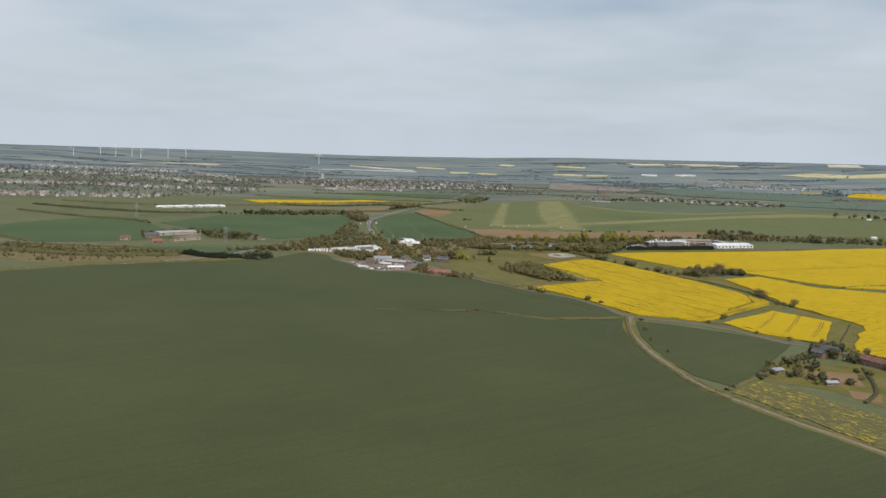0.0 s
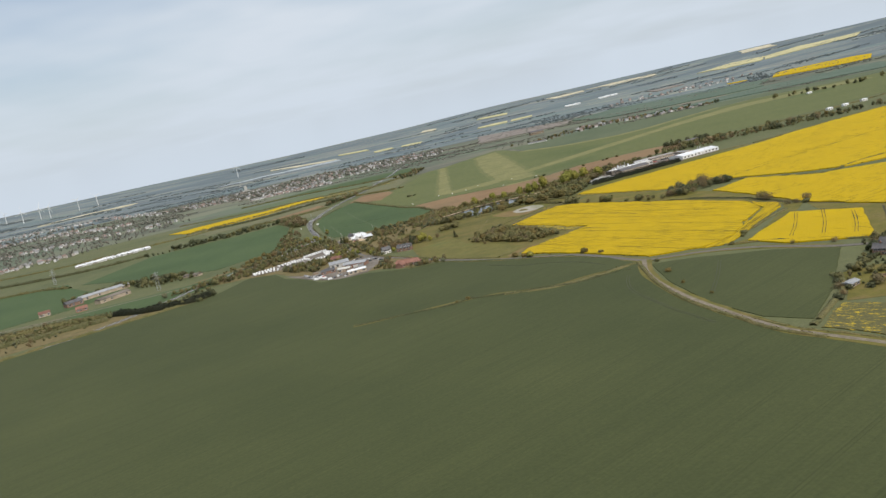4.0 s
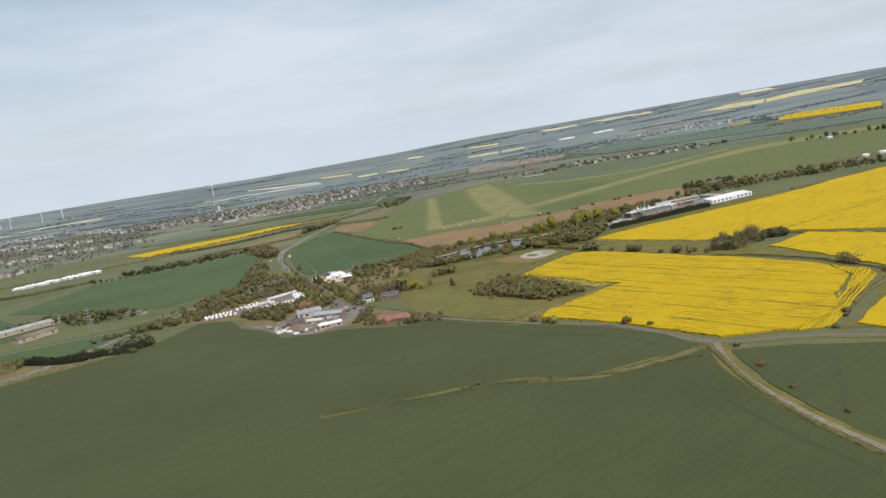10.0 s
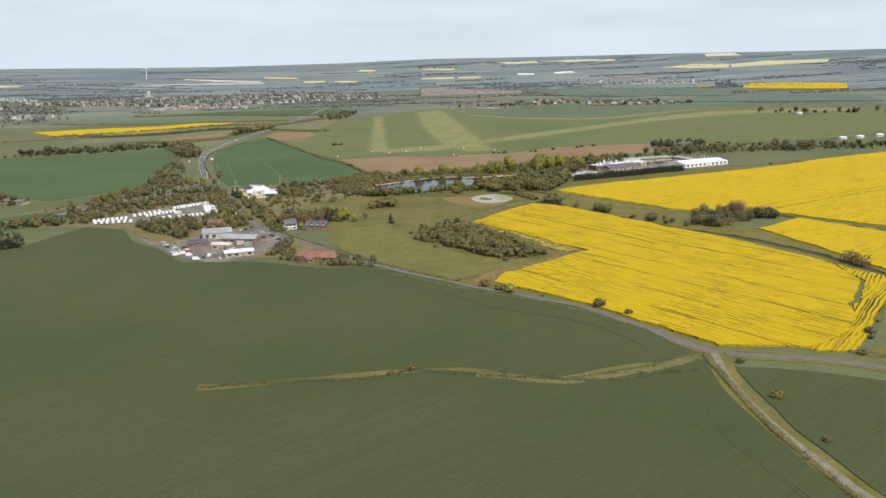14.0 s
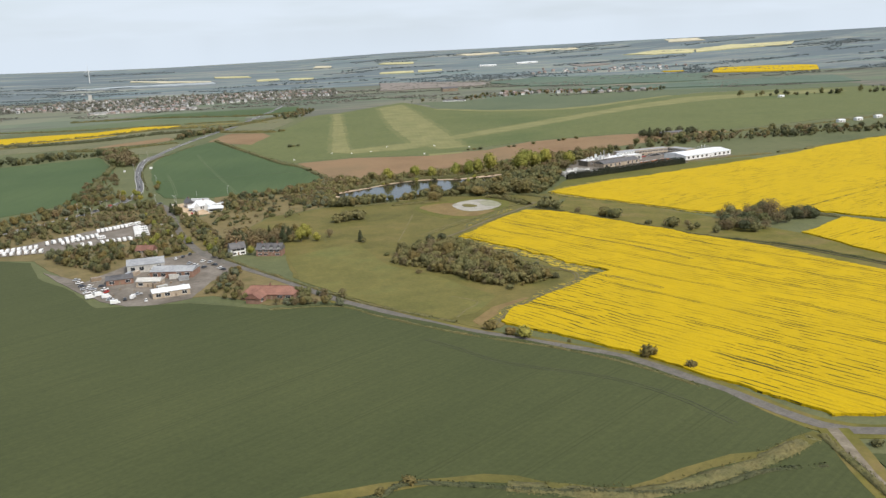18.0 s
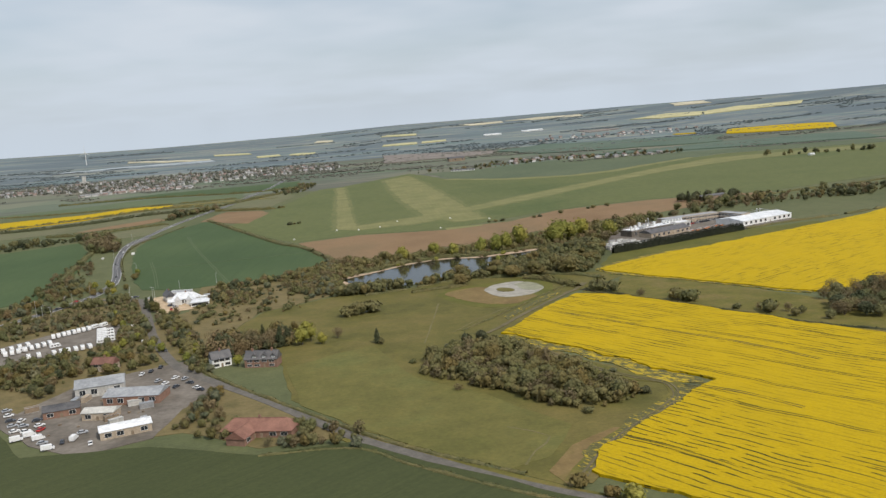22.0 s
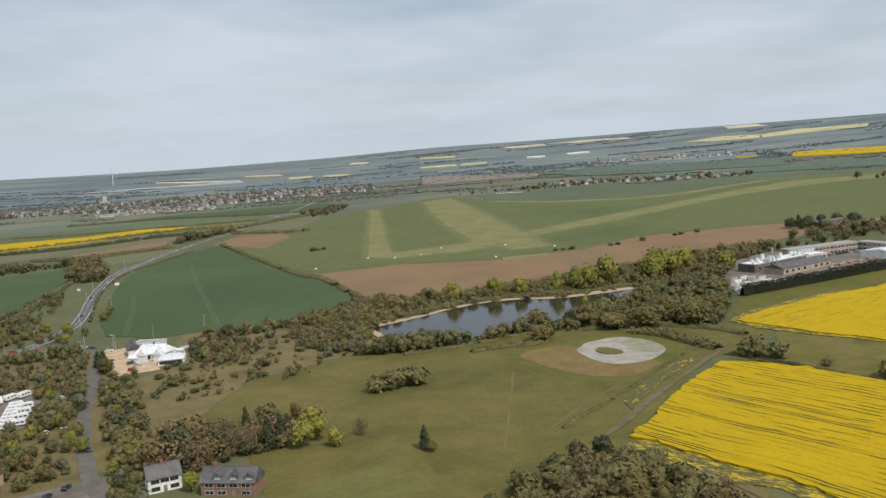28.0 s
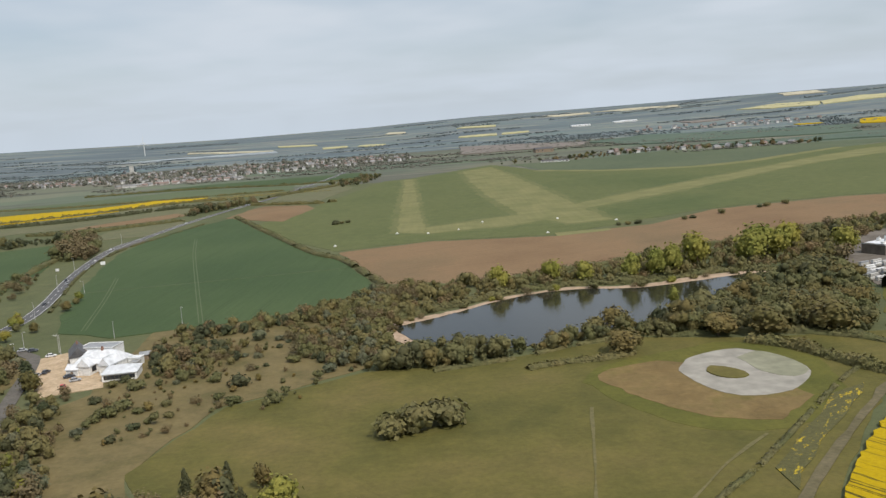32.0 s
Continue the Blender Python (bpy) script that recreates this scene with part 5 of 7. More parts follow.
for x, y, s, w, k in [(-36, 1060, 1.15, .9, 'bare'), (-18, 1058, 1.1, 1.1, 'bare'), (-2, 1072, 1.0, 1.1, 'bud'), (14, 1064, .95, 1.1, 'fresh'), (-32, 1046, 1.2, .9, "conifer"), (-27, 1040, .9, 1, "conifer"), (-21, 1043, 1.0, .9, "bare"), (-12, 1052, .9, 1, "bare"), (-7, 1050, .9, .9, "bare"), (0, 1052, .95, .9, "conifer"), (4, 1060, .85, .9, "conifer"), (12, 1050, .8, 1, "fresh"), (17, 1056, .75, 1, "fresh"), (23, 1048, .7, 1, "fresh"), (32, 1056, .7, 1, "bare"), (6, 1066, .7, .9, "conifer"), (52, 1035, .65, .9, "conifer"), (54, 1031, .45, 1, "olive"), (96, 1007, .7, 1, "deep"), (88, 1004, .6, 1, "olive"), (104, 1007, .75, 1, "deep"), (-22, 1022, .55, 1, "fresh"), (-40, 1052, .7, 1.1, "olive"), (-87, 1197, .85, 1.1, "conifer"), (-92, 1206, .8, 1, "conifer"), (-84, 1190, .7, 1, "bud"), (-10, 1084, .55, .8, "conifer"), (0, 1086, .6, .8, "conifer"), (9, 1083, .55, .8, "bud"), (-4, 1062, .9, 1.1, "bare"), (-15, 1066, .9, 1.2, "bare"), (-26, 1062, .85, 1.2, "bare"),
                      (138, 1203, .95, 1.3, "bud"), (128, 1202, .8, 1.2, "olive"), (205, 1190, .9, 1.3, "bud"), (213, 1196, .8, 1.2, "bud"), (236, 1196, .9, 1.3, "bud"), (244, 1204, .75, 1.2, "bud"), (175, 1238, .7, .8, "fresh"),
                      (175, 1296, 1.32, .8, "fresh"), (190, 1302, 1.40, .8, "fresh"), (200, 1305, 1.64, .8, "fresh"), (214, 1308, 1.72, .85, "fresh"), (152, 1299, 1.25, .9, "fresh"), (135, 1303, 1.18, .9, "fresh"), (108, 1298, 1.18, .9, "fresh"), (84, 1284, .75, .9, "olive"), (250, 1318, 1.79, 1.1, "fresh"), (258, 1324, 1.79, 1.1, "fresh"), (266, 1320, 1.48, 1, "fresh"), (285, 1345, 1.56, 1, "fresh"), (305, 1352, 1.05, 1, "olive"), (318, 1362, 1.0, 1.1, "olive"), (300, 1310, 1.40, 1, "fresh"), (330, 1368, 1.0, 1, "deep"), (62, 1290, .8, 1, "bare"), (54, 1296, .9, 1.1, "bare"), (46, 1304, .8, 1.2, "bare")]:
    tree(k, x, y, s, w)
# trees of the hedge clump between the rape fields
for i, (x, y) in enumerate(points_in([(284, 968), (304, 1006), (322, 1030), (346, 1024), (374, 1002), (372, 990), (340, 984), (306, 962)], 40, 3, 4.5)):
    tree(["olive", "bare", "bare", "deep"][i % 4], x, y, 0.8, 1.15)
tree('bare', 344, 1006, 1.25, 1.0)
tree('bare', 350, 1010, 1.15, 1.0)
for i, (x, y) in enumerate(points_in([(262, 1010), (270, 1014), (288, 976), (282, 970)], 6, 9, 6)):
    tree(["olive", "bare"][i % 2], x, y, 0.5, 1.1)
# main road belt, lane sides, estate edges
for i, (x, y) in enumerate(points_in([(-300, 1060), (-205, 1080), (-170, 1160), (-160, 1240), (-190, 1180), (-262, 1100), (-330, 1030)], 60, 5, 5)):
    tree(["olive", "deep", "olive", "bare"][i % 4], x, y, 0.62, 1.0)
for i, (x, y) in enumerate(points_in([(-212, 1165), (-165, 1270), (-160, 1330), (-178, 1340), (-200, 1260), (-250, 1160)], 30, 6, 5)):
    tree(["olive", "bud", "olive"][i % 3], x, y, 0.6, 1.0)
for i, (x, y) in enumerate(points_in([(-98, 1060), (-70, 1050), (-64, 1075), (-84, 1120), (-98, 1150), (-104, 1195), (-112, 1190), (-97, 1110)], 34, 7, 4)):
    tree(["olive", "bud", "olive", "fresh"][i % 4], x, y, 0.52, 1.0)
for i, (x, y) in enumerate(points_in([(-155, 1052), (-110, 1000), (-104, 1026), (-62, 1046), (-100, 1076), (-140, 1078)], 34, 8, 5)):
    tree(["olive", "bud", "olive", "deep"][i % 4], x, y, 0.55, 1.0)
for i, (x, y) in enumerate(points_in([(-80, 1160), (-72, 1180), (-46, 1070), (-36, 1010), (-46, 1020), (-66, 1100)], 30, 11, 4)):
    tree(["olive", "deep", "olive", "fresh"][i % 4], x, y, 0.45, 1.0)
for i, (x, y) in enumerate(points_in([(-44, 940), (-30, 985), (-20, 940), (-14, 900), (30, 896), (16, 892), (-40, 922)], 22, 12, 4)):
    tree(["olive", "bud", "bare"][i % 3], x, y, 0.42, 1.0)
for i, (x, y) in enumerate(points_in([(-170, 1262), (-130, 1275), (-112, 1290), (-125, 1400), (-135, 1340), (-165, 1300)], 18, 13, 5)):
    tree(["bud", "fresh", "olive"][i % 3], x, y, 0.5, 1.0)
# shrubs over the rough ground
for i, (x, y) in enumerate(points_in([(-60, 1178), (-46, 1215), (-48, 1270), (20, 1296), (48, 1300), (50, 1240), (30, 1180), (-20, 1140), (-40, 1110), (-54, 1130)], 60, 14, 4)):
    bush(["olive", "olive", "blue", "deep", "bare"][i % 5], x, y, 0.5 + 0.7 * noise.noise((x * .05, y * .05, 2)) ** 2 + 0.25 * (i % 3), 1.2)
ROUGH = [[(-58, 1240), (-46, 1216), (-30, 1212), (-16, 1205), (0, 1222), (-6, 1262), (-30, 1275), (-52, 1272)], [(-56, 1180), (-44, 1200), (-20, 1200), (10, 1190), (30, 1176), (14, 1150), (-20, 1130), (-44, 1120), (-56, 1140)], [(0, 1270), (46, 1320), (54, 1250), (40, 1186), (10, 1200), (4, 1240)]]
for k, poly in enumerate(ROUGH):
    wood("scrub", poly, (80, 70, 330)[k], ["olive", "olive", "olive", "bud", "bare"], (0.34, 0.36, 0.44)[k], "low mixed scrub on tawny rough grass", 80 + k, 1.9)
for k, (poly, n_) in enumerate((([(-300, 1062), (-205, 1082), (-200, 1100), (-137, 1162), (-108, 1172), (-96, 1200), (-112, 1245), (-150, 1252), (-190, 1180), (-262, 1100), (-330, 1030)], 290), ([(-212, 1165), (-160, 1262), (-152, 1330), (-170, 1345), (-200, 1260), (-260, 1150)], 105), ([(-155, 1052), (-112, 1000), (-106, 1028), (-62, 1050), (-90, 1085), (-100, 1104), (-122, 1090), (-160, 1074)], 120), ([(-94, 1090), (-78, 1118), (-94, 1190), (-104, 1230), (-108, 1172), (-94, 1150)], 70), ([(-82, 1170), (-70, 1190), (-42, 1070), (-32, 1012), (-44, 1022), (-66, 1100)], 90), ([(-44, 934), (-34, 985), (-24, 950), (-24, 930)], 24), ([(6, 925), (30, 900), (40, 882), (10, 894), (-4, 892)], 26))):
    wood("roadside_thicket", poly, n_, ["olive", "olive", "olive", "blue", "bare"], 0.55, "dense olive thicket of thorn and willow", 90 + k, 2.8)

wood("lake_wood_south", [(36, 1176), (68, 1172), (100, 1180), (134, 1192), (150, 1184), (190, 1184), (222, 1166), (240, 1190), (262, 1230), (280, 1284), (264, 1286), (240, 1276), (205, 1244), (176, 1220), (146, 1203), (118, 1191), (92, 1184), (58, 1198)], 560, ["olive", "olive", "olive", "deep", "bud"], 0.8, "dense olive willow scrub along the lake's near bank", 21, 2.4)
wood("lake_wood_north", [(48, 1250), (76, 1268), (106, 1289), (138, 1299), (180, 1292), (226, 1300), (256, 1290), (285, 1290), (320, 1350), (380, 1392), (400, 1430), (300, 1396), (220, 1362), (150, 1334), (95, 1320), (52, 1326), (40, 1300)], 560, ["olive", "olive", "olive", "bud", "bare"], 0.68, "mixed spring woodland along the lake's far bank", 22, 3.0)
wood("lake_scrub_west", [(10, 1286), (20, 1296), (46, 1320), (50, 1245), (38, 1186), (24, 1180), (20, 1200), (26, 1250)], 160, ["olive", "olive", "bare", "blue"], 0.55, "low olive scrub at the lake's end", 23, 2.2)
wood("copse", [(74, 998), (64, 968), (82, 944), (97, 919), (108, 901), (122, 893), (138, 893), (146, 904), (141, 931), (132, 956), (124, 980), (106, 1008)], 470, ["olive", "olive", "olive", "bare", "olive", "bud"], 0.62, "low copse of willow and thorn on the meadow", 24, 2.2)
wood("tree_belt_west", [(-480, 1600), (-399, 1672), (-325, 1708), (-240, 1740), (-238, 1700), (-312, 1655), (-461, 1612)], 120, ["deep", "olive", "deep"], 0.9, "dark belt of trees above the wheat", 25, 5)
wood("hedge_clump", [(-168, 1880), (-150, 1880), (-125, 1940), (-88, 2010), (-100, 2035), (-150, 1940)], 60, ["deep", "olive", "bare"], 0.9, "dark clump of trees along the main road", 33, 5)
wood("hedge_clump", [(-10, 2285), (30, 2180), (60, 2230), (95, 2440), (60, 2430)], 70, ["olive", "deep", "bare"], 0.8, "hedgerow trees at the airfield corner", 34, 5)
wood("roadside_trees", [(-232, 1694), (-201, 1676), (-176, 1600), (-172, 1552), (-200, 1560), (-214, 1630)], 80, ["bare", "bare", "olive"], 1.15, "roadside trees at the bend", 26, 5)
wood("factory_wood", [(290, 1285), (330, 1345), (380, 1392), (500, 1430), (640, 1440), (760, 1430), (900, 1470), (900, 1500), (640, 1490), (560, 1500), (500, 1520), (490, 1490), (400, 1430), (310, 1390)], 190, ["olive", "deep", "bare", "olive"], 0.9, "belt of mixed trees behind the factory", 27, 5)
wood("shed_wood", [(501, 1511), (520, 1462), (595, 1448), (658, 1436), (747, 1478), (800, 1500), (730, 1530), (640, 1515), (600, 1545), (570, 1530)], 120, ["olive", "deep", "deep", "bud", "bare"], 0.85, "belt of dark and budding trees below the airfield sheds", 35, 5)
wood("farm_trees", [(-480, 1205), (-450, 1250), (-380, 1295), (-350, 1235), (-290, 1230), (-290, 1195), (-350, 1180), (-400, 1240)], 100, ["deep", "olive"], 0.8, "dark trees round the farm", 28, 5)
wood("farm_wood", [(-310, 985), (-250, 1050), (-225, 1000), (-240, 975)], 60, ["deep", "deep", "olive"], 0.75, "block of dark conifers by the field", 29, 4)
wood("scrub_west", [(-600, 1050), (-440, 1050), (-340, 1000), (-380, 940), (-487, 900), (-600, 960)], 150, ["olive", "blue", "bare"], 0.5, "brown and green scrub between the fields", 30, 5)
wood("house_trees", [(300, 604), (330, 590), (340, 520), (310, 545), (290, 560), (282, 540), (262, 478), (250, 490), (240, 520), (262, 548), (292, 585)], 80, ["deep", "bare", "olive", "deep"], 0.55, "garden trees round the houses", 31, 5)

for i, (x, y) in enumerate(points_in([(486, 1512), (560, 1520), (580, 1560), (545, 1556), (500, 1548), (480, 1530)], 16, 44, 7)):
    if abs(x - 524) > 22 or abs(y - 1532) > 9:
        tree(["deep", "conifer", "deep"][i % 3], x, y, 0.95, 1.2)

hedge([(50, 1256), (76, 1271), (106, 1289), (140, 1299), (180, 1291), (226, 1300), (252, 1291)], 8.0, 4.0, "olive", "willow scrub close behind the sandy bank", 0.02, 12, 0.5)
for x, y, sz, wd in ((186, 1173, 1.15, 1.5), (211, 1174, 1.05, 1.6), (131, 1170, 0.9, 1.6), (170, 1180, 0.8, 1.5)):
    tree("bud", x, y, sz, wd)

# bushes breaking up the sandy bank
for i, (x, y) in enumerate(((58, 1250), (63, 1252), (84, 1266), (99, 1276), (103, 1277), (118, 1283), (131, 1287), (134, 1288), (152, 1285), (171, 1279), (175, 1279), (192, 1283), (205, 1287), (212, 1288), (228, 1290))):
    bush(["olive", "bare", "olive", "fresh"][i % 4], x, y, 0.75 + 0.2 * (i % 3), 1.0)

# uneven top and ragged edge of the copse
for i, (x, y) in enumerate(points_in([(76, 996), (68, 970), (84, 946), (100, 920), (112, 904), (136, 898), (142, 908), (136, 938), (126, 966), (106, 1002)], 26, 77, 6)):
    tree(["olive", "bare", "olive", "bud", "olive"][i % 5], x, y, 0.62 + 0.05 * (i % 5), 1.0)
for i, (x, y) in enumerate(((64, 988), (76, 938), (118, 889), (148, 902), (147, 934), (138, 958), (130, 978), (118, 1000), (108, 1014), (86, 1006))):
    bush(["olive", "bare", "olive", "deep", "blue"][i % 5], x, y, 0.6 + 0.18 * (i % 4), 1.15)
hedge([(-600, 1010), (-540, 990), (-470, 975), (-410, 985), (-350, 1000)], 34, 2.6, "olive", "broad brown and olive scrub between the fields", -0.1, 40, 0.6)
hedge([(-600, 1040), (-500, 1030), (-430, 1035), (-350, 1020)], 20, 2.4, "olive", "broad olive scrub along the farm road", -0.05, 26, 0.55)
hedge([(-345, 1010), (-300, 985), (-255, 985), (-235, 1000)], 10, 7.0, "yew", "dark dense conifer belt beside the wheat", -0.4, 40, 0.4, lump_by=0.3)
hedge([(-740, 1180), (-650, 1130), (-578, 1070)], 4, 2.5, "olive", "field hedge beyond the farm", 0.05, 6, 0.5)
hedge([(-535, 1390), (-600, 1440), (-700, 1470), (-860, 1560)], 7, 4, "olive", "tall hedge below the park homes", 0.05, 7, 0.6)
hedge([(-900, 1830), (-760, 1790), (-640, 1800), (-520, 1850), (-400, 1900)], 6, 3.5, "olive", "field hedge near the suburb", 0.05, 6, 0.6)
hedge([(-480, 1640), (-600, 1600), (-760, 1640), (-900, 1700)], 9, 4.5, "deep", "dark tree line above the fields", 0.05, 8, 0.6)

# scattered shrubs at the airfield's edges
for k, (x, y) in enumerate(((238, 1510), (246, 1512), (254, 1511), (292, 1513), (300, 1516), (330, 1531), (372, 1550), (380, 1553), (18, 1672), (24, 1676), (30, 1680), (400, 1560))):
    bush(["deep", "olive"][k % 2], x, y, 0.8 + 0.2 * (k % 3), 1.3)

hedge([(176, 1168), (187, 1156), (193, 1136), (199, 1119)], 6.0, 3.6, "olive", "thick dark thorn hedge beside the dried pond", -0.2, 16, 0.45)
hedge([(92, 1160), (106, 1163), (120, 1163), (132, 1166)], 4.0, 2.4, "olive", "line of low scrub along the meadow edge", 0.05, 12, 0.4)

# hedge trees and shrubs round the house plots
for i, (x, y) in enumerate(((238, 524), (243, 530), (233, 512), (236, 506), (246, 500), (258, 498), (264, 494), (272, 490), (280, 486), (250, 505), (228, 498), (222, 492), (300, 520), (306, 512), (294, 500), (286, 560), (280, 556), (274, 552), (296, 582), (308, 590))):
    bush(["deep", "olive", "bare", "deep"][i % 4], x, y, 0.9 + 0.2 * (i % 3), 1.1)
for x, y, k in ((292, 574, "deep"), (298, 580, "bare"), (306, 584, "deep"), (312, 576, "deep"), (318, 566, "bare"), (300, 560, "deep"), (310, 552, "olive")):
    tree(k, x, y, 0.75, 1.1)

wood("tree_clump", [(-38, 1044), (-26, 1036), (-12, 1044), (6, 1052), (10, 1066), (-6, 1074), (-26, 1070), (-38, 1058)], 46, ["bare", "deep", "bare", "bud"], 0.95, "brown leafless trees and dark evergreens above the cottages", 101, 4.0)

for k, (poly, n_, sz) in enumerate((([(-46, 1262), (-20, 1272), (20, 1290), (46, 1318), (52, 1290), (20, 1270), (-14, 1254), (-40, 1244)], 130, 0.55), ([(-50, 1226), (-44, 1196), (-24, 1190), (-12, 1206), (-18, 1230), (-40, 1240)], 70, 0.5), ([(30, 1176), (50, 1200), (46, 1240), (26, 1236), (14, 1200)], 70, 0.5))):
    wood("thorn_scrub", poly, n_, ["olive", "olive", "bare", "deep"], sz, "dense olive thorn scrub by the wheat and lake", 120 + k, 2.2)
wood("roadside_belt", [(-180, 1290), (-162, 1300), (-166, 1420), (-182, 1500), (-200, 1500), (-200, 1300)], 90, ["bare", "olive", "deep", "olive"], 0.62, "mixed brown and green trees along the main road", 130, 4.0)


# ---- buildings ----
r_ = random.Random(4)
def house(name, x, y, turn, L, W, H, rise, wall, roof, label, windows=4, storeys=1, chimney=0, hip=0.0, over=0.35, category="house", door=True, glazed=False, group=""):
    """A building with its long side along its own x: walls, a ridged roof, windows in frames, a door and chimneys."""
    top = empty(name, pose(x, y, relief(x, y), 0, 0, turn))
    bm = bmesh.new()
    box(bm, -L / 2, -W / 2, -0.3, L / 2, W / 2, H)
    if not hip and rise:
        for s in (-1, 1):
            vs = [bm.verts.new((s * L / 2, -W / 2, H)), bm.verts.new((s * L / 2, W / 2, H)), bm.verts.new((s * L / 2, 0, H + rise))]
            vs2 = [bm.verts.new((v.co.x - s * 0.25, v.co.y, v.co.z)) for v in vs]
            bm.faces.new(vs); bm.faces.new(vs2)
    part("wall", bm, wall, top)
    if rise:
        o, t = over, 0.22
        bm = bmesh.new()
        lo = H - o * rise / (W / 2)
        a = [(-L / 2 - o, -W / 2 - o, lo), (L / 2 + o, -W / 2 - o, lo), (L / 2 + o, W / 2 + o, lo), (-L / 2 - o, W / 2 + o, lo), (-L / 2 - o + hip, 0, H + rise), (L / 2 + o - hip, 0, H + rise)]
        vs = [bm.verts.new(p) for p in a]
        up = [bm.verts.new((p[0], p[1], p[2] + t)) for p in a]
        for q in ((0, 1, 5, 4), (2, 3, 4, 5), (0, 4, 3), (1, 2, 5)):
            bm.faces.new([up[k] for k in q])
            if len(q) == 4 or hip:
                bm.faces.new([vs[k] for k in q])
        for i, j in ((0, 1), (1, 2), (2, 3), (3, 0)):
            bm.faces.new((vs[i], vs[j], up[j], up[i]))
        bmesh.ops.recalc_face_normals(bm, faces=bm.faces)
        rf = part("roof", bm, roof, top)
        bm = bmesh.new()
        box(bm, -L / 2 - o + hip, -0.16, H + rise + t - 0.08, L / 2 + o - hip, 0.16, H + rise + t + 0.10)
        part("ridge", bm, roof, rf)
    else:
        bm = bmesh.new()
        box(bm, -L / 2 - 0.1, -W / 2 - 0.1, H, L / 2 + 0.1, W / 2 + 0.1, H + 0.25)
        rf = part("roof", bm, roof, top)
        bm = bmesh.new()
        for x0, y0, x1, y1 in ((-L / 2 - .15, -W / 2 - .15, L / 2 + .15, -W / 2 + .15), (-L / 2 - .15, W / 2 - .15, L / 2 + .15, W / 2 + .15), (-L / 2 - .15, -W / 2 + .15, -L / 2 + .15, W / 2 - .15), (L / 2 - .15, -W / 2 + .15, L / 2 + .15, W / 2 - .15)):
            box(bm, x0, y0, H + 0.25, x1, y1, H + 0.55)
        part("parapet", bm, wall, rf)
    for k in range(chimney):
        bm = bmesh.new()
        cx = (k - (chimney - 1) / 2) * L * 0.6
        box(bm, cx - 0.45, -0.4, H + rise - 1.0, cx + 0.45, 0.4, H + rise + 1.3)
        ch = part("chimney", bm, "brick", rf)
        bm = bmesh.new()
        cyl(bm, cx - 0.2, 0, H + rise + 1.3, H + rise + 1.7, 0.12, 0.1, 6)
        cyl(bm, cx + 0.2, 0, H + rise + 1.3, H + rise + 1.7, 0.12, 0.1, 6)
        part("chimney_pot", bm, "tile", rf)
    sh = H / storeys
    for side in (-1, 1):
        for s in range(storeys):
            for k in range(windows):
                cx = (k + 0.5) / windows * (L - 1.5) - (L - 1.5) / 2
                if door and side < 0 and s == 0 and k == windows // 2:
                    bm = bmesh.new()
                    box(bm, cx - 0.55, -W / 2 - 0.07, 0, cx + 0.55, -W / 2 + 0.02, 2.05, 0.02)
                    part("door", bm, "timber", top)
                    continue
                ww = min(1.3, (L / windows) * 0.36) if not glazed else (L / windows) * 0.44
                z0, z1 = s * sh + sh * 0.32, s * sh + sh * 0.8
                yy = side * W / 2
                bm = bmesh.new()
                box(bm, cx - ww - .1, yy - 0.05, z0 - .1, cx + ww + .1, yy + 0.05, z1 + .1)
                fr = part("window_frame", bm, "white" if wall != "white" else "timber", top)
                bm = bmesh.new()
                box(bm, cx - ww, yy - 0.075, z0, cx - 0.05, yy + 0.075, z1)
                box(bm, cx + 0.05, yy - 0.075, z0, cx + ww, yy + 0.075, z1)
                part("pane", bm, "glass", fr)
    return tagged(top, label, category, group)


# the white roadside house with its wings
house("roadside_house", -66, 1217, -18, 17, 12, 3.6, 3.6, "white", "white_roof", "large white-rendered roadside house with white roofs", 5, 1, 1, hip=2.5, category="house")
house("function_room", -55, 1201, 3, 12.5, 11, 3.0, 1.7, "white", "white_roof", "low white function room with a glazed front", 7, 1, 0, hip=2.5, category="building", glazed=True, door=False)
house("house_wing", -79, 1228, 108, 14, 6.5, 4.6, 3.4, "white", "slate", "white gabled wing under a dark slate roof", 3, 2, 1, category="house")
house("flat_roofed_annexe", -71, 1232, -14, 15, 9, 5.6, 0, "white", "grey_roof", "flat-roofed annexe behind the white house", 4, 2, 0, category="building")
house("house_porch", -75, 1210, -18, 5, 4, 2.8, 1.4, "white", "white_roof", "small white porch at the house's side", 1, 1, 0, category="building")
house("kitchen_outbuilding", -54, 1218, -10, 5, 4, 2.8, 0, "white", "white_roof", "small white flat-roofed outbuilding beside the house", 1, 1, 0, category="building")
house("kitchen_store", -53, 1212, -10, 3.5, 3.5, 2.6, 0, "concrete", "grey_roof", "small grey store beside the house", 1, 1, 0, category="building")
house("garden_shed", -52, 1225, 12, 4, 3, 2.3, 0.8, "timber", "grey_roof", "small weathered timber garden shed", 1, 1, 0, category="shed")
house("front_gable", -70, 1210, 72, 6, 5, 4.0, 2.6, "white", "white_roof", "white front gable of the roadside house", 1, 1, 0, category="house", door=False)
house("front_gable", -62, 1209, 72, 6, 4.5, 4.0, 2.4, "white", "white_roof", "white front gable of the roadside house", 1, 1, 0, category="house", door=False)
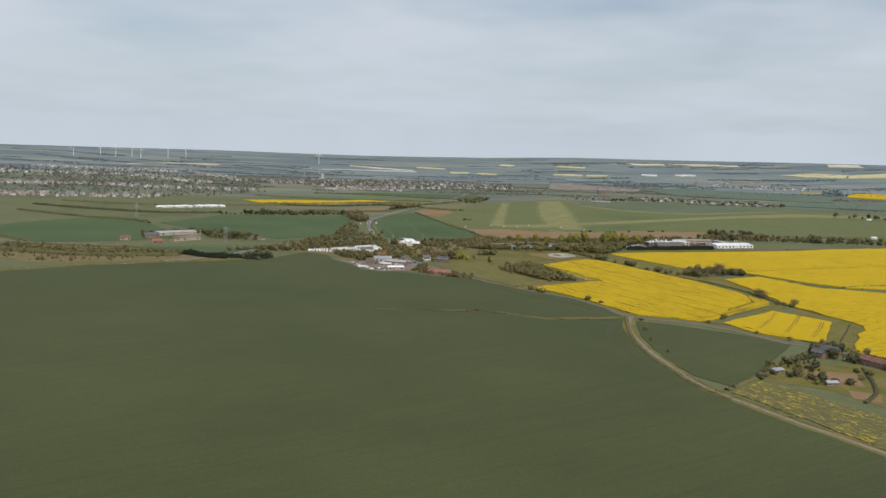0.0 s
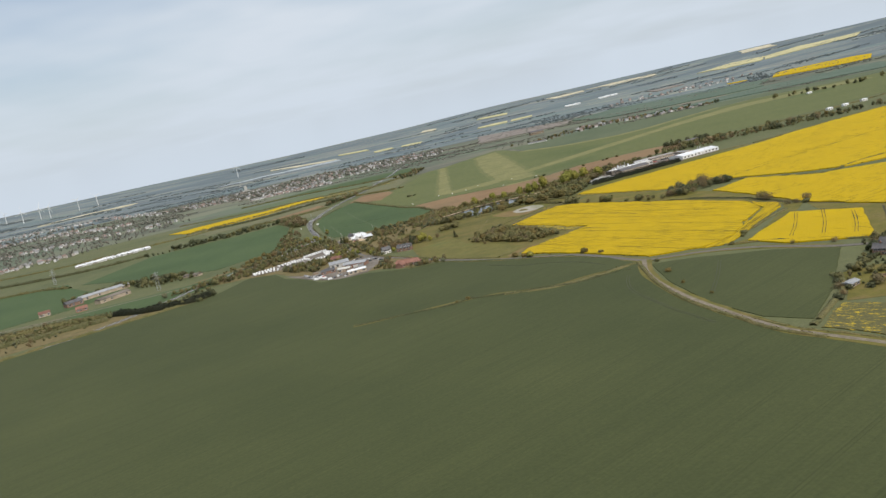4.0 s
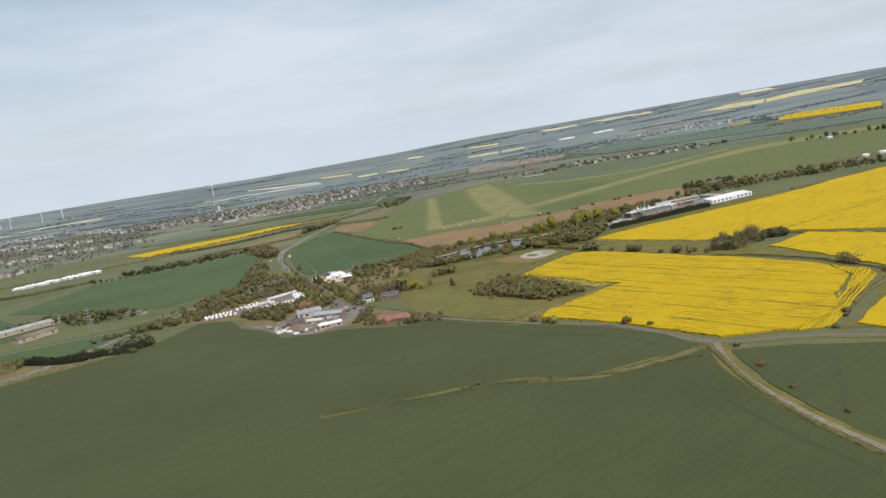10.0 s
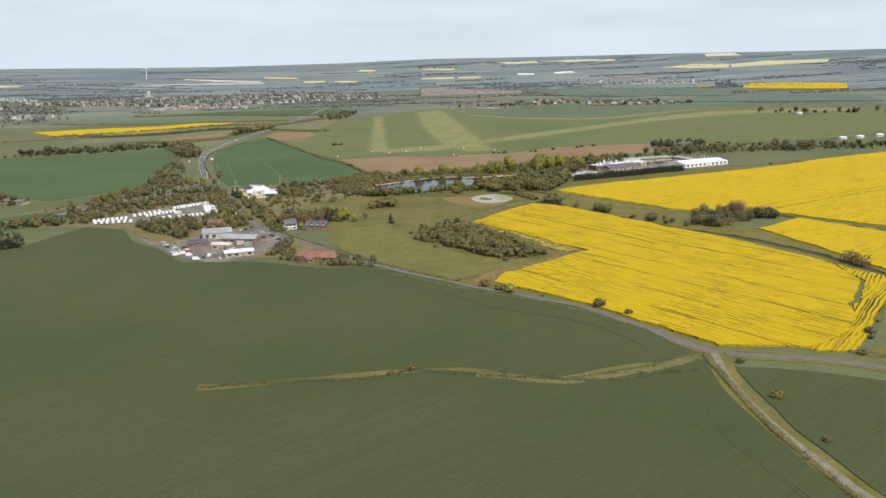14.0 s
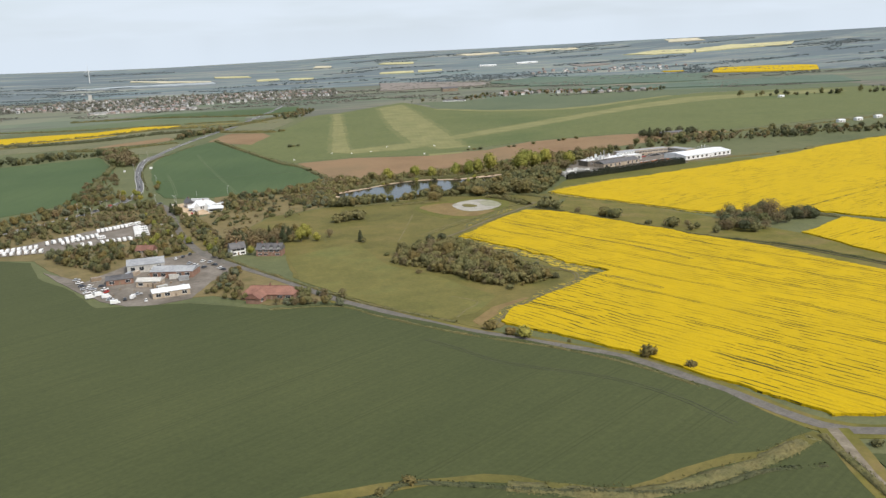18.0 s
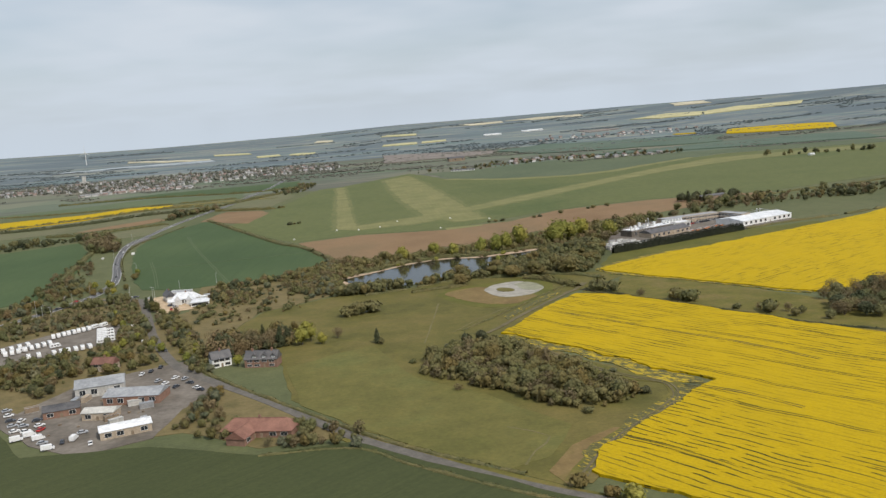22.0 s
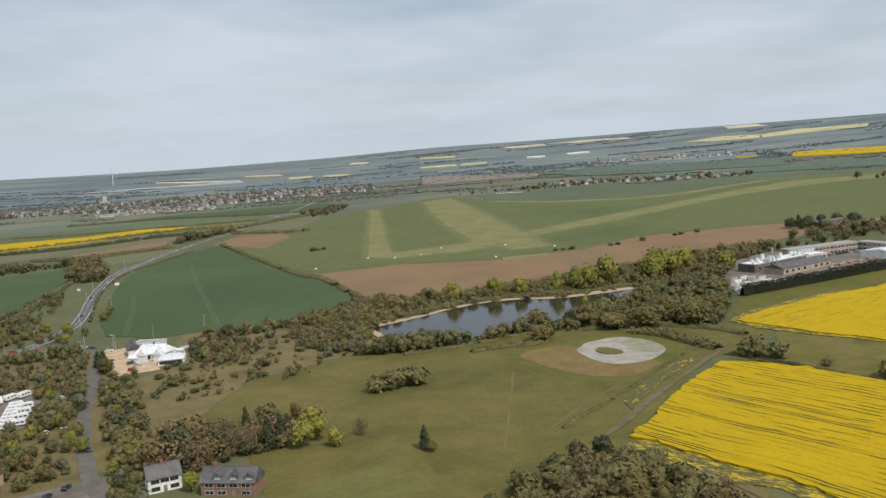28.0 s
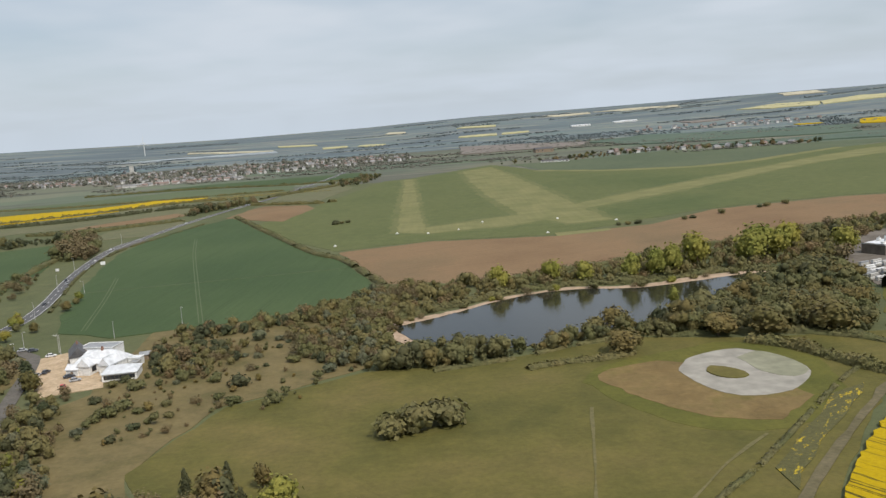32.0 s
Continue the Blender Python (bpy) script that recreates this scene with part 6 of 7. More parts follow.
# cottages by the lane
house("cottage", -31, 1028, 18, 10, 7, 4.6, 3.2, "white", "slate", "white cottage under a dark slate roof", 3, 2, 1)
house("brick_house", -9, 1018, -18, 17, 8, 4.4, 3.4, "brick", "slate", "brick house with a grey slate roof and white dormers", 4, 2, 2)
for k in (-5, 0, 5):
    dx, dy = k * math.cos(radians(-18)), k * math.sin(radians(-18))
    house("dormer", -9 + dx + 0.9, 1018 + dy - 2.6, 72, 2.6, 1.9, 6.3, 0.9, "white", "slate", "white gabled dormer of the brick house", 1, 1, 0, category="dormer", door=False)
house("lane_bungalow", -9, 917, -20, 29, 11, 3.0, 3.2, "brick", "tile", "long brick bungalow with a red tiled roof", 6, 1, 1, hip=4)
house("bungalow_wing", -16, 911, 62, 11, 8, 3.0, 2.6, "brick", "tile", "brick bungalow wing with a red tiled roof", 2, 1, 0)
# small estate
house("workshop_hall", -86, 1006, 8, 22, 16, 5.0, 2.2, "concrete", "grey_roof", "grey-roofed workshop hall in the yard", 4, 1, 0, category="building")
house("workshop", -66, 984, -14, 26, 14, 4.2, 1.8, "brick", "grey_roof", "brick workshop with a grey sheet roof", 5, 1, 0, category="building")
house("store_shed", -78, 964, -14, 14, 8, 3.6, 1.2, "tan", "concrete", "pale-roofed store shed in the yard", 3, 1, 0, category="shed")
house("white_roofed_shed", -64, 939, 14, 20, 9, 3.6, 1.0, "tan", "white_roof", "low shed with a bright white sheet roof", 4, 1, 0, category="shed")
house("yard_office", -97, 976, 10, 15, 9, 3.4, 1.6, "brick", "slate", "dark-roofed yard office of brick", 3, 1, 0, category="building")
house("yard_cottage", -91, 1046, -20, 12, 7, 4.4, 2.6, "tan", "tile", "tan house among trees behind the yard", 3, 2, 1)
# farm to the west
for (x, y, L, W, H, rise, wall, roof, tn, lab) in ((-428, 1226, 70, 12, 4.5, 2.4, "tan", "grey_roof", 40, "long pale-roofed farm barn"), (-394, 1158, 46, 13, 4.5, 2.4, "tan", "hard", 52, "broad tan farm building with a pale roof"), (-452, 1176, 22, 14, 5, 3, "brick", "slate", 40, "brick farm building under slate"), (-474, 1134, 14, 8, 4.5, 2.6, "tan", "tile", 20, "tan farmhouse with a tiled roof"), (-418, 1110, 14, 8, 4, 2.5, "brick", "tile", 20, "brick farm cottage with a tiled roof"), (-300, 1206, 30, 8, 3, 1.4, "tan", "hard", -30, "low pale farm shed by the field")):
    house("farm_building", x, y, tn, L, W, H, rise, wall, roof, lab, 4, 1, 0, category="building", group="farm buildings")
# houses to the east
for (x, y, L, W, tn, wall, roof, lab) in ((322, 540, 20, 8, -62, "brick", "tile", "terrace of brick houses with red roofs"), (331, 520, 18, 8, -62, "brick", "tile", "brick house pair with red roofs"), (290, 562, 9, 6, -50, "brick", "slate", "small brick outbuilding by the lane"), (303, 572, 13, 8, -50, "brick", "slate", "brick house with a slate roof by the lane"), (240, 511, 9, 6, 30, "timber", "grey_roof", "timber shed among bushes"), (266, 482, 8, 4, 10, "timber", "grey_roof", "low grey-roofed garden shed")):
    house("lane_house", x, y, tn, L, W, 4.4 if wall != "timber" else 2.4, 2.6 if wall != "timber" else 0.9, wall, roof, lab, 3, 2 if wall == "brick" else 1, 1 if wall == "brick" else 0, group="houses by the eastern lane")
# factory
r0 = random.Random(12)
house("warehouse", 457, 1328, 20, 70, 32, 4.6, 2.2, "white", "white_roof", "long white warehouse with a white sheet roof", 10, 1, 0, category="building")
house("dark_roofed_hall", 351, 1302, 23, 52, 15, 4.4, 2.6, "tan", "slate", "factory hall with tan walls and a dark roof", 8, 1, 0, category="building")
house("process_hall", 344, 1321, 23, 60, 14, 5.6, 0, "hard", "white_roof", "brown-walled factory hall with a white flat roof", 6, 1, 0, category="building")
house("office_block", 404, 1358, 12, 68, 12, 7.0, 0, "tan", "grey_roof", "long tan two-storey office block", 18, 2, 0, category="building")
house("office_wing", 447, 1348, -72, 30, 12, 7.0, 0, "tan", "grey_roof", "tan two-storey office wing", 7, 2, 0, category="building")
house("link_building", 380, 1332, 18, 22, 10, 5.5, 0, "concrete", "white_roof", "pale link building with roof plant", 4, 1, 0, category="building")
for k in range(10):
    bm = box(bmesh.new(), 429 + k * 6.2, 1324.4 + k * 2.26, 6.4, 429.5 + k * 6.2, 1342.4 + k * 2.26, 6.6)
    tagged(part("roof_light", bm, "steel"), "narrow translucent roof light on the warehouse", "roof light", "warehouse roof lights")
for k in range(18):
    a, b = r0.uniform(-28, 28), r0.uniform(-5, 5)
    x, y = 344 + a * 0.92 - b * 0.39, 1321 + a * 0.39 + b * 0.92
    ob = empty("roof_unit", pose(x, y, 5.85, 0, 0, 23))
    w_ = r0.uniform(0.8, 2.0)
    part("casing", box(bmesh.new(), -w_, -0.9, 0, w_, 0.9, r0.uniform(0.8, 2.0), 0.08), r0.choice(["white", "steel", "concrete"]), ob)
    part("duct", cyl(bmesh.new(), w_ * 0.4, 0, 0.6, 2.6, 0.25, 0.25, 8), "steel", ob)
    tagged(ob, "pale ventilation unit on the factory roof", "roof unit", "roof plant")


def tank(x, y, r, h, z=0.0, label="white cylindrical factory tank"):
    ob = empty("storage_tank", pose(x, y, z))
    part("shell", cyl(bmesh.new(), 0, 0, 0, h, r, r, 18), "white", ob)
    part("dome", cyl(bmesh.new(), 0, 0, h, h + r * 0.35, r * 1.02, r * 0.25, 18), "steel", ob)
    bm = bmesh.new()
    for k in range(int(h / 0.5)):
        box(bm, r - 0.02, -0.25, 0.3 + k * 0.5, r + 0.06, 0.25, 0.36 + k * 0.5)
    part("ladder", bm, "steel", ob)
    return tagged(ob, label, "tank", "factory tanks")


for k in range(7):
    tank(366 + k * 3.6, 1336 + k * 1.2, 1.5, 8.0)
for k, (x, y, h) in enumerate([(328, 1315, 2.6), (334, 1319, 4.4), (337, 1314, 3.4), (352, 1326, 3.0)]):
    tank(x, y, 1.3, h, 6.1, "white roof-top process vessel")
for x, y, h in ((336, 1309, 13), (340, 1311, 10), (470, 1344, 9), (474, 1345, 9), (348, 1330, 12)):
    ob = empty("flue", pose(x, y, 0))
    part("stack", cyl(bmesh.new(), 0, 0, 0, h, 0.45, 0.38, 12), "steel", ob)
    part("cowl", cyl(bmesh.new(), 0, 0, h, h + 0.5, 0.55, 0.5, 12), "white", ob)
    tagged(ob, "slender steel factory flue beside the halls", "chimney", "factory flues")
for k in range(46):
    a, b = (k % 5) * 8.4 + r_.uniform(-0.8, 0.8), (k // 5) * 2.9 - 2 + r_.uniform(-0.5, 0.5)
    x, y = 280 + a * 0.92 - b * 0.38, 1246 + a * 0.36 + b * 0.92
    ob = empty("beam_stack", pose(x, y, 0.26, 0, 0, 21 + r_.uniform(-3, 3)))
    for q in range(r_.randint(2, 6)):
        bm = bmesh.new()
        box(bm, -3.2, -0.7, q * 0.75, 3.2, 0.7, q * 0.75 + 0.55, 0.05)
        part("beam", bm, r_.choice(["white", "concrete", "concrete", "grey_roof"]), ob)
    tagged(ob, "stack of pale concrete beams in the yard", "beam stack", "stacks in the factory yard")


# ---- vehicles ----
def wheels(top, xs, y, r, w=0.22):
    for x in xs:
        for s in (-1, 1):
            bm = bmesh.new()
            c = bmesh.ops.create_cone(bm, cap_ends=True, segments=14, radius1=r, radius2=r, depth=w)
            bmesh.ops.transform(bm, matrix=pose(x, s * y, r, 90), verts=c["verts"])
            wh = part("wheel", bm, "rubber", top)
            bm = bmesh.new()
            c = bmesh.ops.create_cone(bm, cap_ends=True, segments=10, radius1=r * 0.55, radius2=r * 0.55, depth=w + 0.03)
            bmesh.ops.transform(bm, matrix=pose(x, s * y, r, 90), verts=c["verts"])
            part("rim", bm, "steel", wh)


def profile_body(bm, prof, w, taper=0.0):
    """A body from a side outline (x, z), w wide, drawn in at the top by taper."""
    zt = max(z for _, z in prof)
    zb = min(z for _, z in prof)
    rows = []
    for s in (-1, 1):
        rows.append([bm.verts.new((x, s * (w / 2 - taper * (z - zb) / (zt - zb)), z)) for x, z in prof])
    n = len(prof)
    for i in range(n):
        j = (i + 1) % n
        bm.faces.new((rows[0][i], rows[0][j], rows[1][j], rows[1][i]))
    bm.faces.new(rows[0]); bm.faces.new(rows[1][::-1])
    bmesh.ops.recalc_face_normals(bm, faces=bm.faces)
    return bm


def make_caravan():
    top = empty("caravan")
    prof = [(-2.9, 0.5), (2.9, 0.5), (3.05, 1.1), (2.95, 1.9), (2.5, 2.5), (2.1, 2.62), (-2.4, 2.62), (-2.8, 2.45), (-3.0, 1.8), (-3.0, 0.8)]
    bm = profile_body(bmesh.new(), prof, 2.25, 0.08)
    bmesh.ops.bevel(bm, geom=list(bm.edges), offset=0.06, segments=1, affect="EDGES")
    part("body", bm, "paint_white", top)
    for s in (-1, 1):
        for x0, x1 in ((-2.3, -1.2), (-0.6, 0.4), (1.0, 2.2)):
            bm = bmesh.new()
            box(bm, x0, s * 1.10 - 0.03, 1.35, x1, s * 1.10 + 0.03, 1.95, 0.02)
            part("window", bm, "glass", top)
    bm = bmesh.new()
    box(bm, 2.85, -0.85, 1.3, 3.04, 0.85, 1.85, 0.02)
    part("front_window", bm, "glass", top)
    bm = bmesh.new()
    box(bm, 0.45, -1.15, 0.55, 0.95, -1.06, 2.3, 0.02)
    part("door", bm, "white", top)
    bm = bmesh.new()
    box(bm, -0.3, -0.3, 2.6, 0.4, 0.3, 2.75, 0.04)
    part("roof_vent", bm, "concrete", top)
    bm = bmesh.new()
    box(bm, 2.8, -0.07, 0.42, 4.1, 0.07, 0.54)
    part("drawbar", bm, "steel", top)
    wheels(top, [-0.2], 0.98, 0.33)
    return tagged(top, "white touring caravan parked in a storage row", "caravan", "caravans in the storage yard")


CAR = make_caravan()
spots = []


def row(a, b, n, turn):
    for k in range(n):
        t = k / max(n - 1, 1)
        spots.append((a[0] + (b[0] - a[0]) * t, a[1] + (b[1] - a[1]) * t, turn + r_.uniform(-5, 5)))


row((-157, 1104), (-137, 1122), 8, 112)
row((-139, 1139), (-121, 1153), 8, 110)
row((-118, 1157), (-113, 1160), 2, 60)
row((-128, 1094), (-110, 1101), 6, 110)
row((-141, 1091), (-136, 1093), 2, 110)
row((-197, 1087), (-173, 1096), 8, 100)
row((-194, 1079), (-166, 1081), 7, 95)
row((-168, 1106), (-150, 1124), 6, 112)
row((-105, 1111), (-111, 1143), 7, 12)
row((-101, 1114), (-106, 1140), 4, 12)
spots.append((-132, 1113, 25))
spots.append((-150, 1112, 60))
for k, (x, y, tn) in enumerate(spots):
    m = pose(x, y, 0.26, 0, 0, tn)
    if k == 0:
        CAR.matrix_basis = m
    else:
        copy_thing(CAR, m)


def make_car(paint, word, van=False):
    top = empty("van" if van else "car")
    if van:
        prof = [(-2.5, 0.35), (2.5, 0.35), (2.6, 0.9), (2.0, 1.15), (1.5, 2.0), (1.2, 2.2), (-2.5, 2.25), (-2.6, 1.2)]
        w = 1.95
    else:
        prof = [(-2.1, 0.3), (2.1, 0.3), (2.2, 0.7), (1.2, 0.92), (-1.9, 0.95), (-2.2, 0.75)]
        w = 1.78
    bm = profile_body(bmesh.new(), prof, w, 0.06)
    bmesh.ops.bevel(bm, geom=list(bm.edges), offset=0.05, segments=1, affect="EDGES")
    part("body", bm, paint, top)
    if van:
        bm = bmesh.new()
        box(bm, 1.6, -0.8, 1.25, 1.98, 0.8, 1.75, 0.03)
        part("windscreen", bm, "glass", top)
    else:
        bm = profile_body(bmesh.new(), [(-1.75, 0.92), (1.0, 0.92), (0.35, 1.42), (-1.2, 1.45)], 1.6, 0.16)
        part("cabin_glass", bm, "glass", top)
        bm = profile_body(bmesh.new(), [(-1.25, 1.43), (0.4, 1.41), (0.3, 1.5), (-1.15, 1.52)], 1.34, 0.05)
        part("roof", bm, paint, top)
    for s in (-0.6, 0.6):
        bm = bmesh.new()
        box(bm, 2.05 if not van else 2.5, s - 0.18, 0.58, 2.2 if not van else 2.62, s + 0.18, 0.74, 0.02)
        part("headlight", bm, "steel", top)
    wheels(top, [-1.35, 1.35] if not van else [-1.6, 1.6], w / 2 - 0.1, 0.33)
    return tagged(top, word, "van" if van else "car", "parked vehicles and traffic")


BASE = {"w": make_car("paint_white", "white car standing on tarmac"), "d": make_car("paint_dark", "dark hatchback car standing on tarmac"), "s": make_car("paint_silver", "silver car standing on tarmac"), "r": make_car("paint_red", "small red car standing on tarmac"), "v": make_car("paint_white", "white panel van in the yard", True)}
used = set()


def park(kind, x, y, turn, z=0.3):
    m = pose(x, y, relief(x, y) + z, 0, 0, turn)
    if kind in used:
        copy_thing(BASE[kind], m)
    else:
        used.add(kind)
        BASE[kind].matrix_basis = m


for kind, x, y, tn in (("v", -104, 950, 30), ("v", -99, 944, 25), ("w", -107, 956, 20), ("s", -110, 964, 10), ("d", -106, 970, 15), ("w", -113, 972, 70), ("v", -92, 930, 10), ("d", -88, 936, 100), ("s", -60, 1010, 60), ("w", -56, 1004, 60), ("w", -40, 990, 140), ("d", -44, 1000, 140), ("d", -66, 1030, 80), ("d", -62, 1036, 80), ("s", -82, 945, 20), ("w", -76, 930, 100),
                       ("w", -95, 1243, 10), ("d", -88, 1216, 80), ("s", -90, 1212, 80), ("d", -76, 1206, 30), ("r", -74, 1192, 100), ("s", -72, 1200, 20),
                       ("d", -107, 1256, 20), ("s", -112, 1258, 20), ("r", -152, 1264, 60), ("d", -160, 1240, 55), ("d", -156, 1455, 100), ("w", -163, 1545, 95), ("s", -151, 1440, 278), ("w", -169, 1610, 95), ("w", -140, 1790, 80), ("d", -141, 1370, 95), ("w", -60, 2150, 80), ("s", -100, 1980, 78)):
    park(kind, x, y, tn)
for k in range(26):
    park(r_.choice("wdssdr"), 398 + (k % 13) * 3.4, 1345 + (k % 13) * 1.15 + (k // 13) * 9, 110)
for k in range(14):
    park(r_.choice("wdsv"), 430 + k * 3.1, 1352 + k * 0.9, 110)

# skips, pallets and bins in the factory yard
for k in range(9):
    ob = empty("skip", pose(374 + k * 5.2, 1299 + k * 2.2 + (k % 2) * 3, 0.26, 0, 0, 20))
    bm = profile_body(bmesh.new(), [(-1.4, 0.1), (1.4, 0.1), (1.9, 1.3), (-1.9, 1.3)], 1.8)
    part("body", bm, "orange" if k % 3 else "tan", ob)
    part("rim", box(bmesh.new(), -1.95, -0.95, 1.3, 1.95, 0.95, 1.38), "steel", ob)
    tagged(ob, "orange-brown waste skip in the factory yard", "skip", "skips in the factory yard")


# ---- posts, signs and masts ----
def lamp_post(x, y, h, label="slim grey lamp post beside the road"):
    ob = empty("lamp_post", pose(x, y, relief(x, y), 0, 0, r_.uniform(0, 360)))
    part("shaft", cyl(bmesh.new(), 0, 0, -0.2, h, 0.16, 0.08, 8), "pole", ob)
    part("arm", box(bmesh.new(), -0.05, -0.05, h - 0.15, 1.6, 0.05, h - 0.05), "pole", ob)
    part("lantern", box(bmesh.new(), 1.0, -0.16, h - 0.22, 1.8, 0.16, h - 0.08, 0.03), "white", ob)
    return tagged(ob, label, "lamp post", "posts along the road")


for x, y in ((-109, 1242), (-94, 1250), (-76, 1269), (-49, 1286), (-173, 1233), (-153, 1256), (-156, 1245), (-163, 1211), (-158, 1213), (-146, 1285), (-132, 1330), (-150, 1420), (-166, 1505), (-178, 1590), (-128, 1400), (-92, 1246), (-112, 1260), (-170, 1650)):
    lamp_post(x, y, 8.5 + r_.uniform(-0.8, 1.2))
for x, y, s in ((-93, 1147, 2.0), (-79, 1097, 2.4), (-76, 1156, 2.2), (-148, 1512, 3.4), (-176, 1500, 2.6)):
    ob = empty("road_sign", pose(x, y, 0, 0, 0, r_.uniform(-15, 15)))
    for q in (-0.6, 0.6):
        part("post", cyl(bmesh.new(), q * s / 2.4, 0, -0.2, s * 0.9, 0.05, 0.05, 6), "pole", ob)
    part("panel", box(bmesh.new(), -s / 2, -0.12, s * 0.45, s / 2, -0.06, s * 1.15, 0.02), "white", ob, "blank white sign panel")
    tagged(ob, "white road sign on two posts", "road sign", "signs by the roads")
# white runway markers
for x, y in ((70, 1568), (94, 1552), (208, 1583), (247, 1543), (146, 1600), (120, 1560), (20, 1520), (180, 1500)):
    ob = empty("runway_marker", pose(x, y, 0.2))
    part("board", profile_body(bmesh.new(), [(-1.0, 0), (1.0, 0), (0.1, 1.0), (-0.1, 1.0)], 3.0), "white", ob)
    part("base", box(bmesh.new(), -1.2, -1.6, -0.15, 1.2, 1.6, 0.05), "concrete", ob)
    tagged(ob, "white wedge-shaped marker at the runway edge", "marker", "runway markers")


def lattice_mast(x, y, h):
    ob = empty("pylon", pose(x, y, relief(x, y), 0, 0, 30))
    for sx in (-1, 1):
        for sy in (-1, 1):
            bm = bmesh.new()
            c = bmesh.ops.create_cone(bm, cap_ends=True, segments=5, radius1=0.16, radius2=0.1, depth=1)
            a, b = Vector((sx * 2.6, sy * 2.6, 0)), Vector((sx * 0.4, sy * 0.4, h))
            d = b - a
            bmesh.ops.transform(bm, matrix=Matrix.Translation((a + b) / 2) @ d.to_track_quat("Z", "Y").to_matrix().to_4x4() @ Matrix.Diagonal((1, 1, d.length, 1)), verts=c["verts"])
            part("leg", bm, "steel", ob)
    for k in range(8):
        t = k / 8
        w = 2.6 + (0.4 - 2.6) * t
        part("brace", box(bmesh.new(), -w, -w, h * t, w, -w + 0.14, h * t + 0.14), "steel", ob)
        part("brace", box(bmesh.new(), -w, w - 0.14, h * t, w, w, h * t + 0.14), "steel", ob)
    for t, w in ((0.66, 5.5), (0.8, 4.6), (0.93, 3.8)):
        part("cross_arm", box(bmesh.new(), -w, -0.25, h * t, w, 0.25, h * t + 0.35), "steel", ob)
    return tagged(ob, "grey steel lattice pylon in the fields", "pylon", "pylons")


lattice_mast(-330, 1145, 24)
lattice_mast(-600, 1500, 26)


def turbine(x, y, h, spin):
    ob = empty("wind_turbine", pose(x, y, relief(x, y) - 2, 0, 0, r_.uniform(-25, 25)))
    part("tower", cyl(bmesh.new(), 0, 0, 0, h, 1.5, 0.8, 14), "white", ob)
    part("nacelle", box(bmesh.new(), -1.0, -3.2, h - 0.9, 1.0, 2.0, h + 1.1, 0.3), "white", ob)
    hub = part("hub", cyl(bmesh.new(), 0, -3.8, h - 0.8, h + 0.8, 0.9, 0.6, 10), "white", ob)
    for k in range(3):
        bm = bmesh.new()
        box(bm, -0.9, -4.0, 0, 0.9, -3.75, h * 0.52, 0.05)
        for v in bm.verts:
            v.co.x *= 1 - 0.75 * v.co.z / (h * 0.52)
        bmesh.ops.transform(bm, matrix=Matrix.Translation((0, 0, h)) @ Matrix.Rotation(radians(spin + 120 * k), 4, "Y"), verts=bm.verts)
        part("blade", bm, "white", hub)
    return tagged(ob, "white three-bladed wind turbine on the horizon", "wind turbine", "wind farm")


for k, (x, y) in enumerate(((-1636, 3897), (-1575, 3938), (-1516, 3895), (-1425, 4003), (-1348, 4035), (-1741, 3971), (-1820, 3860), (-709, 4102))):
    turbine(x, y, 52, 17 * k)


# ---- town and distance ----
def settlement(name, areas, label, seed, tall=1.0):
    """Far houses of a town: gabled, in several wall and roof colours, one part for each."""
    top = empty(name)
    r = random.Random(seed)
    walls, roofs = {}, {}
    for x, y in [q for poly, count, gap in areas for q in points_in(poly, count, seed, gap)]:
        L, W, H, rise = r.uniform(6.5, 10.5), r.uniform(5, 6.5), r.uniform(4.0, 5.2) * tall, r.uniform(2.0, 3.0) * tall
        a = radians(r.choice([15, 105, 60, 150]) + r.uniform(-8, 8))
        z = relief(x, y)
        c, s = math.cos(a), math.sin(a)
        P = lambda u, v, w: (x + u * c - v * s, y + u * s + v * c, z + w)
        l2, w2 = L / 2, W / 2
        wv = [P(-l2, -w2, -1), P(l2, -w2, -1), P(l2, w2, -1), P(-l2, w2, -1), P(-l2, -w2, H), P(l2, -w2, H), P(l2, w2, H), P(-l2, w2, H), P(-l2, 0, H + rise), P(l2, 0, H + rise)]
        wf = [(0, 1, 5, 4), (1, 2, 6, 5), (2, 3, 7, 6), (3, 0, 4, 7), (4, 7, 8, 8), (5, 6, 9, 9)]
        o = 0.5
        rv = [P(-l2 - o, -w2 - o, H - .4), P(l2 + o, -w2 - o, H - .4), P(l2 + o, w2 + o, H - .4), P(-l2 - o, w2 + o, H - .4), P(-l2 - o, 0, H + rise + .2), P(l2 + o, 0, H + rise + .2)]
        walls.setdefault(r.choice(["town_wall", "town_white", "town_white"]), []).append((wv, wf))
        roofs.setdefault(r.choice(["town_roof", "town_slate", "town_slate"]), []).append((rv, [(0, 1, 5, 4), (2, 3, 4, 5)]))
    for nm, grp in (("walls", walls), ("roofs", roofs)):
        for m, pcs in grp.items():
            v, f = [], []
            for a, b in pcs:
                f += [tuple(dict.fromkeys(i + len(v) for i in q)) for q in b]
                v += a
            mesh_ob(nm, v, f, m, top)
    return tagged(top, label, "town", "", "stuff")


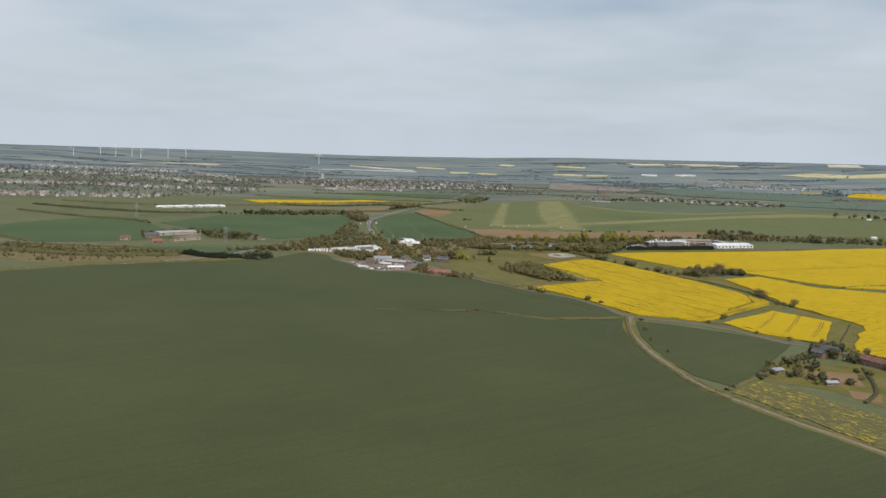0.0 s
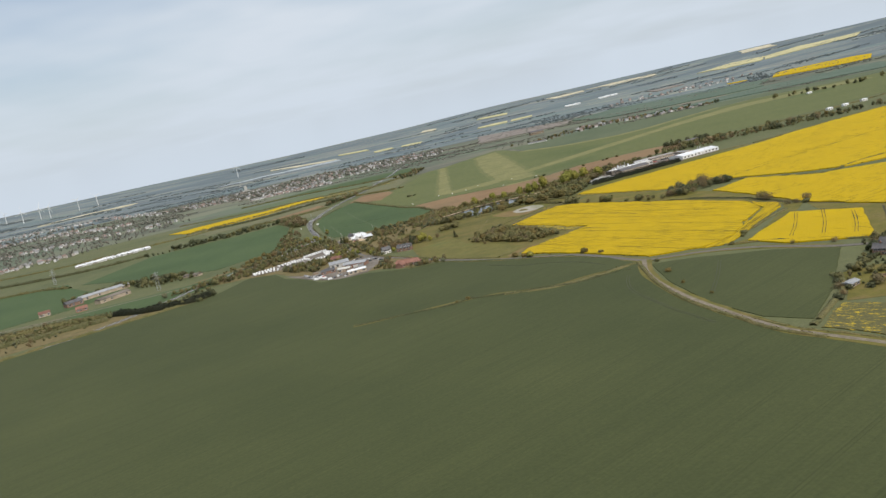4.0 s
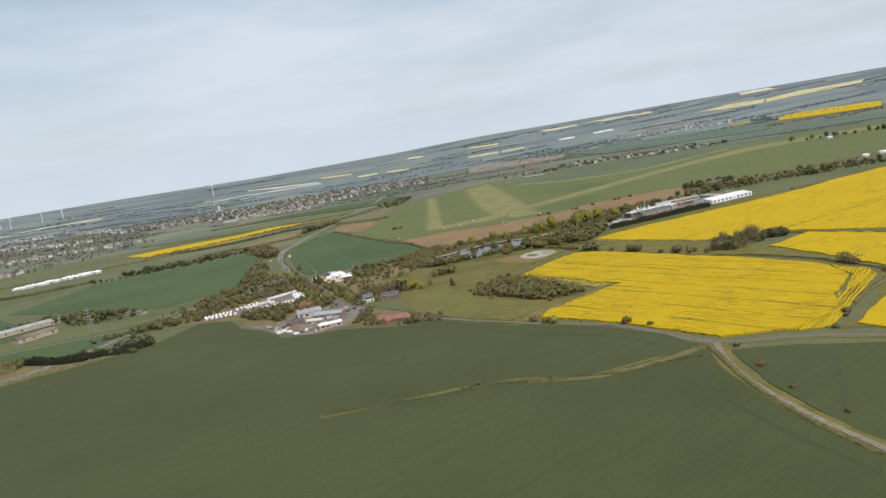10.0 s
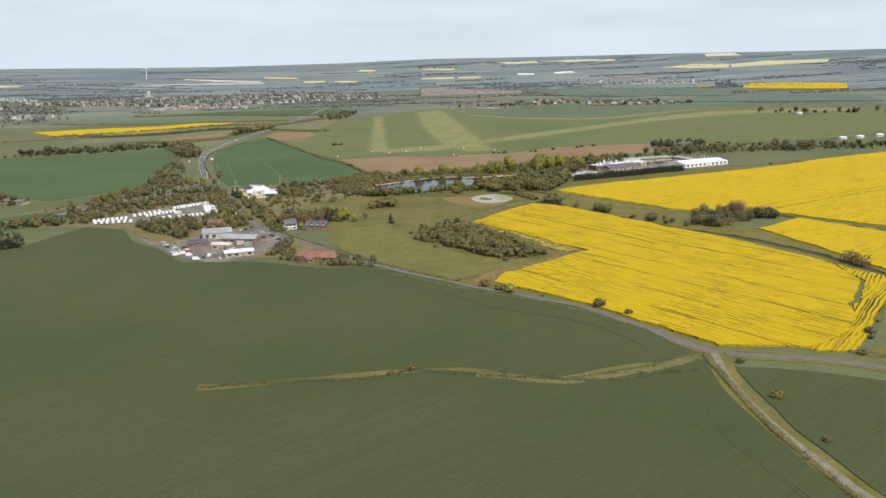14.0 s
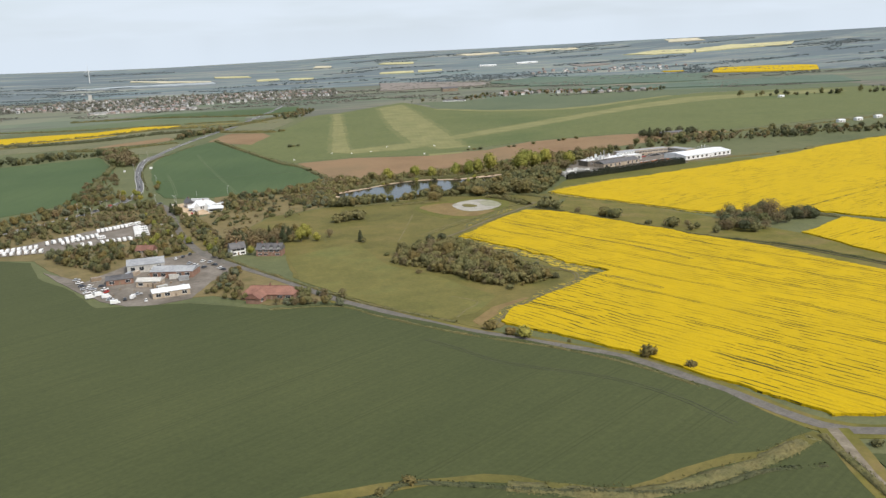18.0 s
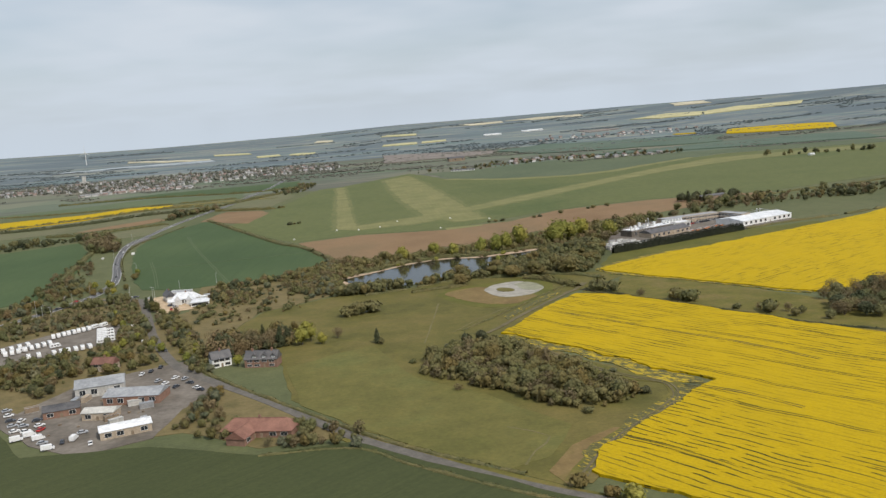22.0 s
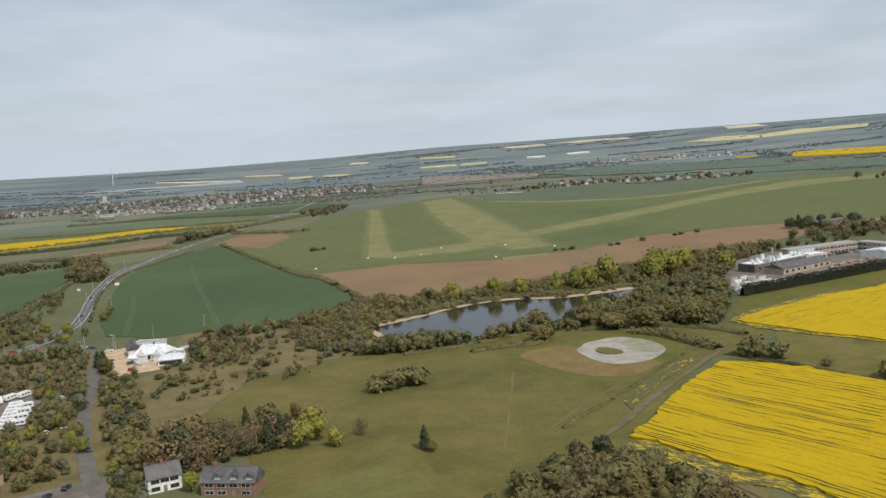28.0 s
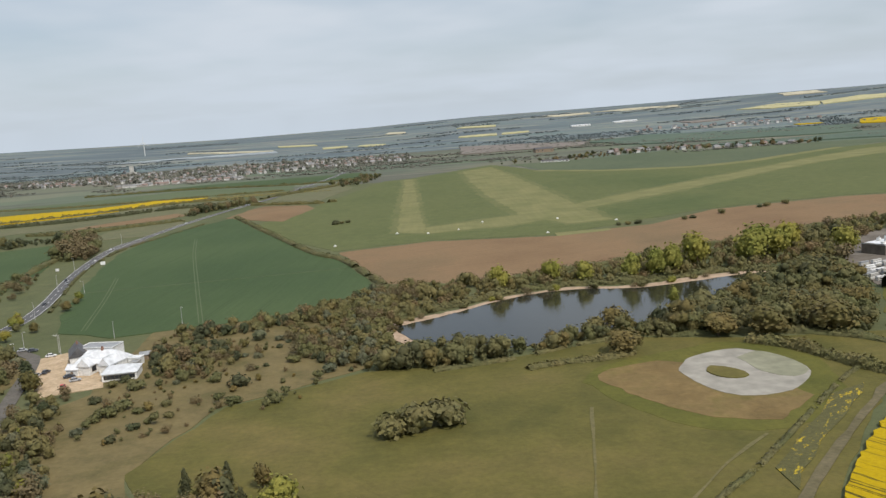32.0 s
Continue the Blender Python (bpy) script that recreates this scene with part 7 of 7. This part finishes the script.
TOWN = [(-860, 3021), (-565, 3177), (-305, 3238), (-121, 3267), (190, 3240), (190, 3010), (60, 2960), (-150, 2900), (-330, 2760), (-520, 2880), (-700, 2900)]
TOWN_W = [(-900, 1960), (-780, 1985), (-640, 2150), (-560, 2380), (-640, 2700), (-860, 3000), (-1250, 3250), (-1900, 3150), (-1800, 2400), (-1250, 1900)]
SUBURB = [
    ([(-1500, 2350), (-1050, 2440), (-640, 2400), (-620, 2480), (-1040, 2540), (-1500, 2480)], 130, 11),
    ([(-1700, 2900), (-1169, 2990), (-880, 2760), (-840, 2820), (-1150, 3070), (-1700, 3020)], 130, 11),
    ([(-1700, 3230), (-1093, 3269), (-866, 3054), (-840, 3110), (-1080, 3330), (-1700, 3300)], 90, 11),
    ([(-1250, 1900), (-900, 1960), (-780, 1985), (-760, 2080), (-900, 2060), (-1250, 2020)], 100, 11),
]
settlement("town_houses", [(TOWN, 420, 10), *SUBURB], "brick and white houses of a distant town", 51)


def hamlet(poly, count, label, seed, gap, tall=1.0, group=""):
    """Single far houses, copied from a few patterns."""
    r = random.Random(seed)
    made = []
    for x, y in points_in(poly, count, seed, gap):
        m = pose(x, y, relief(x, y), 0, 0, r.choice([15, 105, 60]) + r.uniform(-8, 8))
        if len(made) < 4:
            L, W, H, rise = r.uniform(9, 16), r.uniform(7, 9), r.uniform(4.5, 6) * tall, r.uniform(2.4, 3.4) * tall
            ob = empty("house", m)
            part("wall", box(bmesh.new(), -L / 2, -W / 2, -1, L / 2, W / 2, H), ("town_white", "town_wall")[len(made) % 2], ob)
            bm = profile_body(bmesh.new(), [(-W / 2 - .5, H - .2), (W / 2 + .5, H - .2), (0, H + rise)], L + 0.8)
            rf = part("roof", bm, "white_roof" if tall < 0.6 else ("town_slate", "town_roof")[len(made) // 2], ob)
            rf.matrix_basis = pose(0, 0, 0, 0, 0, 90)
            part("chimney", box(bmesh.new(), L * .3 - .5, -.5, H + rise * .5, L * .3 + .5, .5, H + rise + 1.2), "town_wall", ob)
            made.append(tagged(ob, label, "house", group))
        else:
            copy_thing(r.choice(made), m)


hamlet([(530, 2545), (600, 2680), (720, 2700), (800, 2590), (960, 2555), (945, 2500), (780, 2515), (690, 2620), (600, 2570)], 26, "pale house strung along a distant road", 53, 20, 1.0, "houses along the distant road")
hamlet([(900, 3400), (1350, 3250), (1500, 3350), (1000, 3560)], 36, "house of a far village among trees", 54, 25, 1.0, "houses of the far village")
hamlet([(-643, 1735), (-529, 1811), (-520, 1790), (-640, 1712)], 54, "low white park home in a row", 55, 8, 0.55, "park homes")
hamlet([(-440, 2652), (-311, 2708), (-192, 2682), (-188, 2706), (-310, 2738), (-444, 2688)], 40, "white house at the edge of town", 56, 10, 0.8, "houses at the town edge")
house("dark_barn", 513, 2950, 5, 46, 22, 8, 4, "timber", "slate", "distant dark barn with a pale front", 4, 1, 0, category="barn")
house("white_barn", 428, 2485, -20, 54, 8, 3.2, 1.6, "white", "slate", "row of low white airfield buildings", 8, 1, 0, category="building")
for x, y, L in ((863, 3865, 70), (1010, 3880, 44), (1050, 3892, 60)):
    house("glasshouse", x, y, 4, L, 16, 4, 2.2, "white", "white_roof", "long white glasshouse far beyond the airfield", 6, 1, 0, category="glasshouse", group="far glasshouses")
wood("far_copse", [(1372, 3190), (1386, 3020), (1410, 3080), (1476, 3250), (1440, 3260)], 60, ["far_leaf"], 1.0, "distant copse beside the rape, paled by painted haze", 66, 9, 24, 1.4)
house("open_shed", 524, 1532, 16, 40, 12, 4.5, 1.4, "timber", "slate", "dark timber shed under a slate roof", 5, 1, 0, category="shed")
for x, y in ((805, 1564), (841, 1574), (887, 1591), (1031, 2068)):
    house("white_shed", x, y, 8, 11, 7, 3.2, 1.2, "white", "white_roof", "small white shed on the airfield edge", 2, 1, 0, category="shed", group="white sheds")
ch = empty("church", pose(-551, 3175, relief(-551, 3175), 0, 0, 10))
part("tower", box(bmesh.new(), -5, -5, -2, 5, 5, 26), "concrete", ch)
part("parapet", box(bmesh.new(), -5.5, -5.5, 26, 5.5, 5.5, 27.5), "concrete", ch)
part("nave", box(bmesh.new(), 5, -5, -2, 30, 5, 10), "concrete", ch)
part("roof", profile_body(bmesh.new(), [(-6, 10), (6, 10), (0, 16)], 26), "slate", ch)
ch.children[-1].matrix_basis = pose(18, 0, 0, 0, 0, 90)
tagged(ch, "pale stone church tower above the town", "church")

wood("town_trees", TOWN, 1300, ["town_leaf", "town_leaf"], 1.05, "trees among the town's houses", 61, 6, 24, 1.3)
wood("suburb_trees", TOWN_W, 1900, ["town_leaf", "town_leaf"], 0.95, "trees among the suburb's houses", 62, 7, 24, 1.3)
wood("village_trees", [(330, 2500), (480, 2500), (600, 2560), (690, 2610), (790, 2505), (980, 2490), (1000, 2580), (800, 2640), (720, 2730), (560, 2720), (420, 2560), (330, 2560)], 150, ["olive", "deep", "bare"], 0.9, "trees along the distant road", 63, 8, 60, 1.0)
wood("airfield_trees", [(970, 2130), (1120, 2080), (1300, 2060), (1310, 2090), (1130, 2120)], 22, ["deep", "olive"], 1.1, "scattered dark trees on the airfield", 64, 10, 90, 1.0)


def far_woods(name, seed, n, lo, hi, label):
    """Distant hedgerow trees and small woods strewn in lines and clumps over the far land."""
    r = np.random.default_rng(seed)
    top = empty(name)
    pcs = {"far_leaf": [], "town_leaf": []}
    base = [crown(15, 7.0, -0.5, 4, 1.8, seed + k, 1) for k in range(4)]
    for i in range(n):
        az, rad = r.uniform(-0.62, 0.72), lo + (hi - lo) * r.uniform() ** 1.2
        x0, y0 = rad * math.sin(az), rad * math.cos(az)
        # both leaf colours hold painted haze, the bluer one from 3300 m outwards
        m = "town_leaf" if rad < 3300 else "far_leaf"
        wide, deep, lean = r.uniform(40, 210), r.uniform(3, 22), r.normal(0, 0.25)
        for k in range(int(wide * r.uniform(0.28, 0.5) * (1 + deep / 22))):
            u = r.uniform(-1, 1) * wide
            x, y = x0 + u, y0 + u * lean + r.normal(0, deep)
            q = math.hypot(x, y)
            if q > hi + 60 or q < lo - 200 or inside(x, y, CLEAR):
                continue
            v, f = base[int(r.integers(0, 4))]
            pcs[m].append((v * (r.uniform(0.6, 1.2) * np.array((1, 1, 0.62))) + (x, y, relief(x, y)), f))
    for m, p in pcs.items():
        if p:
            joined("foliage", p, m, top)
    return tagged(top, label, "woodland", "", "stuff")


CLEAR = [(-150, 1300), (-60, 1730), (40, 2080), (140, 2560), (330, 2640), (560, 2560), (900, 2380), (1500, 2180), (1500, 1300), (600, 1200)]
far_woods("far_hedgerows", 71, 85, 2600, 3500, "distant hedgerow trees and small woods")
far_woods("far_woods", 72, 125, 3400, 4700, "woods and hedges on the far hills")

# clutter of the estate yard
for kind, x, y, tn in (("w", -112, 958, 30), ("s", -115, 966, 20), ("d", -118, 974, 15), ("w", -103, 962, 40), ("v", -108, 946, 20), ("r", -101, 956, 70), ("s", -96, 938, 10), ("w", -121, 982, 20), ("d", -50, 996, 60), ("s", -47, 1008, 60), ("w", -52, 1012, 60), ("d", -38, 986, 140), ("w", -70, 1026, 80), ("v", -84, 938, 80), ("s", -124, 990, 30), ("w", -86, 1098, 100), ("w", -91, 1160, 105), ("d", -64, 1072, 290)):
    park(kind, x, y, tn)
for k, (x, y, tn) in enumerate(((-80, 1012, 12), (-86, 1006, 12), (-73, 958, 30), (-70, 952, 30), (-94, 990, 75), (-90, 992, 75), (-58, 948, 100), (-112, 985, 20), (-66, 976, 15), (-60, 970, 15))):
    ob = empty("container", pose(x, y, 0.26, 0, 0, tn))
    bm = box(bmesh.new(), -3, -1.2, 0, 3, 1.2, 2.5, 0.05)
    part("body", bm, ("tan", "grey_roof", "timber", "concrete", "steel")[k % 5], ob)
    for sd in (-1, 1):
        part("side_rail", box(bmesh.new(), -3.02, sd * 1.23 - 0.05, 2.38, 3.02, sd * 1.23 + 0.05, 2.52), "steel", ob)
        part("floor_rail", box(bmesh.new(), -3.02, sd * 1.23 - 0.05, 0.0, 3.02, sd * 1.23 + 0.05, 0.16), "steel", ob)
    part("door_bars", box(bmesh.new(), 3.0, -0.9, 0.2, 3.06, 0.9, 2.3), "steel", ob)
    tagged(ob, ("tan", "grey", "brown", "pale", "silver")[k % 5] + " storage container in the estate yard", "container", "containers in the yard")
r9 = random.Random(91)
for k in range(24):
    x, y = r9.uniform(-104, -58), r9.uniform(936, 1000)
    if not inside(x, y, [(-118, 985), (-101, 938), (-79, 917), (-52, 928), (-44, 960), (-34, 985), (-60, 1020), (-98, 1020)]):
        continue
    ob = empty("pallet_stack", pose(x, y, 0.26, 0, 0, r9.uniform(0, 180)))
    for q in range(r9.randint(2, 5)):
        bm = bmesh.new()
        for z in range(3):
            box(bm, -0.6, -0.5 + z * 0.4, q * 0.16, 0.6, -0.3 + z * 0.4, q * 0.16 + 0.14)
        part("pallet", bm, "timber", ob)
    tagged(ob, "stack of weathered timber pallets on the yard", "pallet stack", "pallets in the yard")
